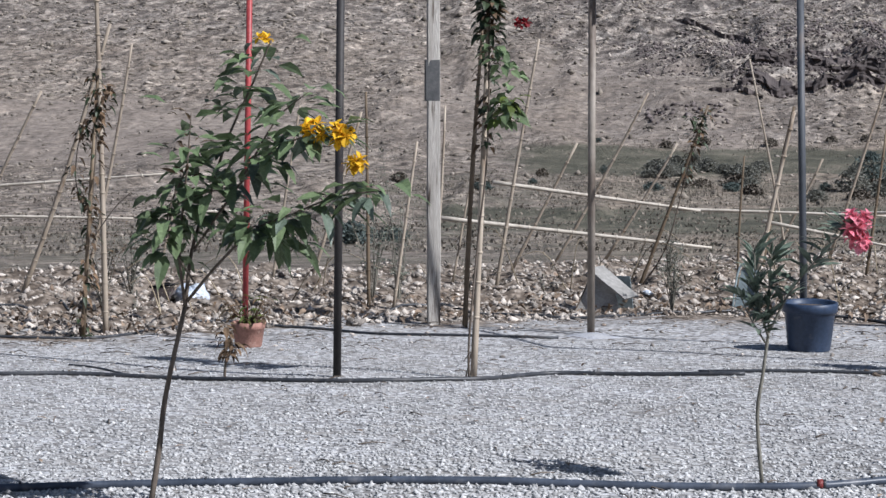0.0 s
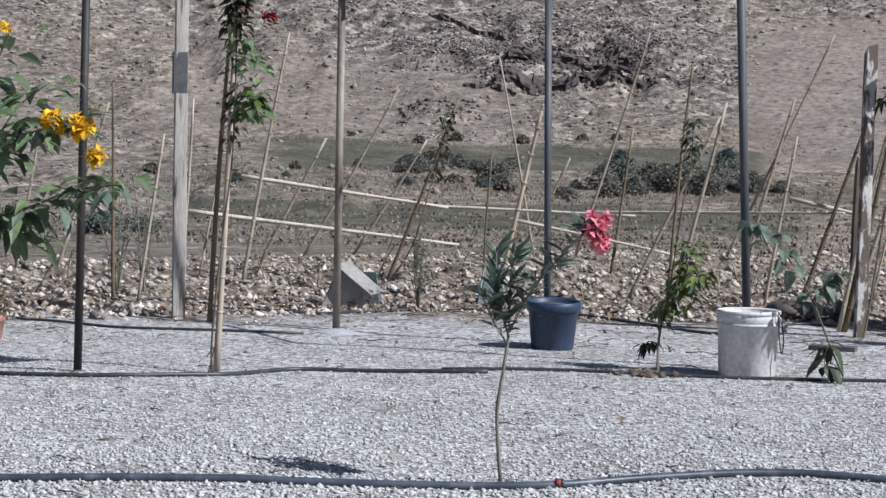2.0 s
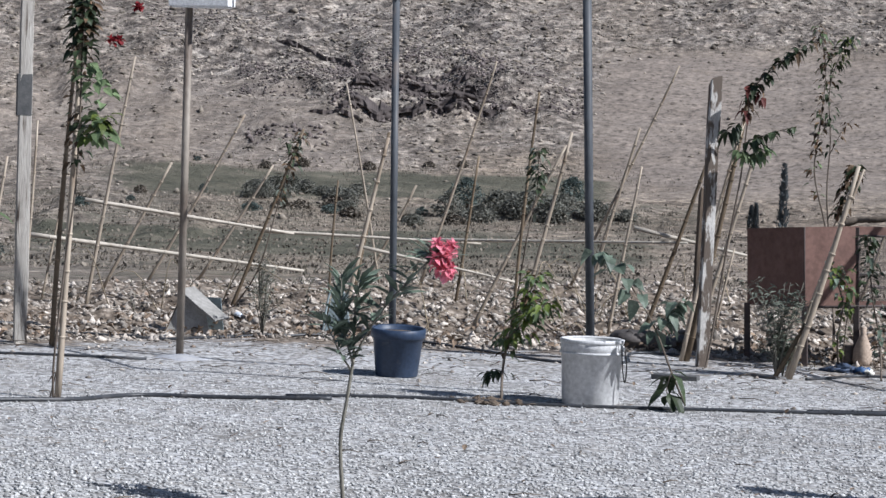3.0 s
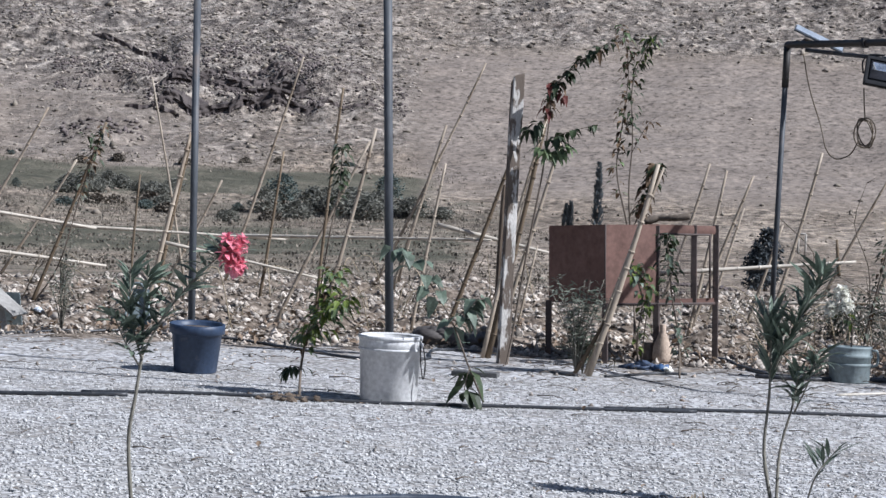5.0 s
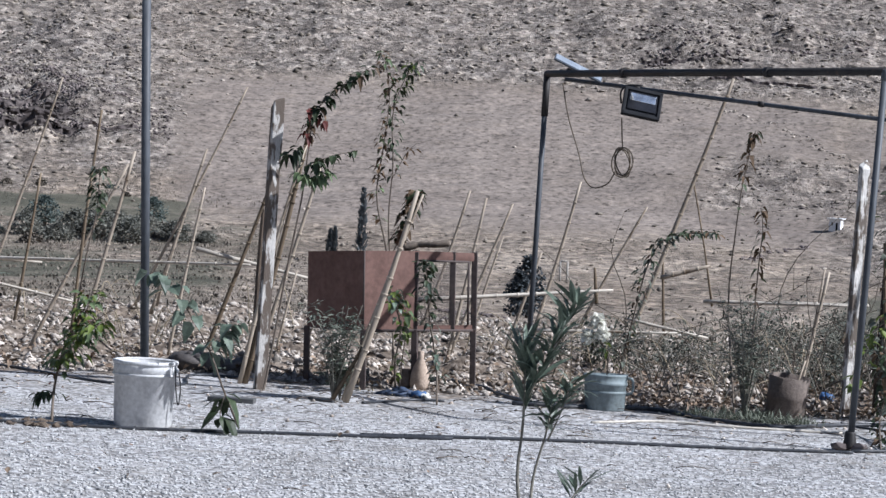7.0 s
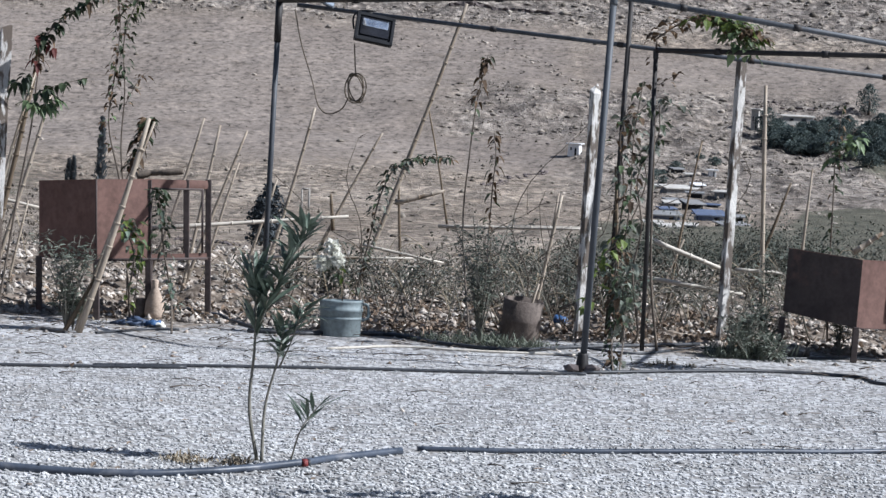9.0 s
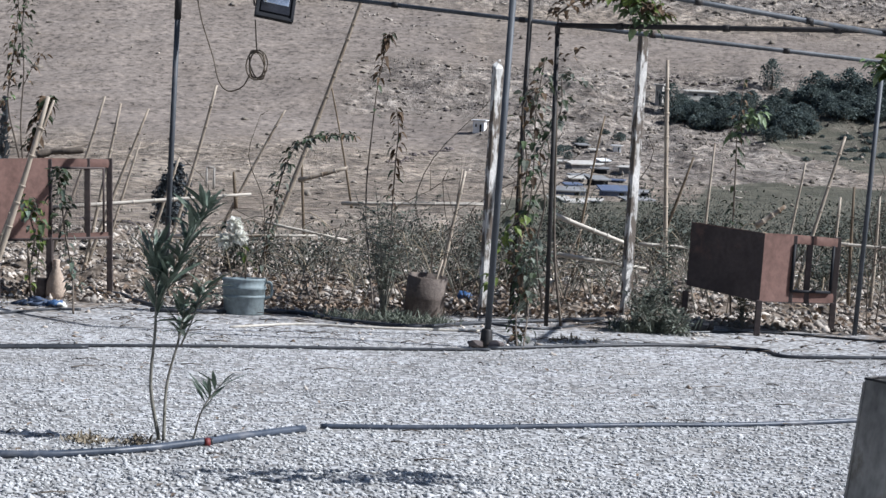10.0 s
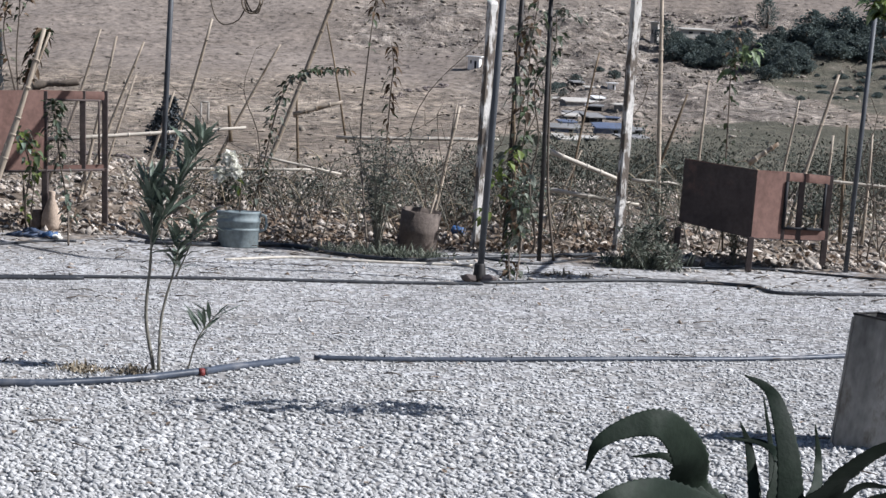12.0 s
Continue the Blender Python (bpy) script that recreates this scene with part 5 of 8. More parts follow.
# ---------------------------------------------------------------- rusty cabinets on legs
def cabinet(label, at, tilt, left, right, h, leg, drop, opening, sill=0.03, lined=False, sag=0.0, lift=0.0):
    """Sheet-steel cabinet on angle-iron legs: a closed face (left), a face with an open window (right).
    The front edge stands at the origin; left and right are the two faces' lengths, lift raises the closed side's far lower corner."""
    t = thing("rusty_cabinet", label, "cabinet", at, "rusty cabinets")
    t.matrix_world = pose(*at, 0, tilt, 0)
    z0, z1 = leg, leg + h
    lx, rx = Vector((-0.8, 0.6, 0)) * left, Vector((0.86, 0.51, 0)) * right
    O = Vector((0, 0, 0))
    up0, up1 = Vector((0, 0, z0)), Vector((0, 0, z1))
    dl = Vector((0, 0, drop))
    # lined: the closed side's shade is put into a darker steel colour
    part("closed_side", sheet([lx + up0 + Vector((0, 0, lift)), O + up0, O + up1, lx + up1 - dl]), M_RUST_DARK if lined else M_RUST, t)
    a, b = opening
    part("front_panel", sheet([O + up0, rx * a + up0, rx * a + up1, O + up1]), M_RUST, t)
    part("top_strip", sheet([rx * a + up1 - Vector((0, 0, 0.055)), rx + up1 - Vector((0, 0, 0.065)), rx + up1 - Vector((0, 0, 0.012)), rx * a + up1]), M_RUST, t)
    part("sill_strip", sheet([rx * a + up0, rx + up0, rx + up0 + Vector((0, 0, sill)), rx * a + up0 + Vector((0, 0, sill))]), M_RUST, t)
    if lined:
        off = Vector((0.004, -0.008, 0))
        for p, q in ((rx * a, rx * a), (rx * 0.93, rx * 0.93), (rx * a, rx * 0.93)):
            lo = up0 + Vector((0, 0, sill + 0.008))
            hi = lo if p != q else up1 - Vector((0, 0, 0.06))
            part("window_frame", bar([p + lo + off, q + hi + off], 0.012, 0.012, 4), M_LAMP, t, "black window frame")
    part("top", sheet([O + up1, rx + up1 - Vector((0, 0, 0.012)), rx + lx + up1 - dl - Vector((0, 0, sag)), lx + up1 - dl]), M_RUST, t)
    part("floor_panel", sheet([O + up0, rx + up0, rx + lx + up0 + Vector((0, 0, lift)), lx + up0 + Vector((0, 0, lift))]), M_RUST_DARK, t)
    for p, name in ((O, "leg"), (lx, "leg"), (rx, "leg"), (lx + rx, "leg")) + (((rx * a, "leg"),) if not lined else ()):
        part(name, box((0.036, 0.034, z0 + 0.01), (p.x, p.y, z0 / 2), 0.003), M_RUST_DARK, t)
    for f, zt in ((a, z1), (b, z1), (1.0, z1)):
        p = rx * f
        part("upright", box((0.036, 0.03, h), (p.x, p.y + 0.012, z0 + h / 2 - 0.006), 0.003), M_RUST_DARK, t)
    if not lined:
        off = Vector((0.0, -0.008, 0))
        part("corner_edge", bar([O + up0 + off, O + up1 + off], 0.007, 0.007, 4), M_RUST_DARK, t, "dark folded corner edge")
        part("lower_flange", bar([O + up0 + off, rx + up0 + off - Vector((0, 0, 0.004))], 0.012, 0.011, 4), M_RUST_DARK, t, "dark folded lower edge")
        lip = [rx * (a + 0.02) + up0 + off + Vector((0, 0, sill)), rx * (a + 0.02) + up1 + off - Vector((0, 0, 0.06)), rx * 0.95 + up1 + off - Vector((0, 0, 0.068)), rx * 0.95 + up0 + off + Vector((0, 0, sill))]
        for k in range(3):
            part("window_frame", bar([lip[k], lip[k + 1]], 0.009, 0.009, 4), M_RUST_DARK, t, "dark window lip")
        # wires added only to darken what shows through the opening
        mesh_wire = bmesh.new()
        lo, hi = up0 + off + Vector((0, 0.02, sill)), up1 + off + Vector((0, 0.02, -0.06))
        for k in range(24):
            p = rx * (a + 0.02 + (b - a - 0.04) * k / 23)
            tube(mesh_wire, [p + lo, p + hi], 0.0013, 0.0013, 4)
        for k in range(38):
            q = lo.lerp(hi, k / 37)
            tube(mesh_wire, [rx * (a + 0.02) + q, rx * (b - 0.02) + q], 0.0013, 0.0013, 4)
        part("wire_screen", mesh_wire, M_RUST_DARK, t, "added wire screen that darkens the opening")
    p = lx + rx
    part("upright", box((0.028, 0.028, h - sag), (p.x, p.y - 0.02, z0 + (h - sag) / 2 - 0.012), 0.003), M_RUST_DARK, t)
    return t


cabinet("rusty sheet-steel cabinet on legs with an open window frame", (-2.365, 15.82, 0), -2.2, 0.52, 0.75, 0.50, 0.37, 0.02, (0.46, 0.8))
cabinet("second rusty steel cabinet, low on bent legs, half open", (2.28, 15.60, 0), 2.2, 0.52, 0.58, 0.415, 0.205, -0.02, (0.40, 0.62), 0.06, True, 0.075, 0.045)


# ---------------------------------------------------------------- floodlight, cable, solar panel
lamp_at = Vector((-0.75, 16.20, 1.88))
lamp = thing("floodlight", "black LED floodlight hanging from the pipe frame", "floodlight", lamp_at)
aim = Euler((radians(70), radians(9), radians(12))).to_matrix().to_4x4()
housing = part("housing", box((0.245, 0.185, 0.035), (0, 0, 0), 0.008, None, aim), M_LAMP, lamp)
bm = bmesh.new()
for sx, sy, w, d in ((0, 0.083, 0.245, 0.02), (0, -0.083, 0.245, 0.02), (0.113, 0, 0.02, 0.185), (-0.113, 0, 0.02, 0.185)):
    box((w, d, 0.014), (sx, sy, 0.023), 0.003, bm, aim)
part("bezel", bm, M_LAMP, housing)
part("glass", box((0.185, 0.118, 0.006), (0, 0.006, 0.022), 0.002, None, aim), M_GLASS, housing, "dark glass")
part("reflector", box((0.165, 0.05, 0.006), (0, 0.03, 0.0245), 0.002, None, aim), M_LAMPGLASS, housing, "bright reflector behind the glass")
for k in range(7):
    part("cooling_fin", box((0.20, 0.004, 0.022), (0, -0.07 + k * 0.023, -0.027), 0.0, None, aim), M_LAMP, housing)
bm = bar(curve_points([(-0.128, 0, 0), (-0.135, 0.01, 0.07), (-0.10, 0.02, 0.115), (0.0, 0.02, 0.118)]), 0.006, 0.006, 6)
part("bracket", bm, M_LAMP, lamp)
cable = thing("cable", "thin brown cable hanging down in a slack loop and a coil", "cable", (-1.28, 16.50, 2.00))
o = Vector((-1.28, 16.50, 2.00))
loop = [(-1.28, 16.50, 2.00), (-1.23, 16.50, 1.78), (-1.15, 16.50, 1.55), (-1.10, 16.40, 1.40), (-1.03, 16.30, 1.34), (-0.94, 16.25, 1.37), (-0.89, 16.20, 1.45)]
part("wire", bar([Vector(p) - o for p in curve_points(loop)], 0.0045, 0.0045, 6), M_CABLE, cable)
drop_line = [(-0.87, 16.20, 1.79), (-0.86, 16.20, 1.66), (-0.85, 16.20, 1.58)]
part("wire", bar([Vector(p) - o for p in curve_points(drop_line)], 0.0045, 0.0045, 6), M_CABLE, cable)
coil_c = Vector((-0.85, 16.20, 1.51)) - o
bm = bmesh.new()
for k in range(4):
    rx, rz, tw = random.uniform(0.035, 0.075), random.uniform(0.07, 0.095), random.uniform(-0.3, 0.3)
    ring = [coil_c + Vector((rx * math.cos(a) + tw * rz * math.sin(a), 0.01 * k, rz * math.sin(a))) for a in (2 * math.pi * i / 18 for i in range(19))]
    tube(bm, ring, 0.0045, 0.0045, 6)
part("coil", bm, M_CABLE, cable)
solar_at = Vector((-1.20, 16.70, 2.11))
solar = thing("solar_panel", "small dusty solar panel clamped on the corner post", "solar panel", solar_at)
aim = Euler((radians(14), radians(24), radians(8))).to_matrix().to_4x4()
part("panel", box((0.33, 0.16, 0.014), (0, 0, 0), 0.003, None, aim), M_SOLAR, solar)
part("panel_frame", box((0.342, 0.172, 0.010), (0, 0, -0.006), 0.002, None, aim), M_PIPE, solar)
part("arm", bar([(-0.05, 0, -0.02), Vector(LAMP_POST[1]) - solar_at], 0.008, 0.008, 6), M_PIPE_DARK, solar)
sl_at = Vector((-5.75, 14.06, 2.08))
sl = thing("white_panel_lamp", "flat white lamp panel fixed at the head of the pale post", "lamp", sl_at)
part("panel", box((0.38, 0.12, 0.06), (0, 0, 0.03), 0.006), M_PANELWHITE, sl)
part("underside", box((0.34, 0.10, 0.008), (0, 0, -0.004), 0.002), M_PANELWHITE, sl)
part("arm", bar([(-0.08, 0, 0.0), Vector(POST_C[1]) - sl_at - Vector((0, 0, 0.15))], 0.009, 0.009, 6), M_PIPE_DARK, sl)


# ---------------------------------------------------------------- hoses
def hose(points, r, mat, label, z=None):
    p = [Vector((q[0], q[1], z_at(q[0], q[1]) + r * 0.8)) for q in points]
    o = p[0].copy()
    t = thing("irrigation_hose", label, "hose", o, "irrigation hoses")
    line = curve_points([q - o for q in p], 8)
    line = [q + Vector((0.012 * noise.noise(Vector((i * 0.23, 3.1, r * 90))), 0.012 * noise.noise(Vector((i * 0.21, 9.7, r * 50))), 0)) for i, q in enumerate(line)]
    line = [Vector((q.x, q.y, z_at(q.x + o.x, q.y + o.y) + r * 0.8 - o.z)) for q in line]
    pipe = part("pipe", bar(line, r, r, 10), mat, t)
    run, due = 0.0, 0.25
    for a, b in zip(line, line[1:]):
        run += (b - a).length
        if run > due and r > 0.0095:
            due = run + 0.55
            part("dripper", bar([b, b + Vector((0.004, -0.004, r + 0.008))], r * 0.42, r * 0.3, 6), M_HOSE, pipe)
    return t


hose([(-5.59, 7.33, 0), (-4.89, 7.82, 0), (-3.98, 8.28, 0), (-3.57, 8.44, 0), (-2.83, 8.79, 0), (-2.49, 9.09, 0), (-2.00, 9.42, 0), (-1.29, 9.51, 0), (-0.99, 9.63, 0), (-0.80, 9.76, 0), (-0.62, 9.94, 0), (-0.46, 10.16, 0), (-0.23, 10.45, 0)], 0.016, M_HOSE_GREY, "dusty black irrigation hose lying across the gravel")
hose([(-0.17, 10.57, 0), (0.16, 10.64, 0), (0.52, 10.75, 0), (0.88, 10.88, 0), (1.26, 11.06, 0), (1.65, 11.23, 0), (2.17, 11.50, 0), (2.89, 11.77, 0)], 0.0115, M_HOSE_GREY, "dusty black hose running on past the tin can")
hose([(-8.07, 10.23, 0), (-7.62, 10.57, 0), (-7.22, 10.88, 0), (-6.53, 10.96, 0), (-5.86, 11.03, 0), (-5.38, 11.47, 0), (-5.28, 11.78, 0), (-5.13, 12.03, 0), (-4.70, 12.12, 0), (-4.23, 12.24, 0)], 0.012, M_HOSE, "black irrigation hose winding past the post feet")
hose([(-4.50, 12.30, 0), (-3.87, 12.53, 0), (-3.13, 12.70, 0), (-2.33, 12.98, 0), (-1.47, 13.24, 0), (-1.93, 13.15, 0), (-0.79, 13.55, 0), (0.40, 13.93, 0), (0.61, 13.98, 0)], 0.010, M_HOSE, "black hose stretched along the row of young plants")
hose([(0.60, 14.05, 0), (1.14, 14.32, 0), (1.79, 14.59, 0), (2.18, 14.59, 0), (2.29, 14.27, 0), (2.93, 14.34, 0)], 0.011, M_HOSE, "black hose leaving the clamped foot of the post")
hose([(-7.62, 11.18, 0), (-7.43, 11.15, 0), (-7.10, 10.97, 0), (-6.85, 10.95, 0)], 0.006, M_HOSE, "thin loop of black drip hose")
hose([(-10.20, 13.77, 0), (-9.82, 14.01, 0), (-9.39, 13.77, 0)], 0.010, M_HOSE, "short black hose end on the bank")
hose([(-9.06, 13.74, 0), (-8.67, 13.66, 0), (-8.56, 13.90, 0), (-8.59, 14.36, 0)], 0.008, M_HOSE, "black hose curving behind the young tree")
hose([(-8.89, 12.11, 0), (-8.35, 12.42, 0), (-8.30, 13.13, 0), (-8.05, 13.52, 0), (-7.47, 13.63, 0), (-6.83, 13.44, 0), (-5.90, 13.74, 0)], 0.009, M_HOSE, "black hose at the edge of the gravel")
hose([(-8.29, 14.32, 0), (-7.69, 14.33, 0), (-7.27, 14.97, 0), (-6.42, 15.05, 0), (-5.95, 15.33, 0), (-5.46, 15.81, 0), (-5.24, 15.81, 0), (-4.67, 15.85, 0), (-3.87, 15.13, 0), (-3.41, 15.29, 0), (-3.47, 15.88, 0), (-3.13, 16.00, 0)], 0.010, M_HOSE, "long black hose along the foot of the bank")
hose([(-2.04, 16.66, 0), (-1.72, 16.30, 0), (-1.37, 15.70, 0), (-1.28, 15.53, 0), (-0.93, 15.48, 0), (-0.50, 15.72, 0), (-0.25, 15.34, 0), (0.19, 15.08, 0), (0.53, 15.41, 0), (1.02, 15.84, 0), (1.39, 16.20, 0)], 0.013, M_HOSE, "thick black hose bending out from under the cabinet")
hose([(-1.38, 15.44, 0), (-1.03, 15.41, 0), (-0.64, 15.72, 0), (-0.25, 15.48, 0)], 0.014, M_HOSE, "short thick black hose by the grey pot")
hose([(-0.85, 14.71, 0), (-0.47, 14.99, 0), (-0.07, 14.94, 0), (0.59, 15.02, 0)], 0.008, M_PALE_PIPE, "pale plastic pipe lying along the weeds")
hose([(1.72, 15.46, 0), (2.16, 15.72, 0), (2.57, 15.68, 0), (3.11, 15.28, 0)], 0.008, M_HOSE, "thin black hose in front of the second cabinet")
hose([(0.63, 15.53, 0), (0.96, 15.32, 0), (1.35, 15.96, 0), (1.53, 16.04, 0)], 0.008, M_HOSE, "thin black hose among the vine stems")
hose([(-2.54, 14.95, 0), (-2.46, 14.86, 0), (-2.38, 14.84, 0)], 0.011, M_HOSE, "short black hose end by the grey shrub")
hose([(-2.46, 15.84, 0), (-2.34, 16.05, 0), (-2.26, 16.32, 0)], 0.010, M_HOSE, "black hose passing under the cabinet")
hose([(-2.22, 14.94, 0), (-2.10, 15.16, 0), (-1.97, 15.36, 0), (-1.80, 15.40, 0)], 0.009, M_HOSE, "thin black hose lying before the blue sheet")
for spot, lab in (((-0.585, 9.962, 0), "red plastic joint on the near hose"), ((-2.76, 8.83, 0), "red plastic joint on the near hose")):
    o = Vector(spot) + Vector((0, 0, 0.013))
    jt = thing("hose_joint", lab, "hose joint", o, "red hose joints")
    bm = bar([(-0.010, -0.004, 0), (0.010, 0.004, 0)], 0.0185, 0.0185, 10)
    part("sleeve", bm, M_REDJOINT, jt)
    part("nut", bar([(0.010, 0.004, 0), (0.02, 0.008, 0)], 0.0195, 0.0195, 6), M_HOSE, jt)


# ---------------------------------------------------------------- plants
def plant(name, label, category, base, stems=(), leaves=(), flowers=(), group="", bark=None):
    """stems: (points, foot radius, tip radius); leaves: (points, count, length, width, material, droop, rise, reach, start);
    flowers: (centre, spread, count, petal length, material)."""
    base = Vector(base)
    t = thing(name, label, category, base, group)
    for pts, r0, r1 in stems:
        line = [p - base for p in curve_points(pts, 5)]
        part("stem", bar(line, r0, r1, 7, 0.06), bark or M_BARK, t)
    by_mat = {}
    for pts, count, length, width, mat, *more in leaves:
        bm = by_mat.setdefault(mat.name, (mat, bmesh.new()))[1]
        leafy(bm, [p - base for p in curve_points(pts, 5)], count, length, width, *more)
    for mat, bm in by_mat.values():
        part("leaves", bm, mat, t)
    for centre, spread, count, size, mat in flowers:
        bm = bmesh.new()
        for _ in range(count):
            d = Vector((random.gauss(0, 1), random.gauss(0, 1), random.gauss(0, 0.8)))
            d = d.normalized() * random.uniform(0.3, 1)
            flower(bm, Vector(centre) - base + d * spread, d + Vector((0.3, -0.6, 0.2)), size * random.uniform(0.8, 1.2))
        part("flower_head", bm, mat, t)
    return t


# young yellow-flowered tree close by
T0 = (-4.76, 7.48, 0)
tec_a = [(-4.63, 7.50, 0.69), (-4.60, 7.50, 0.89), (-4.56, 7.55, 1.07), (-4.52, 7.60, 1.26), (-4.41, 7.60, 1.47), (-4.34, 7.60, 1.61)]
tec_b = [(-4.63, 7.50, 0.69), (-4.62, 7.45, 0.89), (-4.56, 7.40, 1.15), (-4.54, 7.40, 1.36)]
tec_c = [(-4.62, 7.50, 0.71), (-4.46, 7.45, 0.85), (-4.29, 7.40, 0.97), (-4.11, 7.35, 1.03), (-3.94, 7.35, 1.09), (-3.76, 7.35, 1.11)]
tec_d = [(-4.59, 7.50, 0.89), (-4.34, 7.45, 1.16), (-4.14, 7.40, 1.27), (-3.99, 7.40, 1.30)]
tec_e = [(-4.39, 7.50, 1.15), (-4.29, 7.55, 1.34), (-4.17, 7.55, 1.43)]
tec_f = [(-4.39, 7.45, 0.95), (-4.27, 7.40, 0.98), (-4.18, 7.40, 0.92)]
tec_g = [(-4.59, 7.45, 1.17), (-4.63, 7.40, 1.03), (-4.64, 7.40, 0.93)]
tec_h = [(-4.59, 7.50, 0.77), (-4.63, 7.40, 0.93), (-4.59, 7.40, 1.05), (-4.42, 7.45, 1.11)]
plant("young_tree", "young slender tree with glossy green leaves and yellow trumpet flowers", "tree", T0,
      [([T0, (-4.74, 7.50, 0.18), (-4.71, 7.50, 0.38), (-4.63, 7.50, 0.69)], 0.011, 0.008), (tec_a, 0.007, 0.003), (tec_b, 0.006, 0.002), (tec_c, 0.006, 0.002), (tec_d, 0.005, 0.002), (tec_e, 0.004, 0.002), (tec_f, 0.004, 0.002), (tec_g, 0.004, 0.002), (tec_h, 0.004, 0.002)],
      [(tec_a, 68, 0.106, 0.049, M_LEAF, 0.45, 0.15, 0.12, 0.25), (tec_b, 48, 0.098, 0.048, M_LEAF, 0.45, 0.15, 0.10, 0.35), (tec_c, 61, 0.106, 0.049, M_LEAF, 0.5, 0.05, 0.12, 0.35),
       (tec_d, 55, 0.102, 0.048, M_LEAF, 0.5, 0.1, 0.12, 0.25), (tec_e, 38, 0.106, 0.048, M_LEAF, 0.45, 0.15, 0.10, 0.1), (tec_f, 48, 0.102, 0.048, M_LEAF, 0.7, -0.1, 0.10, 0.1), (tec_g, 28, 0.093, 0.043, M_LEAF, 0.6, 0, 0.08, 0.0),
       (tec_a, 24, 0.093, 0.043, M_LEAF_OLE, 0.5, 0, 0.10, 0.25), (tec_c, 24, 0.098, 0.043, M_LEAF_OLE, 0.6, 0, 0.10, 0.3), (tec_d, 24, 0.093, 0.043, M_LEAF_OLE, 0.6, 0, 0.10, 0.2), (tec_h, 41, 0.102, 0.048, M_LEAF, 0.6, 0, 0.10, 0.1), (tec_b, 18, 0.060, 0.019, M_LEAF_DRY, 0.3, 0.8, 0.06, 0.5)],
      [((-3.94, 7.35, 1.29), 0.042, 15, 0.034, M_YELLOW), ((-4.04, 7.35, 1.31), 0.045, 12, 0.03, M_YELLOW), ((-3.88, 7.35, 1.20), 0.028, 8, 0.034, M_YELLOW), ((-4.37, 7.60, 1.61), 0.02, 3, 0.028, M_YELLOW)])

# pink oleander
O0 = (-2.97, 8.80, 0)
ol_m = [O0, (-2.99, 8.80, 0.25), (-2.97, 8.80, 0.41), (-2.95, 8.80, 0.56)]
ol_a = [(-2.95, 8.80, 0.54), (-2.98, 8.75, 0.70), (-2.99, 8.75, 0.89)]
ol_b = [(-2.95, 8.80, 0.56), (-2.95, 8.80, 0.70), (-2.94, 8.80, 0.85)]
ol_c = [(-2.95, 8.80, 0.56), (-2.87, 8.80, 0.71), (-2.76, 8.75, 0.83), (-2.65, 8.70, 0.93), (-2.60, 8.70, 0.95)]
ol_d = [(-2.96, 8.80, 0.52), (-2.98, 8.70, 0.61), (-3.03, 8.70, 0.71)]
plant("oleander", "slender young oleander with narrow leaves and a pink flower head", "oleander", O0,
      [(ol_m, 0.008, 0.006), (ol_a, 0.005, 0.002), (ol_b, 0.005, 0.002), (ol_c, 0.005, 0.002), (ol_d, 0.004, 0.002)],
      [(ol_a, 49, 0.12, 0.023, M_LEAF_OLE, 0.2, 1.2, 0.01, 0.15), (ol_b, 49, 0.12, 0.023, M_LEAF_OLE, 0.25, 0.7, 0.01, 0.1), (ol_c, 55, 0.125, 0.023, M_LEAF_OLE, 0.25, 0.6, 0.01, 0.15), (ol_d, 31, 0.11, 0.023, M_LEAF_OLE, 0.3, 0.6, 0.01, 0.1)],
      [((-2.60, 8.70, 0.97), 0.058, 34, 0.03, M_PINK), ((-2.58, 8.70, 0.91), 0.04, 16, 0.03, M_PINK)], "oleanders", M_BARK_GREY)

# second oleander with drooping tips
P0 = (-0.78, 10.07, 0)
p_a = [P0, (-0.82, 10.08, 0.21), (-0.81, 10.08, 0.43), (-0.81, 10.05, 0.61), (-0.82, 10.05, 0.72)]
p_b = [(-0.76, 10.05, 0), (-0.76, 10.10, 0.21), (-0.72, 10.10, 0.39), (-0.70, 10.10, 0.52)]
p_c = [(-0.81, 10.08, 0.50), (-0.75, 10.05, 0.64), (-0.67, 10.00, 0.81), (-0.61, 10.00, 0.92)]
p_d = [(-0.71, 10.10, 0.37), (-0.66, 10.05, 0.49), (-0.63, 10.05, 0.61)]
p_e = [(-0.65, 10.09, 0), (-0.61, 9.95, 0.13), (-0.57, 9.95, 0.20), (-0.52, 9.95, 0.26)]
plant("oleander", "tall young oleander without flowers, its tips bent over by wind", "oleander", P0,
      [(p_a, 0.008, 0.003), (p_b, 0.007, 0.003), (p_c, 0.005, 0.002), (p_d, 0.004, 0.002), (p_e, 0.004, 0.002)],
      [(p_a, 56, 0.16, 0.022, M_LEAF_OLE, 0.15, 1.7, 0.01, 0.55), (p_b, 25, 0.15, 0.022, M_LEAF_OLE, 0.2, 1.2, 0.01, 0.6), (p_c, 84, 0.17, 0.022, M_LEAF_OLE, 0.3, 1.2, 0.01, 0.2), (p_d, 35, 0.16, 0.022, M_LEAF_OLE, 0.45, 0.8, 0.01, 0.1), (p_e, 15, 0.14, 0.02, M_LEAF_OLE, 0.12, 0.9, 0.01, 0.3)],
      (), "oleanders", M_BARK_GREY)

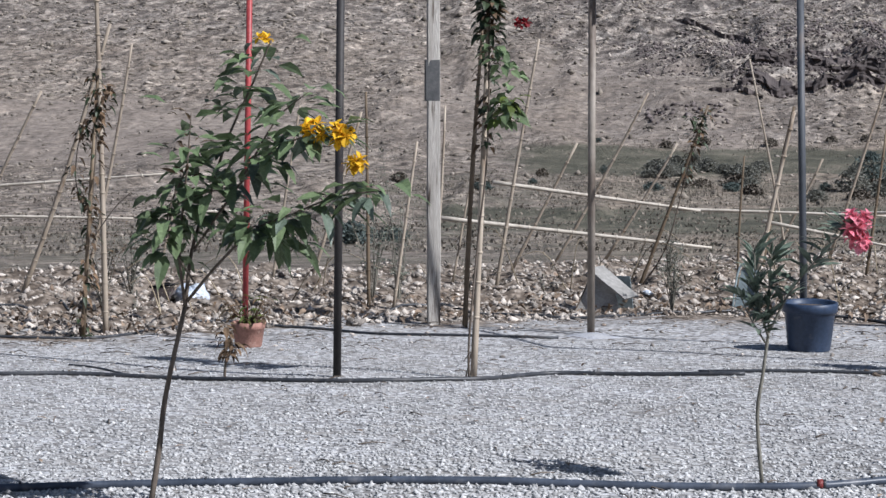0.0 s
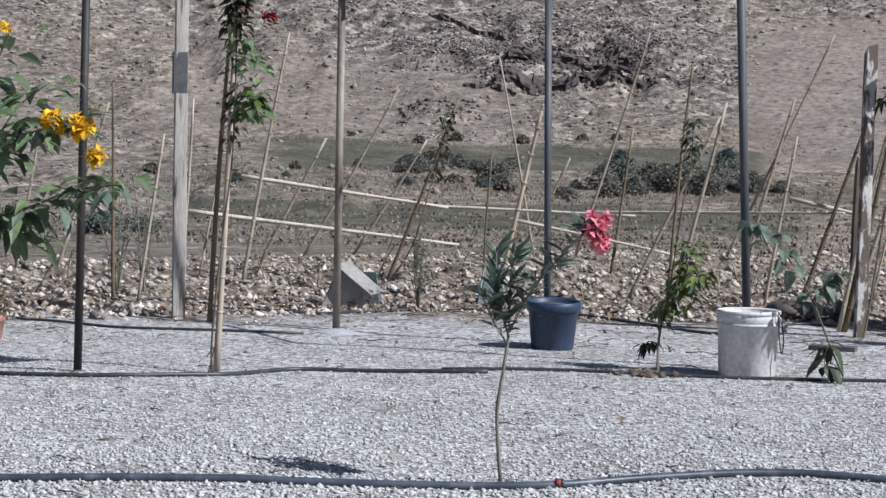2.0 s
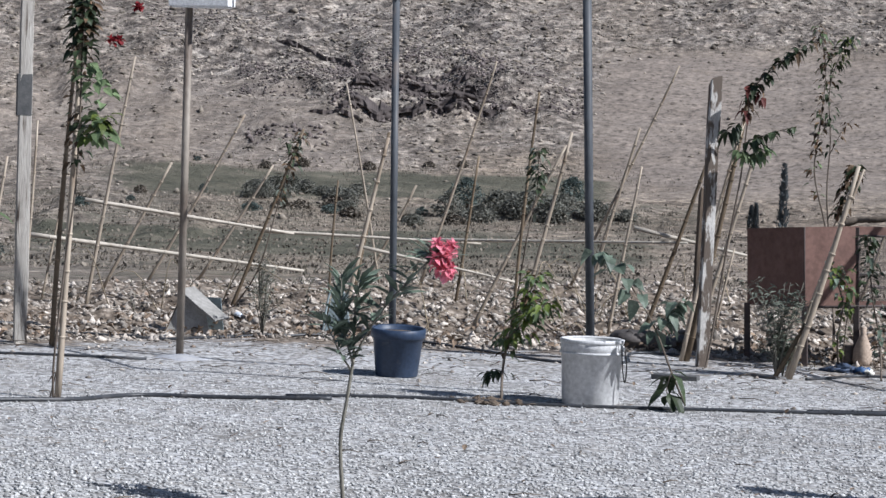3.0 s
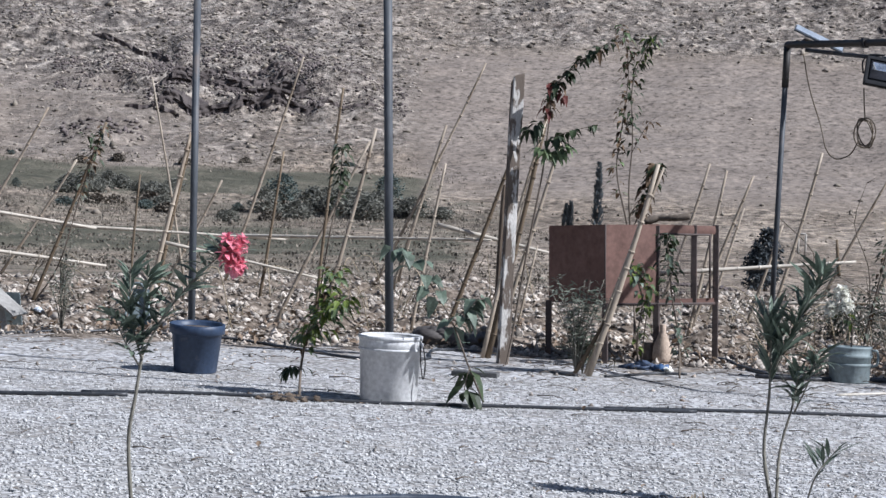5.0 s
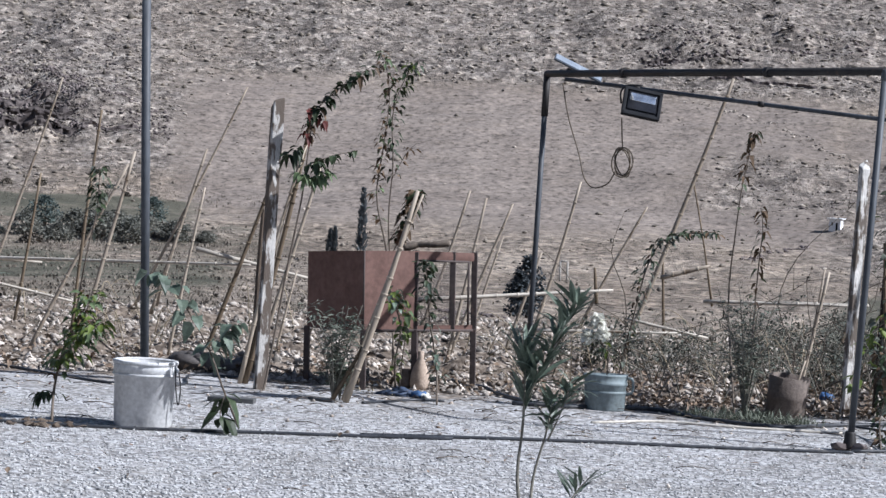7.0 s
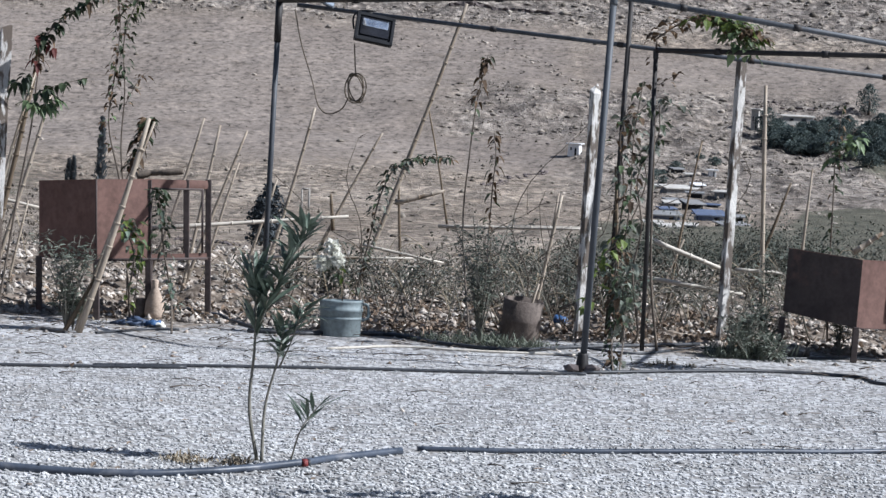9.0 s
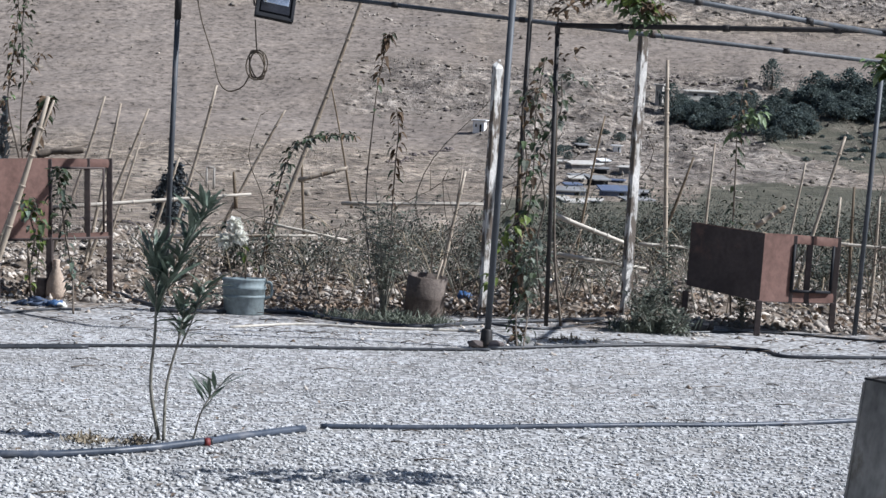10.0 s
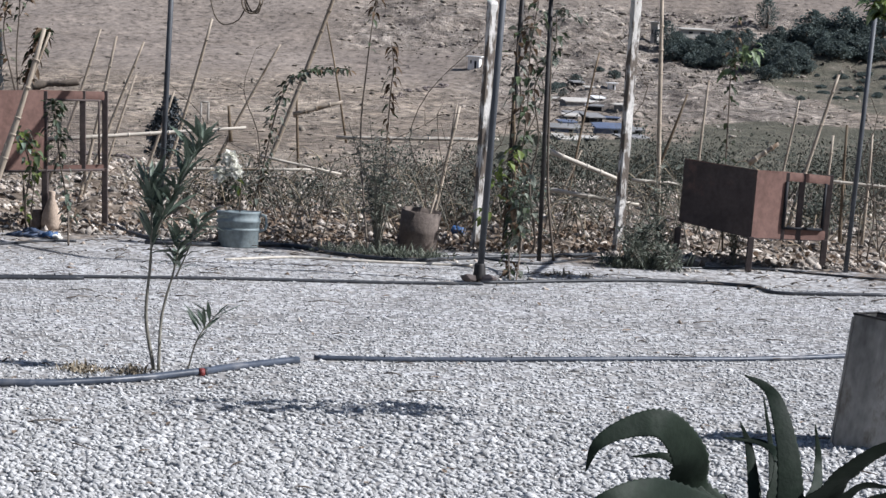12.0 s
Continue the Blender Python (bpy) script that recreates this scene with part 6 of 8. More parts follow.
# climbers on their canes
v_a = [(-5.32, 11.50, 2.01), (-5.32, 11.50, 1.73), (-5.33, 11.50, 1.45), (-5.34, 11.50, 1.16)]
v_b = [(-5.29, 11.45, 1.68), (-5.19, 11.40, 1.59), (-5.16, 11.40, 1.42), (-5.20, 11.40, 1.30)]
plant("climber", "climbing plant on a cane, dead and dark above, green lower down", "climber", (-5.44, 11.52, 0),
      [([(-5.44, 11.52, 0), (-5.43, 11.50, 0.21), (-5.38, 11.50, 0.72), (-5.33, 11.50, 1.17), (-5.32, 11.50, 1.90), (-5.31, 11.50, 2.01)], 0.006, 0.004), ([(-5.50, 11.61, 0), (-5.42, 11.50, 0.14), (-5.46, 11.50, 0.09)], 0.004, 0.002)],
      [(v_a[:2], 120, 0.06, 0.04, M_LEAF_DARK, 0.6, 0, 0.06), (v_a[:2], 70, 0.055, 0.034, M_LEAF_DRY, 0.6, 0, 0.06), (v_a[1:], 46, 0.05, 0.03, M_LEAF_DARK, 0.6, 0, 0.05), (v_a[1:], 40, 0.05, 0.026, M_LEAF_DRY, 0.6, 0, 0.05), (v_b, 62, 0.075, 0.05, M_LEAF, 0.5, 0, 0.07), (v_b[2:], 26, 0.07, 0.045, M_LEAF_YELLOW, 0.5, 0, 0.06)],
      [((-5.12, 11.45, 1.78), 0.035, 6, 0.03, M_REDFLOWER), ((-5.00, 11.45, 1.95), 0.03, 5, 0.03, M_REDFLOWER)], "climbers")
d_a = [(-8.44, 12.50, 0), (-8.40, 12.50, 0.40), (-8.36, 12.50, 0.73), (-8.31, 12.50, 1.26), (-8.32, 12.50, 1.56)]
d_b = [(-8.36, 12.50, 0.77), (-8.46, 12.50, 0.90), (-8.44, 12.50, 1.16), (-8.33, 12.50, 1.33), (-8.19, 12.50, 1.49)]
plant("climber", "withered climber twisting round a cane, nearly leafless", "climber", (-8.42, 12.50, 0),
      [(d_a, 0.007, 0.003), (d_b, 0.004, 0.002), ([(-8.34, 12.50, 0.60), (-8.20, 12.50, 0.77), (-8.08, 12.50, 0.87)], 0.004, 0.002)],
      [(d_a, 130, 0.055, 0.028, M_LEAF_DRY, 0.8, 0, 0.06), (d_b, 80, 0.05, 0.026, M_LEAF_DRY, 0.8, 0, 0.06), (d_a, 70, 0.05, 0.026, M_LEAF_DARK, 0.8, 0, 0.07), (d_b, 40, 0.05, 0.026, M_LEAF_DARK, 0.8, 0, 0.06)], (), "climbers")
s_a = [(-6.56, 11.00, 0), (-6.55, 11.00, 0.09), (-6.51, 11.00, 0.17), (-6.56, 11.00, 0.27)]
plant("sapling", "small dead sapling with a few brown leaves", "sapling", (-6.52, 10.93, 0), [(s_a, 0.008, 0.004)], [(s_a, 40, 0.06, 0.03, M_LEAF_DRY, 0.9, 0, 0.04, 0.4)])


def shrub(label, base, spread, tall, count, mat, leaf_len=0.05, leaf_w=0.014, name="shrub", twigs=9, group="bank shrubs", lean=0.0):
    """A thin upright shrub: many twigs from one foot, sparsely leaved."""
    b = Vector(base)
    b.z = z_at(b.x, b.y)
    t = thing(name, label, "shrub", b, group)
    wood, green = bmesh.new(), bmesh.new()
    for k in range(twigs):
        a, s = random.uniform(0, 6.3), random.uniform(0.2, 1.0)
        tip = Vector((math.cos(a) * spread * s + lean * tall, math.sin(a) * spread * s, tall * random.uniform(0.6, 1.0)))
        pts = curve_points([(0, 0, 0), tip * 0.4 + Vector((0, 0, tall * 0.12)), tip], 4)
        tube(wood, pts, 0.005, 0.0015, 5)
        leafy(green, pts, count // twigs, leaf_len, leaf_w, 0.3, 0.5, 0.02, 0.2)
        for _ in range(2):
            q = pts[random.randrange(2, len(pts))]
            d = rand_way(0.6) * spread * 0.5
            tube(wood, [q, q + d], 0.002, 0.001, 4)
            leafy(green, [q, q + d], count // twigs // 3, leaf_len, leaf_w, 0.3, 0.4, 0.01)
    part("twig_frame", wood, M_BARK_GREY, t)
    part("leaves", green, mat, t)
    return t


shrub("thin grey-green shrub growing behind the wooden post", (-7.93, 15.26, 0), 0.22, 0.75, 240, M_SAGE, 0.045, 0.012)
shrub("wispy grey shrub rising among the canes", (-7.88, 15.55, 0), 0.2, 1.1, 200, M_SAGE, 0.045, 0.012)
shrub("dark straggling shrub on the bank", (-9.19, 13.87, 0), 0.25, 0.55, 160, M_LEAF_DRY, 0.04, 0.012)
shrub("grey straggling shrub among the canes", (-9.40, 14.53, 0), 0.2, 0.5, 140, M_SAGE, 0.04, 0.012)
shrub("small dry weed at the gravel's edge", (-6.65, 17.51, 0), 0.1, 0.5, 90, M_SAGE, 0.04, 0.011)
shrub("wispy weed leaning on a cane", (-5.84, 15.46, 0), 0.14, 0.5, 100, M_SAGE, 0.04, 0.011)
shrub("grey-green wispy shrub before the rusty cabinet", (-2.40, 14.96, 0), 0.20, 0.62, 420, M_SAGE, 0.055, 0.014, twigs=13)
shrub("low leafy weed beside the grey shrub", (-2.38, 15.07, 0), 0.13, 0.28, 150, M_LEAF_OLE, 0.055, 0.018)
shrub("large grey thorny shrub behind the grey pot", (0.01, 15.64, 0), 0.32, 0.85, 520, M_SAGE, 0.05, 0.013, twigs=16)
shrub("dense grey-green shrub at the foot of the whitewashed post", (1.62, 15.58, 0), 0.16, 0.30, 420, M_SAGE, 0.05, 0.013, twigs=16)
shrub("tall sparse shrub beside the second cabinet", (1.79, 16.35, 0), 0.14, 0.62, 120, M_SAGE, 0.05, 0.018)
shrub("grey sprig of weed at the second cabinet", (2.23, 15.91, 0), 0.12, 0.32, 160, M_SAGE, 0.045, 0.012)
shrub("thin green shrub among the vine stems", (0.89, 15.97, 0), 0.16, 0.55, 220, M_LEAF_OLE, 0.05, 0.02)
shrub("low weeds at the second cabinet's leg", (1.81, 16.05, 0), 0.15, 0.3, 200, M_GRASS, 0.06, 0.01)

def mound(label, base, w, h, mat, leaves=1500):
    """A low dense bush: crowded twigs and small leaves with an uneven outline."""
    b = Vector(base)
    b.z = z_at(b.x, b.y)
    t = thing("bush", label, "bush", b, "bushes behind the fence")
    wood, green = bmesh.new(), bmesh.new()
    lobes = [(random.uniform(-0.5, 0.5) * w, random.uniform(-0.3, 0.3) * w, h * random.uniform(0.35, 0.75), w * random.uniform(0.18, 0.3)) for _ in range(7)]
    for x, y, z, r in lobes:
        tube(wood, [(x * 0.3, y * 0.3, 0), (x * 0.8, y, z * 0.6), (x, y, z)], 0.007, 0.003, 5)
        for _ in range(4):
            d = rand_way(0.7) * r * 1.3
            tube(wood, [(x, y, z * 0.7), Vector((x, y, z)) + d], 0.003, 0.001, 4)
        for _ in range(leaves // 7):
            d = Vector((random.gauss(0, 1), random.gauss(0, 1), random.gauss(0, 0.8))).normalized() * r * random.uniform(0.3, 1.1)
            p = Vector((x, y, max(0.02, z + d.z)))
            leaf(green, p + Vector((d.x, d.y, 0)), d + Vector((0, 0, 0.03)), random.uniform(0.02, 0.045), random.uniform(0.009, 0.018), 0.3, 0.2, random.uniform(-0.8, 0.8))
    part("twig_frame", wood, M_BARK_GREY, t)
    part("leaves", green, mat, t)


mound("low dense grey-green tuft at the whitewashed post's foot", (1.66, 15.42, 0), 0.34, 0.2, M_SAGE, 900)
for x, y, w, h in ((-1.15, 18.3, 0.6, 0.26), (-0.62, 18.0, 0.7, 0.3), (-0.12, 18.2, 0.7, 0.3), (0.36, 18.0, 0.7, 0.34), (0.8, 18.3, 0.7, 0.36), (1.25, 18.2, 0.7, 0.36)):
    mound("low dark bush along the back of the bank", (x, y, 0), w, h, M_BUSH, 1000)
mound("dark grey-green bush behind the cane fence", (1.70, 20.66, 0), 0.85, 0.5, M_BUSH)
mound("low dusty dark bush on the far bank", (2.02, 21.50, 0), 0.6, 0.4, M_BUSH)
mound("dense dull green bush beyond the fence rails", (2.32, 20.70, 0), 0.9, 0.62, M_BUSH)
mound("dark grey-green bush behind the cane fence", (2.62, 21.19, 0), 0.9, 0.6, M_BUSH)
mound("low dusty dark bush on the far bank", (2.43, 22.83, 0), 0.9, 0.45, M_BUSH)
mound("dense dull green bush beyond the fence rails", (3.25, 24.57, 0), 1.0, 0.5, M_BUSH)
mound("dark grey-green bush behind the cane fence", (3.68, 25.76, 0), 0.9, 0.42, M_BUSH)
mound("low dusty dark bush on the far bank", (3.47, 22.36, 0), 0.9, 0.6, M_BUSH)
mound("dense dull green bush beyond the fence rails", (3.41, 20.39, 0), 0.8, 0.62, M_BUSH)
mound("dark grey-green bush behind the cane fence", (3.89, 21.92, 0), 1.0, 0.6, M_BUSH)
mound("low dusty dark bush on the far bank", (3.96, 20.68, 0), 0.9, 0.7, M_BUSH)
mound("dense dull green bush beyond the fence rails", (4.43, 22.23, 0), 1.0, 0.6, M_BUSH)
mound("dark grey-green bush behind the cane fence", (4.62, 21.66, 0), 1.0, 0.6, M_BUSH)
mound("low dusty dark bush on the far bank", (3.18, 18.16, 0), 0.5, 0.4, M_BUSH)
mound("dense dull green bush beyond the fence rails", (0.35, 20.52, 0), 0.7, 0.42, M_BUSH)
mound("dark grey-green bush behind the cane fence", (0.57, 21.32, 0), 0.8, 0.42, M_BUSH)
mound("dark grey-green bush behind the cane fence", (1.19, 21.01, 0), 0.6, 0.42, M_BUSH)

x_a = [(-2.29, 16.20, 0.82), (-2.22, 16.20, 1.01), (-2.17, 16.20, 1.19), (-2.15, 16.20, 1.26)]
plant("climber", "withered climber hanging at the tip of the thick cane", "climber", (-2.29, 16.20, 0.82), [(x_a, 0.004, 0.002)],
      [(x_a, 60, 0.055, 0.035, M_LEAF_DRY, 0.8, -0.2, 0.04, 0.2), (x_a, 40, 0.055, 0.035, M_LEAF_DARK, 0.8, -0.2, 0.04, 0.2)], (), "climbers")

y_a = [(-6.40, 16.80, 0.36), (-6.27, 16.80, 0.80), (-6.18, 16.80, 1.12), (-6.09, 16.80, 1.36)]
y_b = [(-6.25, 16.80, 0.88), (-6.13, 16.75, 1.20), (-6.20, 16.75, 1.28)]
plant("climber", "withered grey climber grown up an old cane", "climber", (-6.83, 17.36, 0), [([(-6.83, 17.36, 0), *y_a], 0.006, 0.002), (y_b, 0.003, 0.002)],
      [(y_a, 50, 0.05, 0.024, M_LEAF_DRY, 0.7, 0, 0.05, 0.4), (y_a, 50, 0.05, 0.024, M_SAGE, 0.7, 0, 0.06, 0.3), (y_b, 40, 0.05, 0.026, M_LEAF_DARK, 0.7, 0, 0.06)], (), "climbers")
z_a = [(-4.24, 16.00, 0.65), (-4.18, 16.00, 0.98), (-4.17, 16.00, 1.16), (-4.17, 16.00, 1.30)]
plant("climber", "dark leafy climber half way up an old cane", "climber", (-4.46, 16.53, 0), [([(-4.46, 16.53, 0), *z_a], 0.006, 0.002)],
      [(z_a, 60, 0.055, 0.03, M_LEAF_DARK, 0.7, 0, 0.05, 0.3), (z_a, 30, 0.05, 0.026, M_SAGE, 0.7, 0, 0.05, 0.2)], (), "climbers")

# young plants in the row
n_a = [(-3.47, 12.74, 0), (-3.51, 12.90, 0.17), (-3.47, 12.90, 0.38), (-3.37, 12.85, 0.56), (-3.33, 12.85, 0.68)]
n_b = [(-3.49, 12.90, 0.32), (-3.34, 12.80, 0.45), (-3.24, 12.80, 0.54)]
n_c = [(-3.51, 12.90, 0.14), (-3.57, 12.90, 0.15), (-3.58, 12.90, 0.11)]
plant("young_shrub", "young shrub with green and reddish leaves in a hollow of dark soil", "shrub", (-3.46, 12.71, 0),
      [(n_a, 0.008, 0.003), (n_b, 0.004, 0.002), (n_c, 0.003, 0.002)],
      [(n_a, 60, 0.065, 0.032, M_LEAF, 0.6, 0, 0.06, 0.3), (n_b, 70, 0.07, 0.032, M_LEAF, 0.6, 0, 0.08), (n_b, 60, 0.065, 0.03, M_LEAF_YELLOW, 0.6, 0, 0.08), (n_a, 40, 0.06, 0.028, M_LEAF_YELLOW, 0.6, 0, 0.06, 0.5), (n_a, 22, 0.055, 0.024, M_LEAF_DRY, 0.7, 0, 0.05, 0.3), (n_c, 26, 0.05, 0.03, M_LEAF_DARK, 0.8, -0.2, 0.03), (n_a, 12, 0.04, 0.018, M_LEAF_RED, 0.7, 0, 0.05, 0.25)])
m_a = [(-2.58, 13.14, 0), (-2.61, 12.85, 0.22), (-2.69, 12.85, 0.41), (-2.80, 12.85, 0.59), (-2.93, 12.85, 0.75), (-3.02, 12.85, 0.80)]
# added side shoot whose leaves throw shadows on the white bucket
m_shade = [(-2.69, 12.85, 0.41), (-2.62, 12.84, 0.50), (-2.56, 12.84, 0.57)]
m_b = [(-2.60, 12.85, 0.20), (-2.61, 12.80, 0.11), (-2.59, 12.80, 0.04)]
plant("young_vine", "young leaning vine with a few broad drooping leaves", "vine", (-2.58, 13.11, 0),
      [(m_a, 0.006, 0.002), (m_b, 0.003, 0.002), (m_shade, 0.003, 0.002)],
      [(m_a, 26, 0.085, 0.066, M_LEAF_OLE, 0.8, 0, 0.05, 0.3), (m_b, 14, 0.09, 0.06, M_LEAF_DARK, 1.0, -0.3, 0.03), (m_shade, 26, 0.085, 0.068, M_LEAF_OLE, 0.8, 0, 0.05)])
r_a = [(-2.88, 15.30, 0.06), (-2.79, 15.30, 0.72), (-2.72, 15.30, 1.17), (-2.69, 15.30, 1.51), (-2.67, 15.30, 1.69), (-2.54, 15.30, 1.84), (-2.33, 15.30, 2.00)]
r_b = [(-2.70, 15.30, 1.38), (-2.59, 15.30, 1.43), (-2.39, 15.30, 1.49)]
r_c = [(-2.74, 15.30, 1.34), (-2.64, 15.30, 1.30), (-2.59, 15.30, 1.38)]
r_d = [(-2.73, 15.30, 1.51), (-2.82, 15.30, 1.44)]
r_e = [(-2.70, 15.30, 1.55), (-2.69, 15.30, 1.72), (-2.60, 15.30, 1.65)]
plant("climber", "climber tied to canes, green below with dark red leaves above", "climber", (-2.89, 15.20, 0),
      [([(-2.89, 15.20, 0), *r_a], 0.008, 0.002), (r_b, 0.003, 0.002)],
      [(r_a, 90, 0.052, 0.04, M_LEAF_DARK, 0.7, -0.1, 0.03, 0.62), (r_b, 44, 0.052, 0.04, M_LEAF_DARK, 0.9, -0.3, 0.03), (r_c, 50, 0.07, 0.04, M_LEAF, 0.8, -0.2, 0.04), (r_d, 14, 0.07, 0.034, M_LEAF_DARK, 0.9, -0.3, 0.03), (r_e, 26, 0.055, 0.03, M_LEAF_RED, 0.9, -0.2, 0.03), (r_a, 24, 0.06, 0.03, M_LEAF_DRY, 0.9, -0.2, 0.03, 0.5)], (), "climbers")
b_a = [(-2.41, 17.20, 0.52), (-2.48, 17.20, 0.86), (-2.56, 17.20, 1.20), (-2.53, 17.20, 1.55), (-2.51, 17.20, 1.89), (-2.57, 17.20, 2.19)]
b_b = [(-2.43, 17.20, 0.63), (-2.47, 17.20, 1.05), (-2.46, 17.20, 1.40), (-2.48, 17.20, 1.74), (-2.43, 17.20, 1.95), (-2.34, 17.20, 2.12)]
b_c = [(-2.46, 17.20, 1.32), (-2.37, 17.20, 1.50), (-2.30, 17.20, 1.57)]
plant("sapling", "thin two-stemmed sapling with small brownish leaves behind the cabinet", "sapling", (-2.34, 16.91, 0),
      [([(-2.34, 16.91, 0), *b_a], 0.008, 0.002), ([(-2.33, 16.92, 0), *b_b], 0.007, 0.002), (b_c, 0.003, 0.001)],
      [(b_a, 90, 0.05, 0.026, M_LEAF_DRY, 0.7, 0, 0.05, 0.3), (b_b, 90, 0.05, 0.026, M_LEAF_DARK, 0.7, 0, 0.06, 0.35), (b_a, 50, 0.05, 0.024, M_LEAF, 0.7, 0, 0.05, 0.3), (b_c, 16, 0.045, 0.02, M_LEAF_DRY, 0.7, 0, 0.04), (b_b, 20, 0.05, 0.024, M_LEAF_YELLOW, 0.7, 0, 0.05, 0.75)])
c_a = [(-2.14, 15.72, 0), (-2.13, 15.55, 0.20), (-2.10, 15.50, 0.42), (-2.15, 15.50, 0.58), (-2.19, 15.50, 0.69)]
c_b = [(-2.12, 15.70, 0), (-2.08, 15.52, 0.26), (-2.06, 15.50, 0.44), (-2.08, 15.50, 0.56), (-2.12, 15.50, 0.66)]
plant("young_vine", "young green vine twisting up before the cabinet", "vine", (-2.13, 15.71, 0), [(c_a, 0.007, 0.003), (c_b, 0.004, 0.002)],
      [(c_a, 26, 0.05, 0.034, M_LEAF_YELLOW, 0.7, 0, 0.04, 0.1), (c_b, 20, 0.055, 0.04, M_LEAF, 0.7, 0, 0.04, 0.1), (c_b, 20, 0.05, 0.034, M_LEAF_YELLOW, 0.7, 0, 0.04, 0.4), (c_a[2:], 40, 0.05, 0.034, M_LEAF_OLE, 0.7, 0, 0.05)])
e_a = [(-1.81, 15.18, 0), (-1.88, 15.60, 0.20), (-1.93, 15.60, 0.44), (-1.97, 15.60, 0.72), (-1.98, 15.60, 0.84)]
plant("young_vine", "thin grey vine on a stake by the open cabinet", "vine", (-1.80, 15.11, 0), [(e_a, 0.007, 0.002)],
      [(e_a, 60, 0.05, 0.03, M_LEAF_OLE, 0.7, 0, 0.05, 0.15), (e_a[2:], 60, 0.05, 0.034, M_LEAF_DARK, 0.7, 0, 0.06, 0.1)])
f_a = [(-0.80, 16.40, 0.19), (-0.73, 16.40, 0.55), (-0.67, 16.40, 0.84), (-0.58, 16.40, 1.02), (-0.43, 16.40, 1.08), (-0.24, 16.40, 1.10)]
plant("climber", "climber grown up the long cane, grey-green and half dead", "climber", (-0.78, 15.95, 0), [([(-0.78, 15.95, 0), *f_a], 0.007, 0.002)],
      [(f_a, 120, 0.05, 0.024, M_SAGE, 0.6, 0, 0.05, 0.0), (f_a, 90, 0.05, 0.024, M_LEAF_DARK, 0.6, 0, 0.05, 0.1), (f_a, 40, 0.045, 0.02, M_LEAF_DRY, 0.6, 0, 0.05)], (), "climbers")
g_a = [(-0.14, 16.60, 0.64), (-0.12, 16.60, 1.12), (-0.09, 16.60, 1.45), (-0.05, 16.60, 1.67), (-0.03, 16.60, 1.77)]
g_b = [(0.03, 16.60, 0.65), (0.04, 16.60, 0.94), (0.05, 16.60, 1.13), (0.03, 16.60, 1.28)]
plant("tall_weed", "tall dead weed with drooping dark brown leaves at its top", "weed", (-0.05, 15.75, 0),
      [([(-0.05, 15.75, 0), *g_a], 0.007, 0.002), ([(0.02, 15.80, 0), *g_b], 0.006, 0.002)],
      [(g_a, 30, 0.06, 0.03, M_LEAF_DRY, 0.9, -0.2, 0.02, 0.5), (g_a, 14, 0.055, 0.026, M_LEAF_DARK, 0.9, -0.1, 0.02, 0.3), (g_b, 34, 0.055, 0.026, M_LEAF_DRY, 1.0, -0.2, 0.03), (g_b, 12, 0.05, 0.024, M_LEAF_DARK, 1.0, -0.2, 0.03)])
w_a = [(-0.83, 15.55, 0.18), (-0.83, 15.55, 0.35), (-0.87, 15.50, 0.41), (-0.92, 15.50, 0.55)]
plant("rose_bush", "small rose in the grey pot with two large white blooms", "rose", Vector((-0.83, 15.53, 0)) + Vector((0, 0, 0.2)), [(w_a, 0.005, 0.003)],
      [(w_a, 22, 0.05, 0.03, M_LEAF_DARK, 0.6, 0, 0.05), (w_a, 8, 0.05, 0.03, M_LEAF_YELLOW, 0.6, 0, 0.05)],
      [((-0.955, 15.47, 0.45), 0.024, 22, 0.040, M_WHITE), ((-0.865, 15.47, 0.47), 0.024, 22, 0.040, M_WHITE), ((-0.90, 15.49, 0.545), 0.028, 22, 0.042, M_WHITE)])

# vine over the pergola and on its posts
def vine(label, base, stems, leaves):
    return plant("vine", label, "vine", base, stems, leaves, (), "pergola vines")


h_a = [(0.90, 16.00, 0.09), (0.83, 16.00, 0.51), (0.86, 16.00, 0.93), (0.82, 16.00, 1.32), (0.94, 16.00, 1.46)]
h_b = [(0.98, 15.80, 0.11), (0.93, 15.80, 0.46), (0.97, 15.80, 0.74), (0.93, 15.80, 1.05), (1.04, 15.80, 1.29), (1.04, 15.80, 1.50)]
h_c = [(0.64, 15.00, 0.16), (0.66, 15.00, 0.43), (0.72, 15.00, 0.60), (0.83, 15.00, 0.70)]
h_d = [(0.99, 16.30, 0.03), (0.78, 16.30, 0.35), (0.91, 16.30, 0.71), (1.01, 16.30, 1.04), (0.90, 16.30, 1.35), (1.05, 16.30, 1.54), (1.19, 16.30, 1.49)]
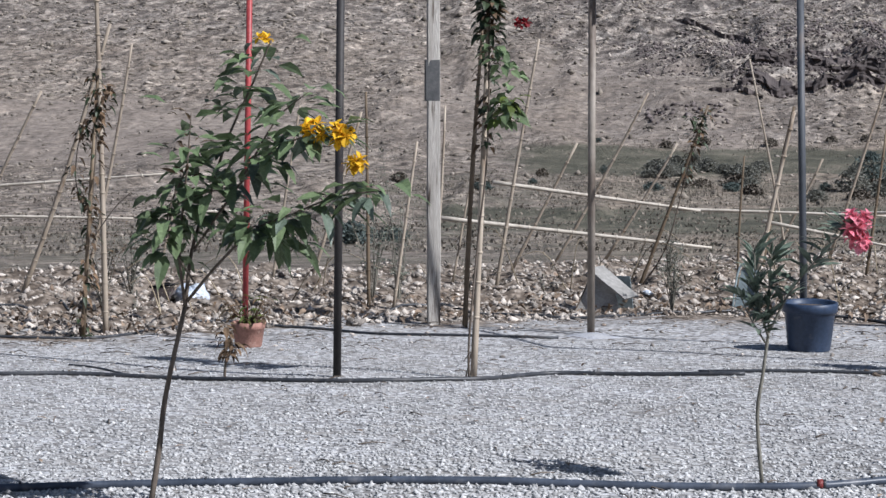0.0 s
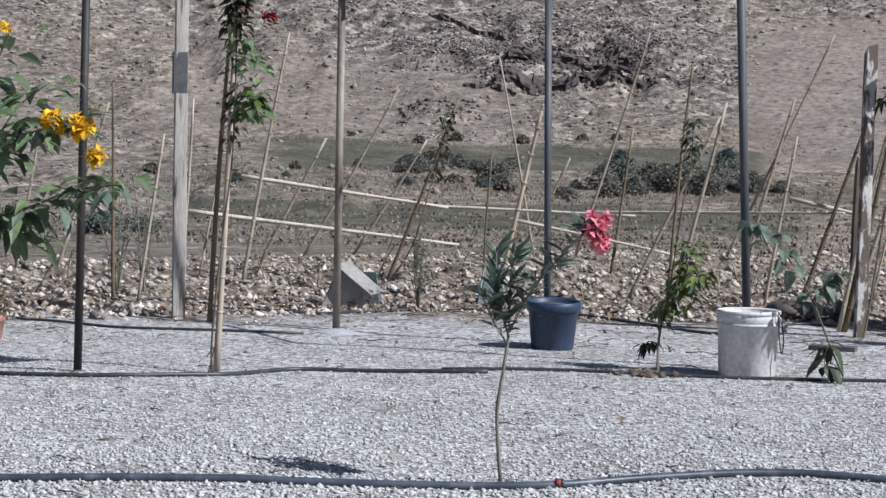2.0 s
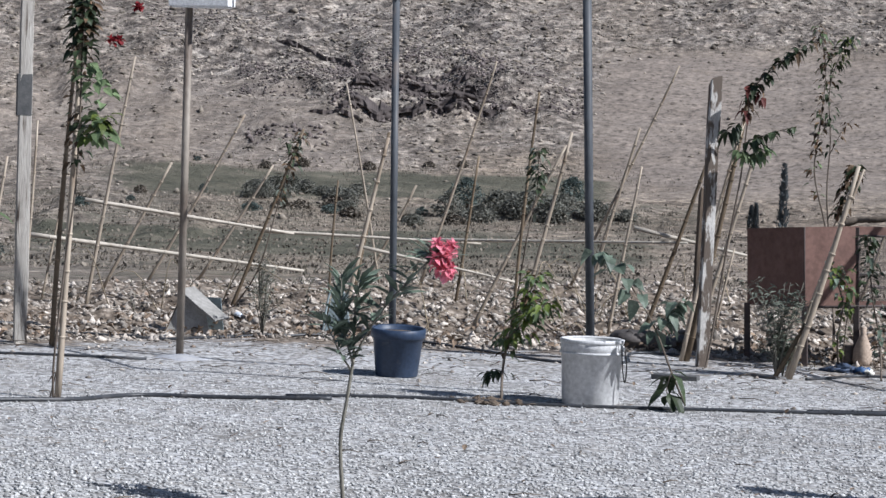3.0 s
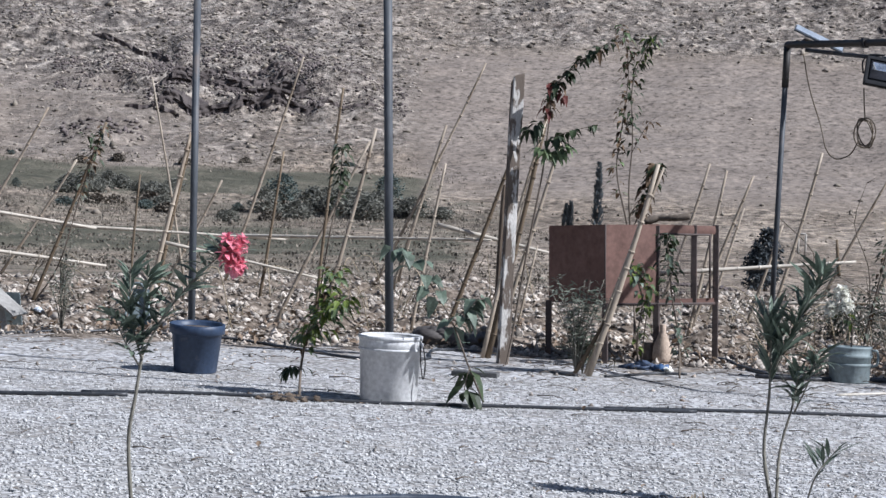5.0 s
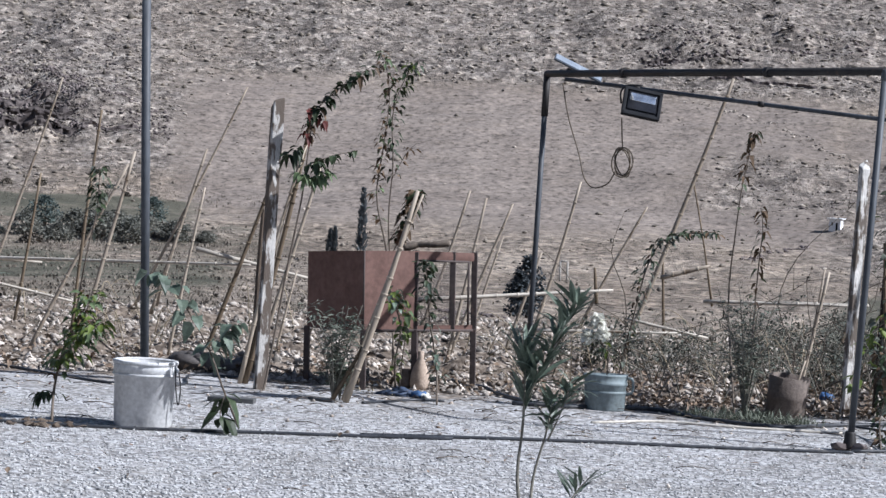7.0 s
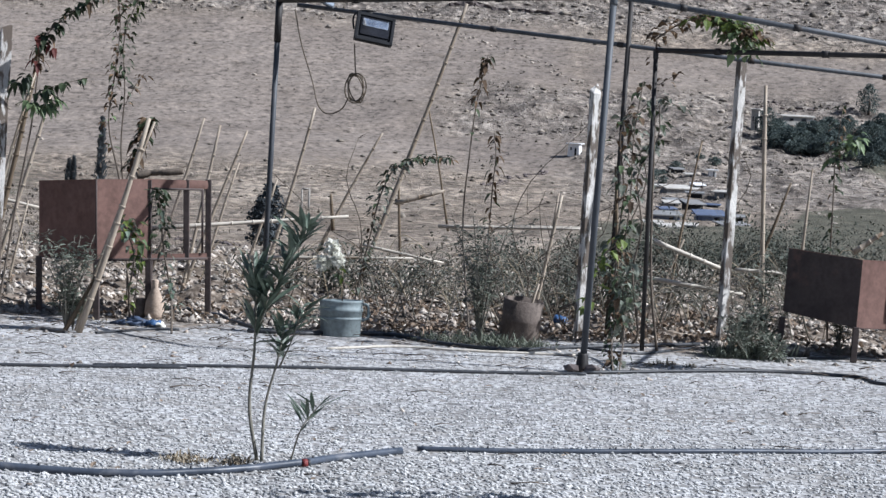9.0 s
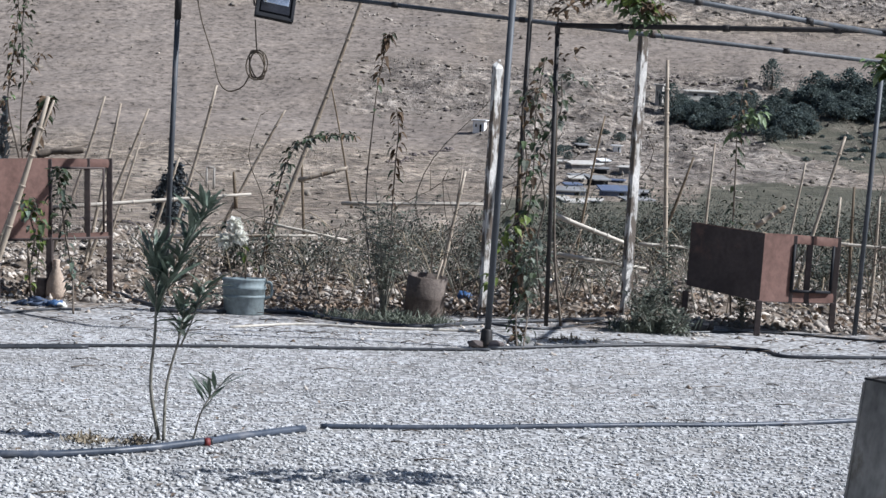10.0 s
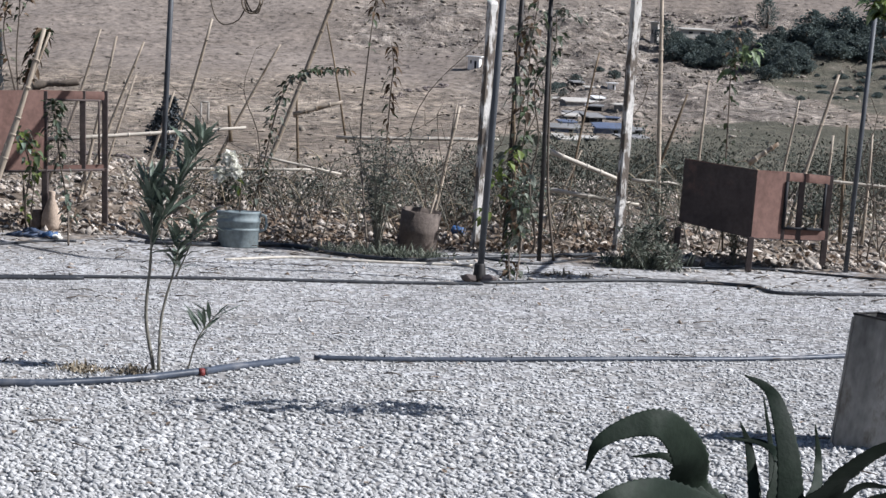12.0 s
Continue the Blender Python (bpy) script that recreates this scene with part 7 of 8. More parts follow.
vine("grape vine climbing the dark posts with mixed green and withered leaves", (0.89, 15.89, 0),
     [([(0.89, 15.89, 0), *h_a], 0.009, 0.003), ([(0.95, 15.93, 0), *h_b], 0.008, 0.003), (h_c, 0.004, 0.002), (h_d, 0.006, 0.002)],
     [(h_a, 56, 0.06, 0.045, M_SAGE, 0.7, 0, 0.08), (h_a, 16, 0.06, 0.045, M_LEAF, 0.7, 0, 0.07), (h_b, 56, 0.055, 0.04, M_SAGE, 0.7, 0, 0.08), (h_b, 26, 0.055, 0.04, M_LEAF_DARK, 0.7, 0, 0.08), (h_c, 26, 0.06, 0.045, M_LEAF_YELLOW, 0.7, 0, 0.07), (h_a, 40, 0.05, 0.035, M_LEAF_DRY, 0.8, 0, 0.08), (h_d, 50, 0.05, 0.036, M_SAGE, 0.7, 0, 0.09), (h_d, 20, 0.05, 0.036, M_LEAF_DARK, 0.7, 0, 0.09)])
q_a = [(0.77, 14.15, 0), (0.79, 15.00, 0.11), (0.82, 15.00, 0.30), (0.79, 15.05, 0.50), (0.84, 15.10, 0.70), (0.86, 15.10, 0.96), (0.86, 15.10, 1.29), (0.90, 15.10, 1.62)]
q_b = [(0.80, 14.11, 0), (0.86, 15.00, 0.17), (0.84, 15.00, 0.40), (0.89, 15.05, 0.57)]
vine("thin vine twined round the leaning pipe post", (0.77, 14.15, 0), [(q_a, 0.006, 0.003), (q_b, 0.005, 0.002)],
     [(q_a, 90, 0.05, 0.036, M_LEAF_DARK, 0.8, -0.1, 0.05), (q_a, 50, 0.05, 0.036, M_LEAF_DRY, 0.8, -0.1, 0.05), (q_b, 40, 0.055, 0.04, M_SAGE, 0.8, -0.1, 0.05)])
i_a = [(0.99, 15.60, 1.89), (1.13, 15.50, 1.99), (1.29, 15.40, 2.03), (1.45, 15.40, 1.99), (1.58, 15.40, 1.89)]
i_b = [(1.33, 15.40, 2.05), (1.47, 15.40, 1.94), (1.52, 15.40, 1.82)]
i_c = [(0.99, 15.60, 1.87), (1.00, 15.60, 1.63), (1.07, 15.60, 1.65), (1.16, 15.60, 1.71)]
vine("leafy grape vine lying over the pergola pipes", (0.99, 15.60, 1.89), [(i_a, 0.006, 0.003), (i_b, 0.004, 0.002), (i_c, 0.003, 0.001), ([(1.09, 15.60, 0), (1.03, 15.60, 0.48), (1.01, 15.60, 1.16), (0.99, 15.60, 1.89)], 0.009, 0.006)],
     [(i_a, 110, 0.055, 0.042, M_LEAF_DRY, 0.6, 0, 0.11), (i_b, 110, 0.06, 0.048, M_LEAF, 0.7, 0, 0.13), (i_a, 90, 0.058, 0.046, M_LEAF_YELLOW, 0.6, 0, 0.12, 0.4), (i_c, 14, 0.05, 0.03, M_LEAF_DRY, 0.7, 0, 0.05)])
j_a = [(2.19, 16.20, 0.11), (2.18, 16.20, 0.55), (2.18, 16.20, 0.98), (2.18, 16.20, 1.23), (2.21, 16.20, 1.55)]
j_b = [(2.17, 16.20, 1.19), (2.26, 16.20, 1.29), (2.29, 16.20, 1.37)]
plant("climber", "thin climber on a stake with green leaves half way up", "climber", (2.28, 16.86, 0), [([(2.28, 16.86, 0), *j_a], 0.008, 0.002)],
      [(j_b, 60, 0.06, 0.04, M_LEAF, 0.7, 0, 0.06), (j_a, 46, 0.05, 0.028, M_LEAF_DARK, 0.7, 0, 0.05, 0.25), (j_a, 20, 0.05, 0.024, M_LEAF_DRY, 0.7, 0, 0.04, 0.1)], (), "climbers")
k_a = [(2.76, 14.50, 1.58), (2.83, 14.40, 1.67), (2.92, 14.40, 1.71), (3.05, 14.40, 1.75)]
k_b = [(2.72, 14.50, 1.67), (2.80, 14.40, 1.61), (2.92, 14.40, 1.55)]
vine("fresh green vine shoots at the head of the end post", (2.76, 14.50, 1.58), [(k_a, 0.005, 0.002), ([(2.96, 14.50, 0), (2.94, 14.50, 0.85), (2.91, 14.50, 1.49), (2.83, 14.40, 1.67)], 0.008, 0.004)],
     [(k_a, 100, 0.075, 0.055, M_LEAF_YELLOW, 0.6, 0, 0.1), (k_b, 50, 0.075, 0.055, M_LEAF, 0.6, 0, 0.09)])

# added tree out of view over the tin; its crown casts the gravel's shadow
tn = Vector(tin_at) + Vector((0.035, 0, 0))
t_s = [tn + Vector((0.07, 0.03, 0.41)), tn + Vector((0.16, 0.04, 0.8)), tn + Vector((0.17, 0.03, 1.25)), tn + Vector((0.12, 0.02, 1.55))]
t_a = [t_s[-1], tn + Vector((0.02, 0.0, 1.8)), tn + Vector((-0.10, 0.0, 1.98)), tn + Vector((-0.2, 0.02, 2.1))]
t_b = [t_s[-1], tn + Vector((0.2, 0.03, 1.75)), tn + Vector((0.32, 0.02, 1.82))]
t_c = [t_s[-1], tn + Vector((0.12, -0.03, 1.85)), tn + Vector((0.14, 0.03, 2.1))]
plant("shadow_tree", "unseen young tree added over the tin can to cast a shadow", "tree", tn + Vector((0.07, 0.03, 0.41)), [(t_s, 0.009, 0.006), (t_a, 0.006, 0.002), (t_b, 0.006, 0.002), (t_c, 0.005, 0.002)],
      [(t_a, 44, 0.09, 0.045, M_LEAF, 0.5, 0, 0.14, 0.2), (t_b, 40, 0.09, 0.045, M_LEAF, 0.5, 0, 0.13, 0.15), (t_c, 36, 0.09, 0.045, M_LEAF, 0.5, 0, 0.14, 0.2)])

# big-leaved plant close to the camera
big = thing("large_leaved_plant", "dark green plant with big curved serrated leaves", "plant", (0.247, 0.635, 1.294))
B0 = Vector((0.247, 0.635, 1.294))
B0.z = 0
big.location = B0 + Vector((0.0004, 0, -0.001))
crown_at = Vector((0.247, 0.635, 1.308)) - B0
part("stem", bar(curve_points([(0, 0, 0), (0.01, -0.01, crown_at.z * 0.5), crown_at]), 0.016, 0.003, 9), M_BARK_GREY, big)


def big_leaf(points, width, twist, teeth=9):
    """A long curved leaf with a toothed margin and a raised rib."""
    line = curve_points([Vector(p) - B0 for p in points], 14)
    n = len(line)
    bm = bmesh.new()
    rows = []
    for i, p in enumerate(line):
        s = i / (n - 1)
        way = (line[min(i + 1, n - 1)] - line[max(i - 1, 0)]).normalized()
        side = way.cross(Vector((0.1, -1, 0.15))).normalized()
        face = way.cross(side)
        side = side * math.cos(twist) + face * math.sin(twist)
        w = 0.74 * width * (1 - s) ** 0.95 + 0.0002
        tooth = w * (1 + 0.10 * ((i % 2) == 1))
        rows.append([bm.verts.new(p + side * k * w / 2 + face * abs(k) * w * 0.07) for k in (-tooth / w, -0.92, 0, 0.92, tooth / w)])
    for a, b in zip(rows, rows[1:]):
        for k in range(4):
            bm.faces.new((a[k], a[k + 1], b[k + 1], b[k])).smooth = True
    made = bmesh.ops.extrude_face_region(bm, geom=bm.faces[:])
    bmesh.ops.translate(bm, vec=(0, 0.0002, -0.0001), verts=[e for e in made["geom"] if isinstance(e, bmesh.types.BMVert)])
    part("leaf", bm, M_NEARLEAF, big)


C = tuple(B0 + crown_at)
big_leaf([C, (0.235, 0.635, 1.316), (0.233, 0.629, 1.325), (0.228, 0.624, 1.331), (0.222, 0.622, 1.331), (0.216, 0.620, 1.328), (0.214, 0.620, 1.323)], 0.01353, 0.25)
big_leaf([C, (0.235, 0.629, 1.315), (0.226, 0.618, 1.320), (0.218, 0.612, 1.320), (0.211, 0.612, 1.316)], 0.01312, 0.3)
big_leaf([C, (0.252, 0.635, 1.314), (0.252, 0.637, 1.324), (0.250, 0.641, 1.333), (0.248, 0.644, 1.336), (0.244, 0.644, 1.338)], 0.00901, 0.15)
big_leaf([C, (0.247, 0.641, 1.315), (0.246, 0.646, 1.324), (0.244, 0.646, 1.329)], 0.00492, 0.1)
big_leaf([C, (0.250, 0.641, 1.315), (0.250, 0.646, 1.324), (0.248, 0.646, 1.334)], 0.00369, 0.3)
big_leaf([C, (0.251, 0.641, 1.321), (0.249, 0.646, 1.325), (0.241, 0.646, 1.326)], 0.00451, 0.3)
big_leaf([C, (0.235, 0.635, 1.318), (0.230, 0.632, 1.324), (0.223, 0.632, 1.324)], 0.00492, 0.3)
big_leaf([C, (0.256, 0.635, 1.317), (0.258, 0.641, 1.323), (0.257, 0.641, 1.330)], 0.00475, 0.2)
big_leaf([C, (0.256, 0.624, 1.319), (0.259, 0.618, 1.325), (0.265, 0.612, 1.331), (0.275, 0.612, 1.332)], 0.01025, 0.5)
big_leaf([C, (0.259, 0.624, 1.316), (0.266, 0.618, 1.321), (0.272, 0.612, 1.323)], 0.00820, 0.5)
big_leaf([C, (0.258, 0.624, 1.318), (0.262, 0.618, 1.323), (0.266, 0.612, 1.324)], 0.00492, 0.5)


# ---------------------------------------------------------------- weeds, dead stalks, brush on the bank
def tufts(name, label, spots, mat, blade, kind="stuff"):
    """Bunches of narrow blades."""
    bm = bmesh.new()
    for x, y, s, n in spots:
        z = z_at(x, y)
        for _ in range(n):
            w = rand_way(1.3, 0.8)
            leaf(bm, (x + random.gauss(0, s * 0.4), y + random.gauss(0, s * 0.4), z), w, blade * s * random.uniform(3, 8), 0.006 * random.uniform(0.7, 1.8), random.uniform(0.1, 0.8), 0.2)
    tagged(part(name, bm, mat), label, "weeds", kind=kind)


def around(spot, n, sx, sy, s, blades):
    return [(spot[0] + random.uniform(-sx, sx), spot[1] + random.uniform(-sy, sy), s * random.uniform(0.6, 1.3), blades) for _ in range(n)]


tufts("green_weeds", "low grey-green weeds along the pale pipe", around((-0.12, 15.56, 0), 26, 0.22, 0.12, 0.10, 22) + around((0.24, 15.40, 0), 22, 0.18, 0.1, 0.10, 22) + around((1.60, 15.50, 0), 40, 0.16, 0.1, 0.13, 26), M_GRASS, 0.16)
tufts("dry_grass", "dry straw-coloured grass at the oleander's foot", around((-0.98, 10.01, 0), 20, 0.16, 0.08, 0.05, 16) + around((1.09, 14.68, 0), 12, 0.15, 0.1, 0.05, 12) + around((-2.27, 15.66, 0), 8, 0.3, 0.1, 0.05, 10), M_STRAW, 0.16)


def dead_stalks():
    """Arching dead stems and brush behind the pots and along the fence."""
    bm = bmesh.new()
    rng = random.Random(5)
    for _ in range(300):
        x = rng.uniform(-9, 5.5)
        if rng.random() < 0.5:
            x = rng.uniform(-1.6, 5.0)
        y = float(terrace_edge(np.array(x))) + rng.uniform(0.6, 4.5)
        z = z_at(x, y)
        l, a = rng.uniform(0.15, 0.6), rng.uniform(0, 6.3)
        d = Vector((math.cos(a), math.sin(a) * 0.5, 0))
        h = rng.uniform(0.15, 0.9) * l
        tube(bm, curve_points([(x, y, z), Vector((x, y, z + h)) + d * l * 0.4, Vector((x, y, z + h * 0.7)) + d * l], 4), 0.005, 0.002, 4)
    tagged(part("dead_stems", bm, M_STRAW), "pale dead stems arching over the bank", "weeds", kind="stuff")
    bm = bmesh.new()
    for _ in range(360):
        x = rng.uniform(-0.8, 6.5) if rng.random() < 0.8 else rng.uniform(-9, -1)
        y = float(terrace_edge(np.array(x))) + rng.uniform(1.6, 5.5)
        z = z_at(x, y)
        for _ in range(26):
            d = Vector((rng.gauss(0, 1), rng.gauss(0, 1), rng.uniform(0.2, 2.0)))
            leaf(bm, Vector((x, y, z)) + d * rng.uniform(0.0, 0.16), d, rng.uniform(0.03, 0.11), rng.uniform(0.006, 0.016), 0.3, 0.2)
    arches = bmesh.new()
    for _ in range(70):
        x = rng.uniform(-0.75, 2.3)
        y = float(terrace_edge(np.array(x))) + rng.uniform(0.4, 1.9)
        z, l, way = z_at(x, y), rng.uniform(0.3, 0.75), rng.choice((-1, 1))
        h = rng.uniform(0.22, 0.48)
        tube(arches, curve_points([(x, y, z), (x + way * l * 0.3, y, z + h), (x + way * l, y + rng.uniform(-0.2, 0.2), z + h * rng.uniform(0.3, 0.9))], 5), 0.006, 0.002, 4)
    tagged(part("arching_stems", arches, M_BARK_GREY), "grey arching bramble stems behind the pots", "brambles", kind="stuff")
    tagged(part("bank_brush", bm, M_BRUSH), "low dark brush growing along the far side of the bank", "brush", kind="stuff")


dead_stalks()


def bare_stems():
    """Thin dead upright stems standing between the vines and the second cabinet."""
    bm = bmesh.new()
    rng = random.Random(14)
    for _ in range(30):
        x = rng.uniform(-1.5, 4.8)
        y = float(terrace_edge(np.array(x))) + rng.uniform(0.1, 2.2)
        z, h = z_at(x, y), rng.uniform(0.4, 1.5)
        p = [Vector((x + rng.gauss(0, 0.05) * k + rng.uniform(-0.03, 0.03) * h * k, y, z + h * k / 4)) for k in range(5)]
        tube(bm, curve_points(p, 3), 0.006, 0.0025, 4)
        for _ in range(4):
            q = p[rng.randrange(2, 5)]
            tube(bm, [q, q + Vector((rng.uniform(-0.2, 0.2), 0, rng.uniform(-0.02, 0.2)))], 0.003, 0.001, 4)
    tagged(part("bare_stems", bm, M_BARK), "thin bare dead stems standing along the fence", "stems", kind="stuff")


bare_stems()


def ground_litter():
    """Twigs, fallen leaves and clods on the gravel."""
    bm = bmesh.new()
    rng = random.Random(8)
    for _ in range(110):
        a, r = radians(rng.uniform(-12, 36)), rng.uniform(7.5, 15)
        x, y = -math.sin(a) * r, math.cos(a) * r
        if y > float(terrace_edge(np.array(x))) - 0.1:
            continue
        z = z_at(x, y)
        t, l = rng.uniform(-1.6, 1.6), rng.uniform(0.03, 0.16)
        d = Vector((math.cos(t), math.sin(t), 0)) * l
        p = Vector((x, y, z + 0.006))
        tube(bm, [p, p + d * 0.5 + Vector((0, 0, 0.006)), p + d], 0.004, 0.002, 4)
    for _ in range(460):
        x = rng.uniform(-10, 4)
        y = float(terrace_edge(np.array(x))) - abs(rng.gauss(0, 1.3)) + 0.3
        t, l = rng.uniform(-0.6, 0.6), rng.uniform(0.03, 0.22)
        d = Vector((math.cos(t), math.sin(t), 0)) * l
        p = Vector((x, y, z_at(x, y) + 0.008))
        tube(bm, [p, p + d * 0.5 + Vector((0, 0, 0.012)), p + d], rng.uniform(0.002, 0.005), 0.0015, 4)
    tagged(part("twigs", bm, M_BARK), "dark twigs scattered over the gravel", "twigs", kind="stuff")
    bm = bmesh.new()
    for _ in range(300):
        a, r = radians(rng.uniform(-12, 36)), rng.uniform(7.5, 15)
        x, y = -math.sin(a) * r, math.cos(a) * r
        leaf(bm, (x, y, z_at(x, y) + 0.008), (rng.uniform(-1, 1), rng.uniform(-1, 1), 0.15), rng.uniform(0.02, 0.06), rng.uniform(0.01, 0.025), 0.1, 0.3)
    for _ in range(2400):
        x = rng.uniform(-0.9, 1.6) if rng.random() < 0.22 else rng.uniform(-11, 4.5)
        y = float(terrace_edge(np.array(x))) + 0.05 + rng.random() ** 1.5 * 1.8
        leaf(bm, (x, y, z_at(x, y) + rng.uniform(0.02, 0.06)), (rng.uniform(-1, 1), rng.uniform(-1, 1), rng.uniform(-0.2, 0.7)), rng.uniform(0.03, 0.085), rng.uniform(0.02, 0.045), rng.uniform(0.2, 0.9), 0.5, rng.uniform(-0.8, 0.8))
    tagged(part("fallen_leaves", bm, M_LITTER), "withered brown leaves lying on the gravel and the bank", "leaves", kind="stuff")


ground_litter()


# ---------------------------------------------------------------- valley trees, sheds and walls
rng = random.Random(31)
for k in range(84):
    az = -5.7 - 5.9 * rng.random() ** 0.9
    low = np.interp(-az, (5.1, 5.8, 7.1, 8.0, 8.6, 9.2, 11.6), (-0.2, -0.40, -0.56, -0.90, -0.66, -0.36, -0.44))
    top = np.interp(-az, (5.1, 5.8, 6.6, 7.4, 8.2, 11.6), (0.1, 0.05, -0.1, -0.05, 0.2, 0.3))
    far_tree(az, low + (top - low) * rng.random(), rng.uniform(2.4, 4.4), rng.uniform(1.5, 2.7), "tree", "dark green tree of the grove below the far field", k)
for az, el, w, h, k in ((-7.87, 0.28, 3.2, 4.4, 61), (-8.9, 0.05, 5, 4.2, 62), (-10.4, 0.1, 6, 5, 63), (-5.65, -0.12, 3.4, 4.2, 64), (-9.6, 0.05, 5, 4.4, 65), (-8.4, -0.5, 4.4, 3.4, 66)):
    far_tree(az, el, w, h, "tree", "dark green tree of the grove below the far field", k)
for az, el, w, h, k in ((13.9, -1.6, 3.4, 3.0, 71), (15.0, -1.95, 4.6, 2.8, 72), (15.6, -1.9, 4.0, 2.5, 73), (16.3, -1.75, 3.8, 3.4, 74), (14.4, -2.0, 4.6, 2.4, 75), (13.4, -1.95, 4.0, 2.0, 76), (14.1, -1.85, 3.4, 2.2, 82), (15.3, -1.75, 3.0, 2.2, 83), (19.0, -1.9, 2.8, 1.5, 84), (12.7, -1.95, 2.6, 1.2, 77), (16.7, -1.9, 3.6, 2.6, 78), (14.7, -1.8, 4.2, 2.2, 79), (16.0, -2.0, 4.0, 1.8, 80), (17.5, -2.15, 2.4, 1.2, 81)):
    far_tree(az, el, w, h, "bush", "dusty dark olive bush on the valley floor", k, M_TREE if k in (71, 74) else M_VALLEYBUSH)
for az, el, w, h, k in ((27.9, -3.3, 2.6, 1.3, 91), (27.0, -3.25, 2.0, 1.0, 92), ):
    far_tree(az, el, w, h, "bush", "dark bush beyond the stony bank", k)

rng = random.Random(53)
for k in range(12):
    far_tree(rng.uniform(18.6, 21.2), rng.uniform(-1.75, -1.45), rng.uniform(2.2, 3.6), rng.uniform(0.9, 1.9), "bush", "loose olive-grey bush in the valley thicket", 500 + k, M_VALLEYBUSH)
far_tree(5.36, -3.28, 1.8, 3.8, "bush", "dense dark blue-green bush standing beyond the bank", 93, M_DARKTREE)
far_tree(5.55, -3.3, 1.6, 2.8, "bush", "dense dark blue-green bush standing beyond the bank", 94, M_DARKTREE)

rng = random.Random(47)
for k in range(22):
    far_tree(rng.uniform(-11.4, -8.6), rng.uniform(-1.25, -0.55), rng.uniform(0.8, 2.0), rng.uniform(0.3, 0.7), "bush", "low green bush on the grassy slope below the grove", 200 + k)

for k in range(30):
    low = rng.random() < 0.7
    far_tree(rng.uniform(12, 27), rng.gauss(-1.95, 0.12) if low else rng.gauss(-1.0, 0.06), rng.uniform(0.9, 2.4), rng.uniform(0.5, 1.1), "bush", "low dusty bush among the valley reeds", 300 + k, M_HILLSHRUB if k % 3 else None)


def cypress(az, el, w, h, seed):
    rngc = random.Random(seed)
    t = thing("cypress", "slim dark cypress standing beyond the bank", "tree", far_spot(az, el), "cypresses in the valley")
    part("trunk", bar([(0, 0, 0), (0, 0, h * 0.4)], 0.1, 0.06, 6), M_BARK, t)
    bm = bmesh.new()
    for _ in range(260):
        s = rngc.random()
        a, r = rngc.uniform(0, 6.28), w * 0.5 * (1 - s) ** 0.6 * min(1, s * 6 + 0.3) * rngc.uniform(0.5, 1.05)
        p = Vector((math.cos(a) * r, math.sin(a) * r, h * (0.05 + 0.93 * s)))
        leaf(bm, p, Vector((math.cos(a), math.sin(a), 2.2)), w * 0.5, w * 0.22, 0.1, 0.2)
    part("crown", bm, M_DARKTREE, t)


cypress(9.2, -2.36, 1.15, 6.8, 1)
cypress(9.9, -2.37, 0.8, 2.8, 2)
cypress(9.8, -2.38, 0.8, 3.2, 3)


def shed(label, az, el, w, d, h, roof, wall=None, pitch=0.25, name="shed"):
    x, y, z = far_spot(az, el)
    t = thing(name, label, "building", (x, y, z), "far farm buildings", math.degrees(math.atan2(-x, y)) + random.uniform(-25, 35))
    wall_part = part("wall", box((w, d, h), (0, 0, h / 2 - 0.2), 0.03), wall or M_HOUSE, t)
    bm = bmesh.new()
    e = 0.25
    vs = [bm.verts.new(q) for q in ((-w / 2 - e, -d / 2 - e, h - 0.2), (w / 2 + e, -d / 2 - e, h - 0.2), (w / 2 + e, d / 2 + e, h - 0.2 + pitch * d), (-w / 2 - e, d / 2 + e, h - 0.2 + pitch * d))]
    bm.faces.new(vs)
    made = bmesh.ops.extrude_face_region(bm, geom=bm.faces[:])
    bmesh.ops.translate(bm, vec=(0, 0, 0.12), verts=[q for q in made["geom"] if isinstance(q, bmesh.types.BMVert)])
    part("roof", bm, roof, t)
    part("door", box((w * 0.16, 0.08, h * 0.62), (w * 0.18, -d / 2 - 0.02, h * 0.28), 0.01), M_LAMP, wall_part)
    if name in ("house", "hut"):
        part("window", box((w * 0.12, 0.08, h * 0.25), (-w * 0.22, -d / 2 - 0.02, h * 0.5), 0.01), M_GLASS, wall_part)
    return t


shed("small white far house with a dark window", -1.4, -0.97, 1.5, 1.3, 1.6, M_PANELWHITE, M_PANELWHITE, 0.02, "house")
shed("low farm shed with a pale sheet roof", -3.8, -1.66, 4.2, 1.6, 0.55, M_HOUSE, M_SHEDROOF, 0.22)
shed("low shed under a dark blue tarpaulin", -4.5, -2.14, 2.8, 1.5, 0.8, M_TARP, M_TARP, 0.3)
shed("long low grey farm shed", -3.5, -2.18, 2.8, 1.4, 0.6, M_SHEDROOF, M_TARP, 0.25)
shed("low roofed shed by the farm track", -5.0, -2.30, 2.8, 1.2, 0.45, M_SHEDROOF, M_RUST_DARK, 0.2)
shed("small grey lean-to at the farm", -4.1, -1.96, 1.8, 1.2, 0.7, M_SHEDROOF, M_LAMP, 0.3)
shed("pale sheet-roofed store at the farm", -3.4, -1.52, 2.2, 1.0, 0.5, M_HOUSE, M_SHEDROOF, 0.15)
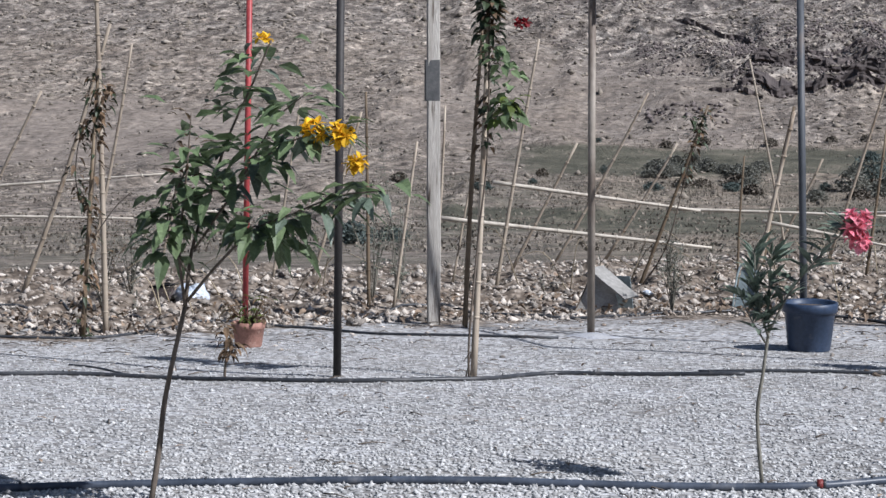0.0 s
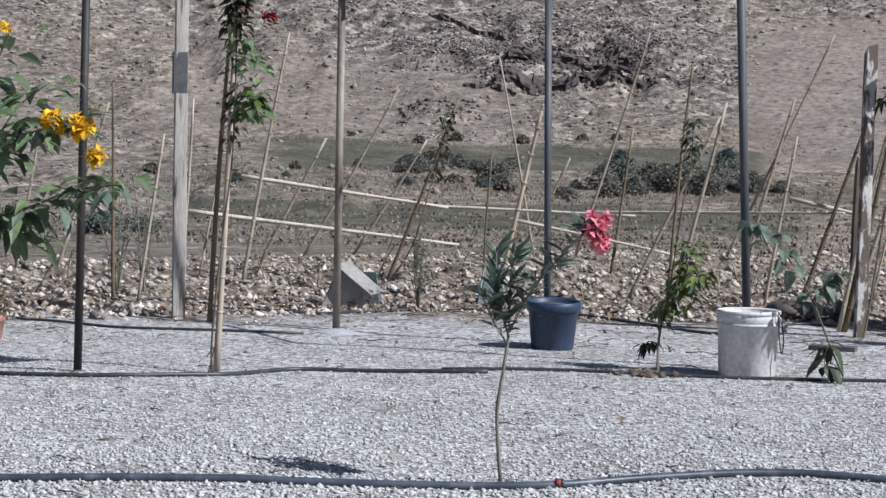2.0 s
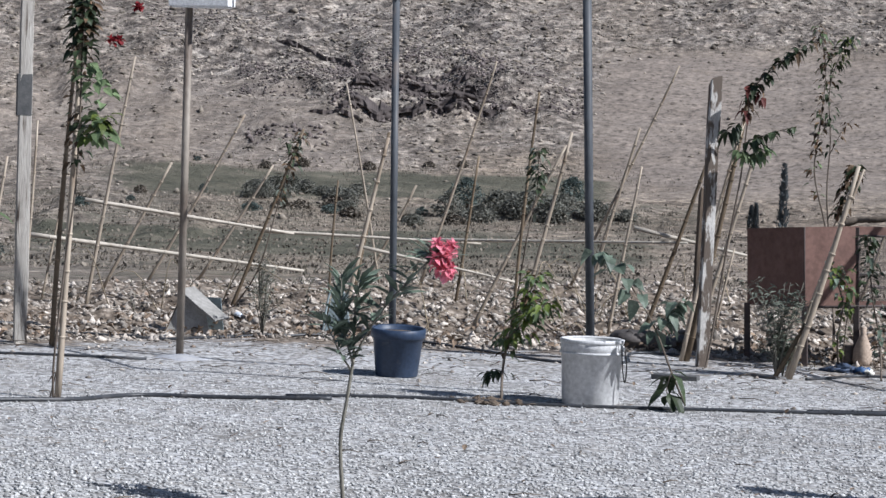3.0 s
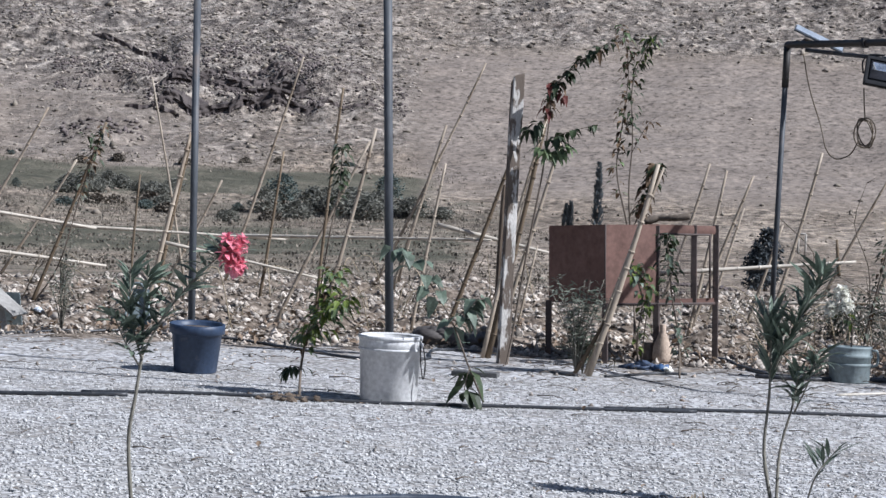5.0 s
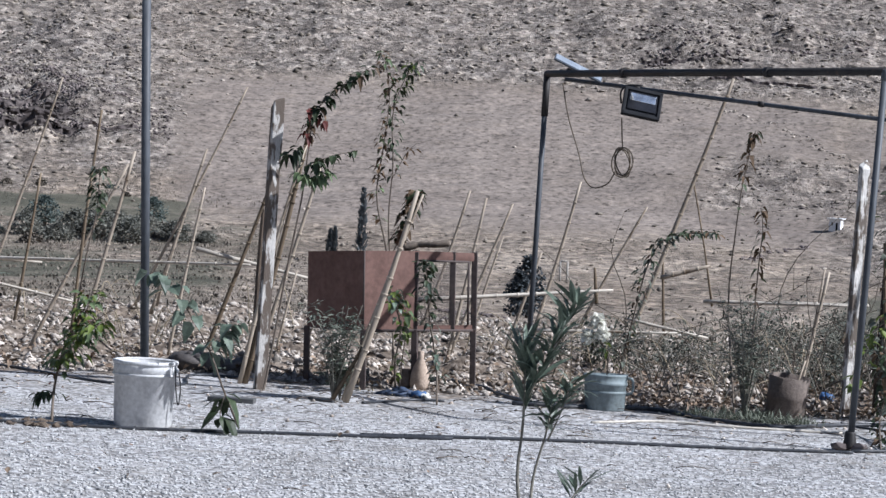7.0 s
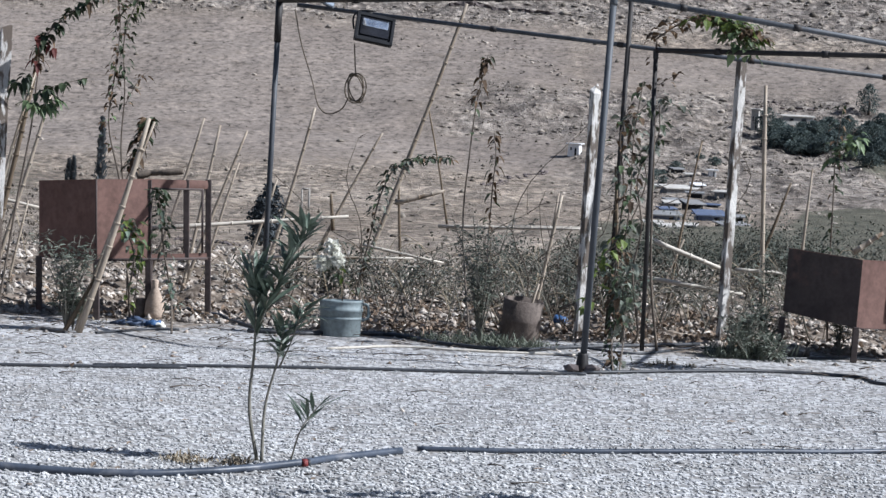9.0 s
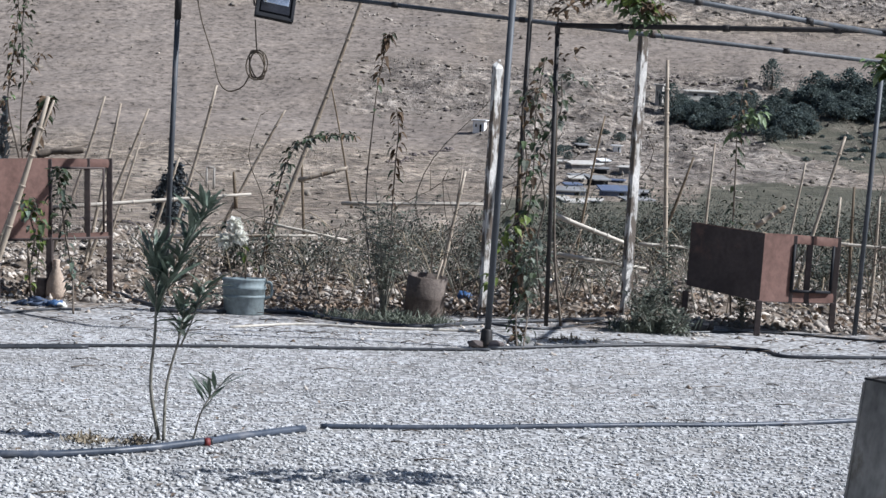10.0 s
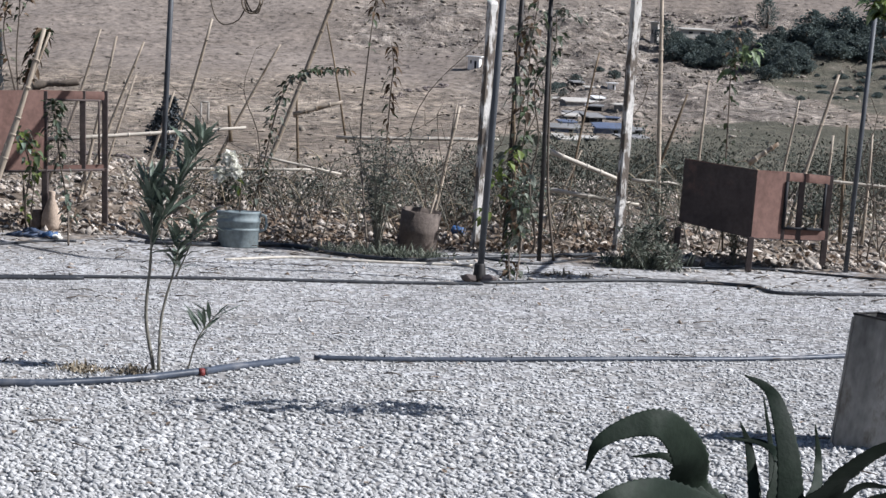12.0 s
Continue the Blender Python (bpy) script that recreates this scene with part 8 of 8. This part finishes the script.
shed("small white water tank at the farm", -4.5, -1.35, 0.9, 0.8, 0.9, M_PANELWHITE, M_PANELWHITE, 0.02, "water_tank")
for farm_label, (a_, e_), w_, h_, roof_, wall_ in (
        ("low stack of boards at the farm", (-3.7, -1.89), 2.0, 0.4, M_SHEDROOF, M_LAMP), ("small pale shelter at the farm", (-4.0, -2.31), 1.6, 0.5, M_HOUSE, M_LAMP),
        ("low dark pen at the farm", (-4.8, -2.02), 1.8, 0.5, M_SHEDROOF, M_TARP), ("tiny pale hutch at the farm", (-4.2, -1.64), 1.0, 0.45, M_PANELWHITE, M_SHEDROOF),
        ("low grey hutch by the farm track", (-3.6, -2.40), 1.8, 0.4, M_HOUSE, M_TARP), ("small dark shelter near the track", (-5.1, -2.08), 1.3, 0.5, M_SHEDROOF, M_LAMP)):
    shed(farm_label, a_, e_, w_, 1.0, h_, roof_, wall_, 0.2, "hutch")
farm_rng = random.Random(81)
for k in range(12):
    look_ = (("low grey sheet-roofed pen at the farm", M_SHEDROOF, M_LAMP), ("small pale stack of blocks at the farm", M_HOUSE, M_SHEDROOF), ("low dark shelter at the farm", M_TARP, M_LAMP))[k % 3]
    shed(look_[0], farm_rng.uniform(-5.1, -3.2), farm_rng.uniform(-2.35, -1.05), farm_rng.uniform(0.7, 2.4), farm_rng.uniform(0.5, 1.2), farm_rng.uniform(0.3, 0.7), look_[1], look_[2], 0.2, "hutch")
for k in range(9):
    far_tree(farm_rng.uniform(-4.6, -2.9), farm_rng.uniform(-1.9, -0.7), farm_rng.uniform(0.9, 2.0), farm_rng.uniform(0.6, 1.4), "bush", "dusty green bush between the farm sheds", 400 + k)
shed("ruined pale stone hut above the grove", -5.4, 0.03, 1.0, 1.2, 2.9, M_HOUSE, M_HOUSE, 0.05, "hut")
shed("pale hut among the grove trees", -6.3, 0.07, 4.5, 1.5, 1.2, M_HOUSE, M_HOUSE, 0.1, "hut")


def field_wall(label, spots, w, h, mat):
    pts = [Vector(far_spot(a, e)) for a, e in spots]
    o = pts[0].copy()
    t = thing("field_wall", label, "wall", o, "field walls")
    bm = bmesh.new()
    for a, b in zip(pts, pts[1:]):
        n = max(6, int((b - a).length / 0.45))
        for i in range(n):
            p = a.lerp(b, (i + random.random()) / n) + Vector((random.gauss(0, 0.25), random.gauss(0, 1.2), 0))
            blob(bm, Vector((p.x, p.y, z_at(p.x, p.y) + h * 0.2)) - o, random.uniform(0.25, 0.9) * w, 0.55, 0.4)
    part("stones", bm, mat, t)


field_wall("dark dry-stone wall along the grove", [(-4.7, 0.41), (-5.8, 0.45), (-6.6, 0.36), (-7.6, 0.30)], 0.45, 0.5, M_OUTCROP)
field_wall("pale stony track edge running down the hill", [(2.2, 1.76), (1.2, 1.65), (0.1, 1.33), (-0.9, 0.88), (-1.8, 0.49)], 0.38, 0.2, M_HILLROCK)
field_wall("pale rubble terrace edge on the stony slope", [(-2.6, -1.05), (-3.1, -1.08), (-3.5, -1.10)], 0.23, 0.2, M_HILLROCK)
field_wall("pale rubble terrace edge on the stony slope", [(-1.1, -1.79), (-1.5, -1.81), (-1.9, -1.75)], 0.29, 0.2, M_HILLROCK)
field_wall("pale rubble terrace edge on the stony slope", [(-6.6, -0.73), (-7.2, -0.70), (-7.8, -0.65)], 0.34, 0.2, M_HILLROCK)
field_wall("pale rubble terrace edge on the stony slope", [(-4.5, -1.41), (-5.2, -1.40), (-5.8, -1.33)], 0.30, 0.2, M_HILLROCK)
field_wall("pale rubble terrace edge on the stony slope", [(-3.0, 0.13), (-3.7, 0.13), (-4.5, 0.15)], 0.34, 0.2, M_HILLROCK)
field_wall("pale rubble terrace edge on the stony slope", [(-5.8, -1.77), (-6.3, -1.81), (-6.8, -1.86)], 0.35, 0.2, M_HILLROCK)
field_wall("pale rubble terrace edge on the stony slope", [(-6.9, 0.14), (-7.2, 0.13), (-7.5, 0.18)], 0.28, 0.2, M_HILLROCK)
field_wall("pale rubble terrace edge on the stony slope", [(-5.2, -0.38), (-5.7, -0.37), (-6.3, -0.37)], 0.30, 0.2, M_HILLROCK)
field_wall("pale rubble terrace edge on the stony slope", [(-5.0, -1.77), (-5.6, -1.85), (-6.3, -1.87)], 0.36, 0.2, M_HILLROCK)
field_wall("pale rubble terrace edge on the stony slope", [(-5.5, -0.05), (-6.2, -0.14), (-7.0, -0.17)], 0.30, 0.2, M_HILLROCK)
field_wall("pale rubble terrace edge on the stony slope", [(-5.8, -0.15), (-6.5, -0.15), (-7.2, -0.17)], 0.23, 0.2, M_HILLROCK)
field_wall("pale rubble terrace edge on the stony slope", [(-6.8, -1.88), (-7.1, -1.93), (-7.4, -1.99)], 0.24, 0.2, M_HILLROCK)
field_wall("pale rubble terrace edge on the stony slope", [(-3.0, -1.54), (-3.8, -1.50), (-4.5, -1.44)], 0.23, 0.2, M_HILLROCK)
field_wall("dark stone line in the dry field", [(-0.8, -1.28), (-0.0, -1.50), (0.6, -1.74)], 0.35, 0.3, M_OUTCROP)
field_wall("dark rock ledge near the farm", [(-4.3, -0.67), (-4.6, -0.68)], 0.4, 0.4, M_OUTCROP)


# low field ledges, their shadow lines put in as dark stones
field_wall("dark stones for a ledge and its shadow line beside the dark bush", [(7.3, -3.19), (6.7, -3.32), (5.9, -3.37)], 0.3, 0.3, M_OUTCROP)
field_wall("dark stones for a ledge and its shadow line low in the dry field", [(8.6, -3.41), (7.7, -3.48), (6.9, -3.53)], 0.25, 0.25, M_OUTCROP)
fr = Vector(far_spot(4.6, -2.39))
gate = thing("field_frame", "small bare wooden frame standing in the dry field", "frame", fr)
span = far_spot(4.5, -2.38)[0] - fr.x
tall = fr.length * 36 / 4502
part("post", bar([(-span, 0, -0.3), (-span, 0, tall)], 0.1, 0.1, 6), M_WOOD, gate)
part("post", bar([(span, 0, -0.3), (span, 0, tall)], 0.1, 0.1, 6), M_WOOD, gate)
part("crossbar", bar([(-span, 0, tall), (span, 0, tall)], 0.09, 0.09, 6), M_WOOD, gate)


# ---------------------------------------------------------------- clutter on the bank and the gravel
ct = Vector((-6.34, 15.44, 0))
carton = thing("broken_box", "broken grey box with a white board slanting over it", "box", ct)
carton.matrix_world = pose(ct.x - 0.05, ct.y, 0) @ Matrix.Diagonal((1.4, 1.2, 1.2, 1))
part("side", sheet([(-0.10, 0, 0), (0.13, 0.03, 0), (0.09, 0.05, 0.15), (-0.03, 0.06, 0.22)], 0.006, 5, 5, 0.014), M_CONCRETE, carton)
part("side", sheet([(-0.14, 0.16, 0.02), (-0.10, 0, 0), (-0.02, 0.06, 0.24), (-0.05, 0.16, 0.18)], 0.006), M_WOOD_DARK, carton)
part("board", sheet([(-0.03, 0.02, 0.25), (0.17, -0.02, 0.09), (0.20, 0.10, 0.10), (0.0, 0.15, 0.26)], 0.010, 6, 5, 0.02), M_CARTON, carton)
part("back", sheet([(0.14, 0.2, 0), (-0.12, 0.2, 0), (-0.06, 0.2, 0.2), (0.12, 0.2, 0.2)], 0.006), M_POT_GREY, carton)
gs = Vector((-5.59, 16.12, 0))
slab = thing("plastic_tray", "grey-blue plastic tray leaning on the bank", "tray", gs)
part("panel", sheet([(-0.06, 0, 0), (0.09, 0.02, 0), (0.06, 0.12, 0.27), (-0.05, 0.12, 0.27)], 0.014), M_POT_GREY, slab)
part("rim", bar(curve_points([(-0.07, -0.005, 0), (-0.06, 0.11, 0.28), (0.03, 0.11, 0.28), (0.10, 0.03, 0.1), (0.10, 0.015, 0)]), 0.009, 0.009, 6), M_POT_GREY, slab)
dp = Vector((-9.33, 14.74, 0))
pan = thing("dark_tray", "dark dented metal tray lying on the bank", "tray", dp)
part("body", sheet([(-0.09, 0, 0.0), (0.09, -0.02, 0.02), (0.10, 0.06, 0.13), (-0.07, 0.08, 0.12)], 0.02), M_RUST_DARK, pan)
part("lip", bar([(-0.1, 0.08, 0.12), (0.14, 0.06, 0.15)], 0.01, 0.008, 6), M_LAMP, pan)


def crumpled(name, label, category, at, size, mat, squash=0.6, lumps=4):
    t = thing(name, label, category, (at[0], at[1], z_at(at[0], at[1])))
    bm = bmesh.new()
    for _ in range(lumps):
        blob(bm, (random.uniform(-1, 1) * size * 0.6, random.uniform(-0.5, 0.5) * size * 0.5, size * squash * 0.6), size * random.uniform(0.5, 0.9), squash, 0.38, 2)
    smooth(bm)
    part("folds", bm, mat, t)


crumpled("plastic_bag", "pale blue crumpled plastic bag on the stones", "bag", (-9.17, 14.92, 0), 0.105, M_PALEBLUE, 0.8, 6)
crumpled("dark_sack", "dark crumpled sack lying against the pale bag", "sack", (-9.36, 14.94, 0), 0.095, M_SACK, 0.6, 4)
crumpled("plastic_bag", "crumpled blue plastic sheet under the jug", "bag", (-2.10, 15.62, 0), 0.085, M_DARKBLUE, 0.26, 6)
crumpled("plastic_bag", "bright blue plastic scrap in front of the jug", "bag", (-2.00, 15.60, 0), 0.055, M_BLUEBAG, 0.55, 4)
crumpled("plastic_bag", "white plastic scrap beside the blue sheet", "bag", (-1.94, 15.60, 0), 0.042, M_WHITE, 0.5, 3)
crumpled("plastic_bag", "blue plastic bag caught by the whitewashed post", "bag", (0.51, 16.56, 0), 0.055, M_BLUEBAG, 1.0, 3)
crumpled("plastic_bag", "small pale blue scrap lying on the bank", "bag", (-6.45, 16.59, 0), 0.045, M_PALEBLUE, 0.4, 3)
crumpled("plastic_bag", "small white scrap lying on the stones", "bag", (-9.17, 16.08, 0), 0.03, M_WHITE, 0.4, 3)
crumpled("dark_sack", "dark grey-blue sack of soil on the bank", "sack", (-3.55, 16.22, 0), 0.15, M_SACK, 0.5, 9)
crumpled("dark_sack", "dark grey-blue sack beside the stakes", "sack", (-3.33, 16.31, 0), 0.12, M_SACK, 0.5, 7)
crumpled("stone", "pale squared stone lying by the second cabinet", "stone", (1.99, 15.80, 0), 0.085, M_ROCK, 0.6, 3)
crumpled("stone", "large buff stone beside the cabinet leg", "stone", (1.90, 15.83, 0), 0.07, M_ROCK, 0.8, 2)
crumpled("stone", "buff stone at the edge of the gravel", "stone", (-7.37, 13.94, 0), 0.055, M_ROCK, 0.7, 3)
plank = thing("plank", "short dark plank lying at the post's foot", "plank", (-2.90, 14.44, 0))
part("board", box((0.27, 0.09, 0.03), (0, 0, 0.018), 0.005), M_TAR, plank)
jug = thing("clay_jug", "tan clay jug with its handle gone behind the blue sheet", "jug", (-2.03, 15.98, 0))
part("body", lathe([(0.02, 0.0), (0.050, 0.004), (0.060, 0.05), (0.055, 0.11), (0.036, 0.165), (0.018, 0.21), (0.020, 0.25), (0.015, 0.256)], 18, 0.06), M_JUG, jug)
crock = thing("clay_pot", "small dark brown clay pot beside the jug", "pot", (-2.125, 16.02, 0))
part("body", lathe([(0.02, 0.0), (0.040, 0.004), (0.050, 0.04), (0.048, 0.08), (0.034, 0.115), (0.038, 0.135), (0.030, 0.13), (0.02, 0.1)], 18, 0.05), M_TANK, crock)
bk_top = Vector((-2.29, 16.75, 0.87))
bark_piece = thing("dry_bark", "piece of dry curled bark lying on the cabinet top", "bark", bk_top)
bm = bar(curve_points([(0, 0, 0.0), (0.1, 0.02, 0.028), (0.2, 0.0, 0.034), (0.30, 0.02, 0.05)]), 0.026, 0.02, 8, 0.2)
part("curl", bm, M_BARK, bark_piece)
part("twig", bar([(0.2, 0, 0.03), (0.33, 0.02, 0.085)], 0.008, 0.004, 5), M_BARK, bark_piece)

# dark clods round the young shrub: hollow's soil and the shadow lying there
hollow = bmesh.new()
hc = Vector((-3.52, 12.64, 0))
for _ in range(70):
    a, r = random.uniform(0, 6.3), random.uniform(0, 0.14)
    blob(hollow, (hc.x + r * math.cos(a) * 1.4, hc.y + r * math.sin(a), random.uniform(0.0, 0.015)), random.uniform(0.01, 0.025), 0.6, 0.3)
tagged(part("soil_clods", hollow, M_WOOD_DARK), "dark clods round the young shrub, for its soil and the shadow there", "soil", kind="stuff")

# cement spilt round the pale post
cem = thing("cement_heap", "pale grey cement spilt round the pale post's foot", "cement", (-5.80, 13.98, z_at(-5.80, 13.98)))
bm = lathe([(0.18, -0.014), (0.15, 0.0), (0.10, 0.012), (0.05, 0.022), (0.01, 0.024)], 22, 0.25)
for v in bm.verts:
    v.co += Vector((0, 0, 0.012 * noise.noise(v.co * 14)))
part("crust", bm, M_CEMENT, cem)
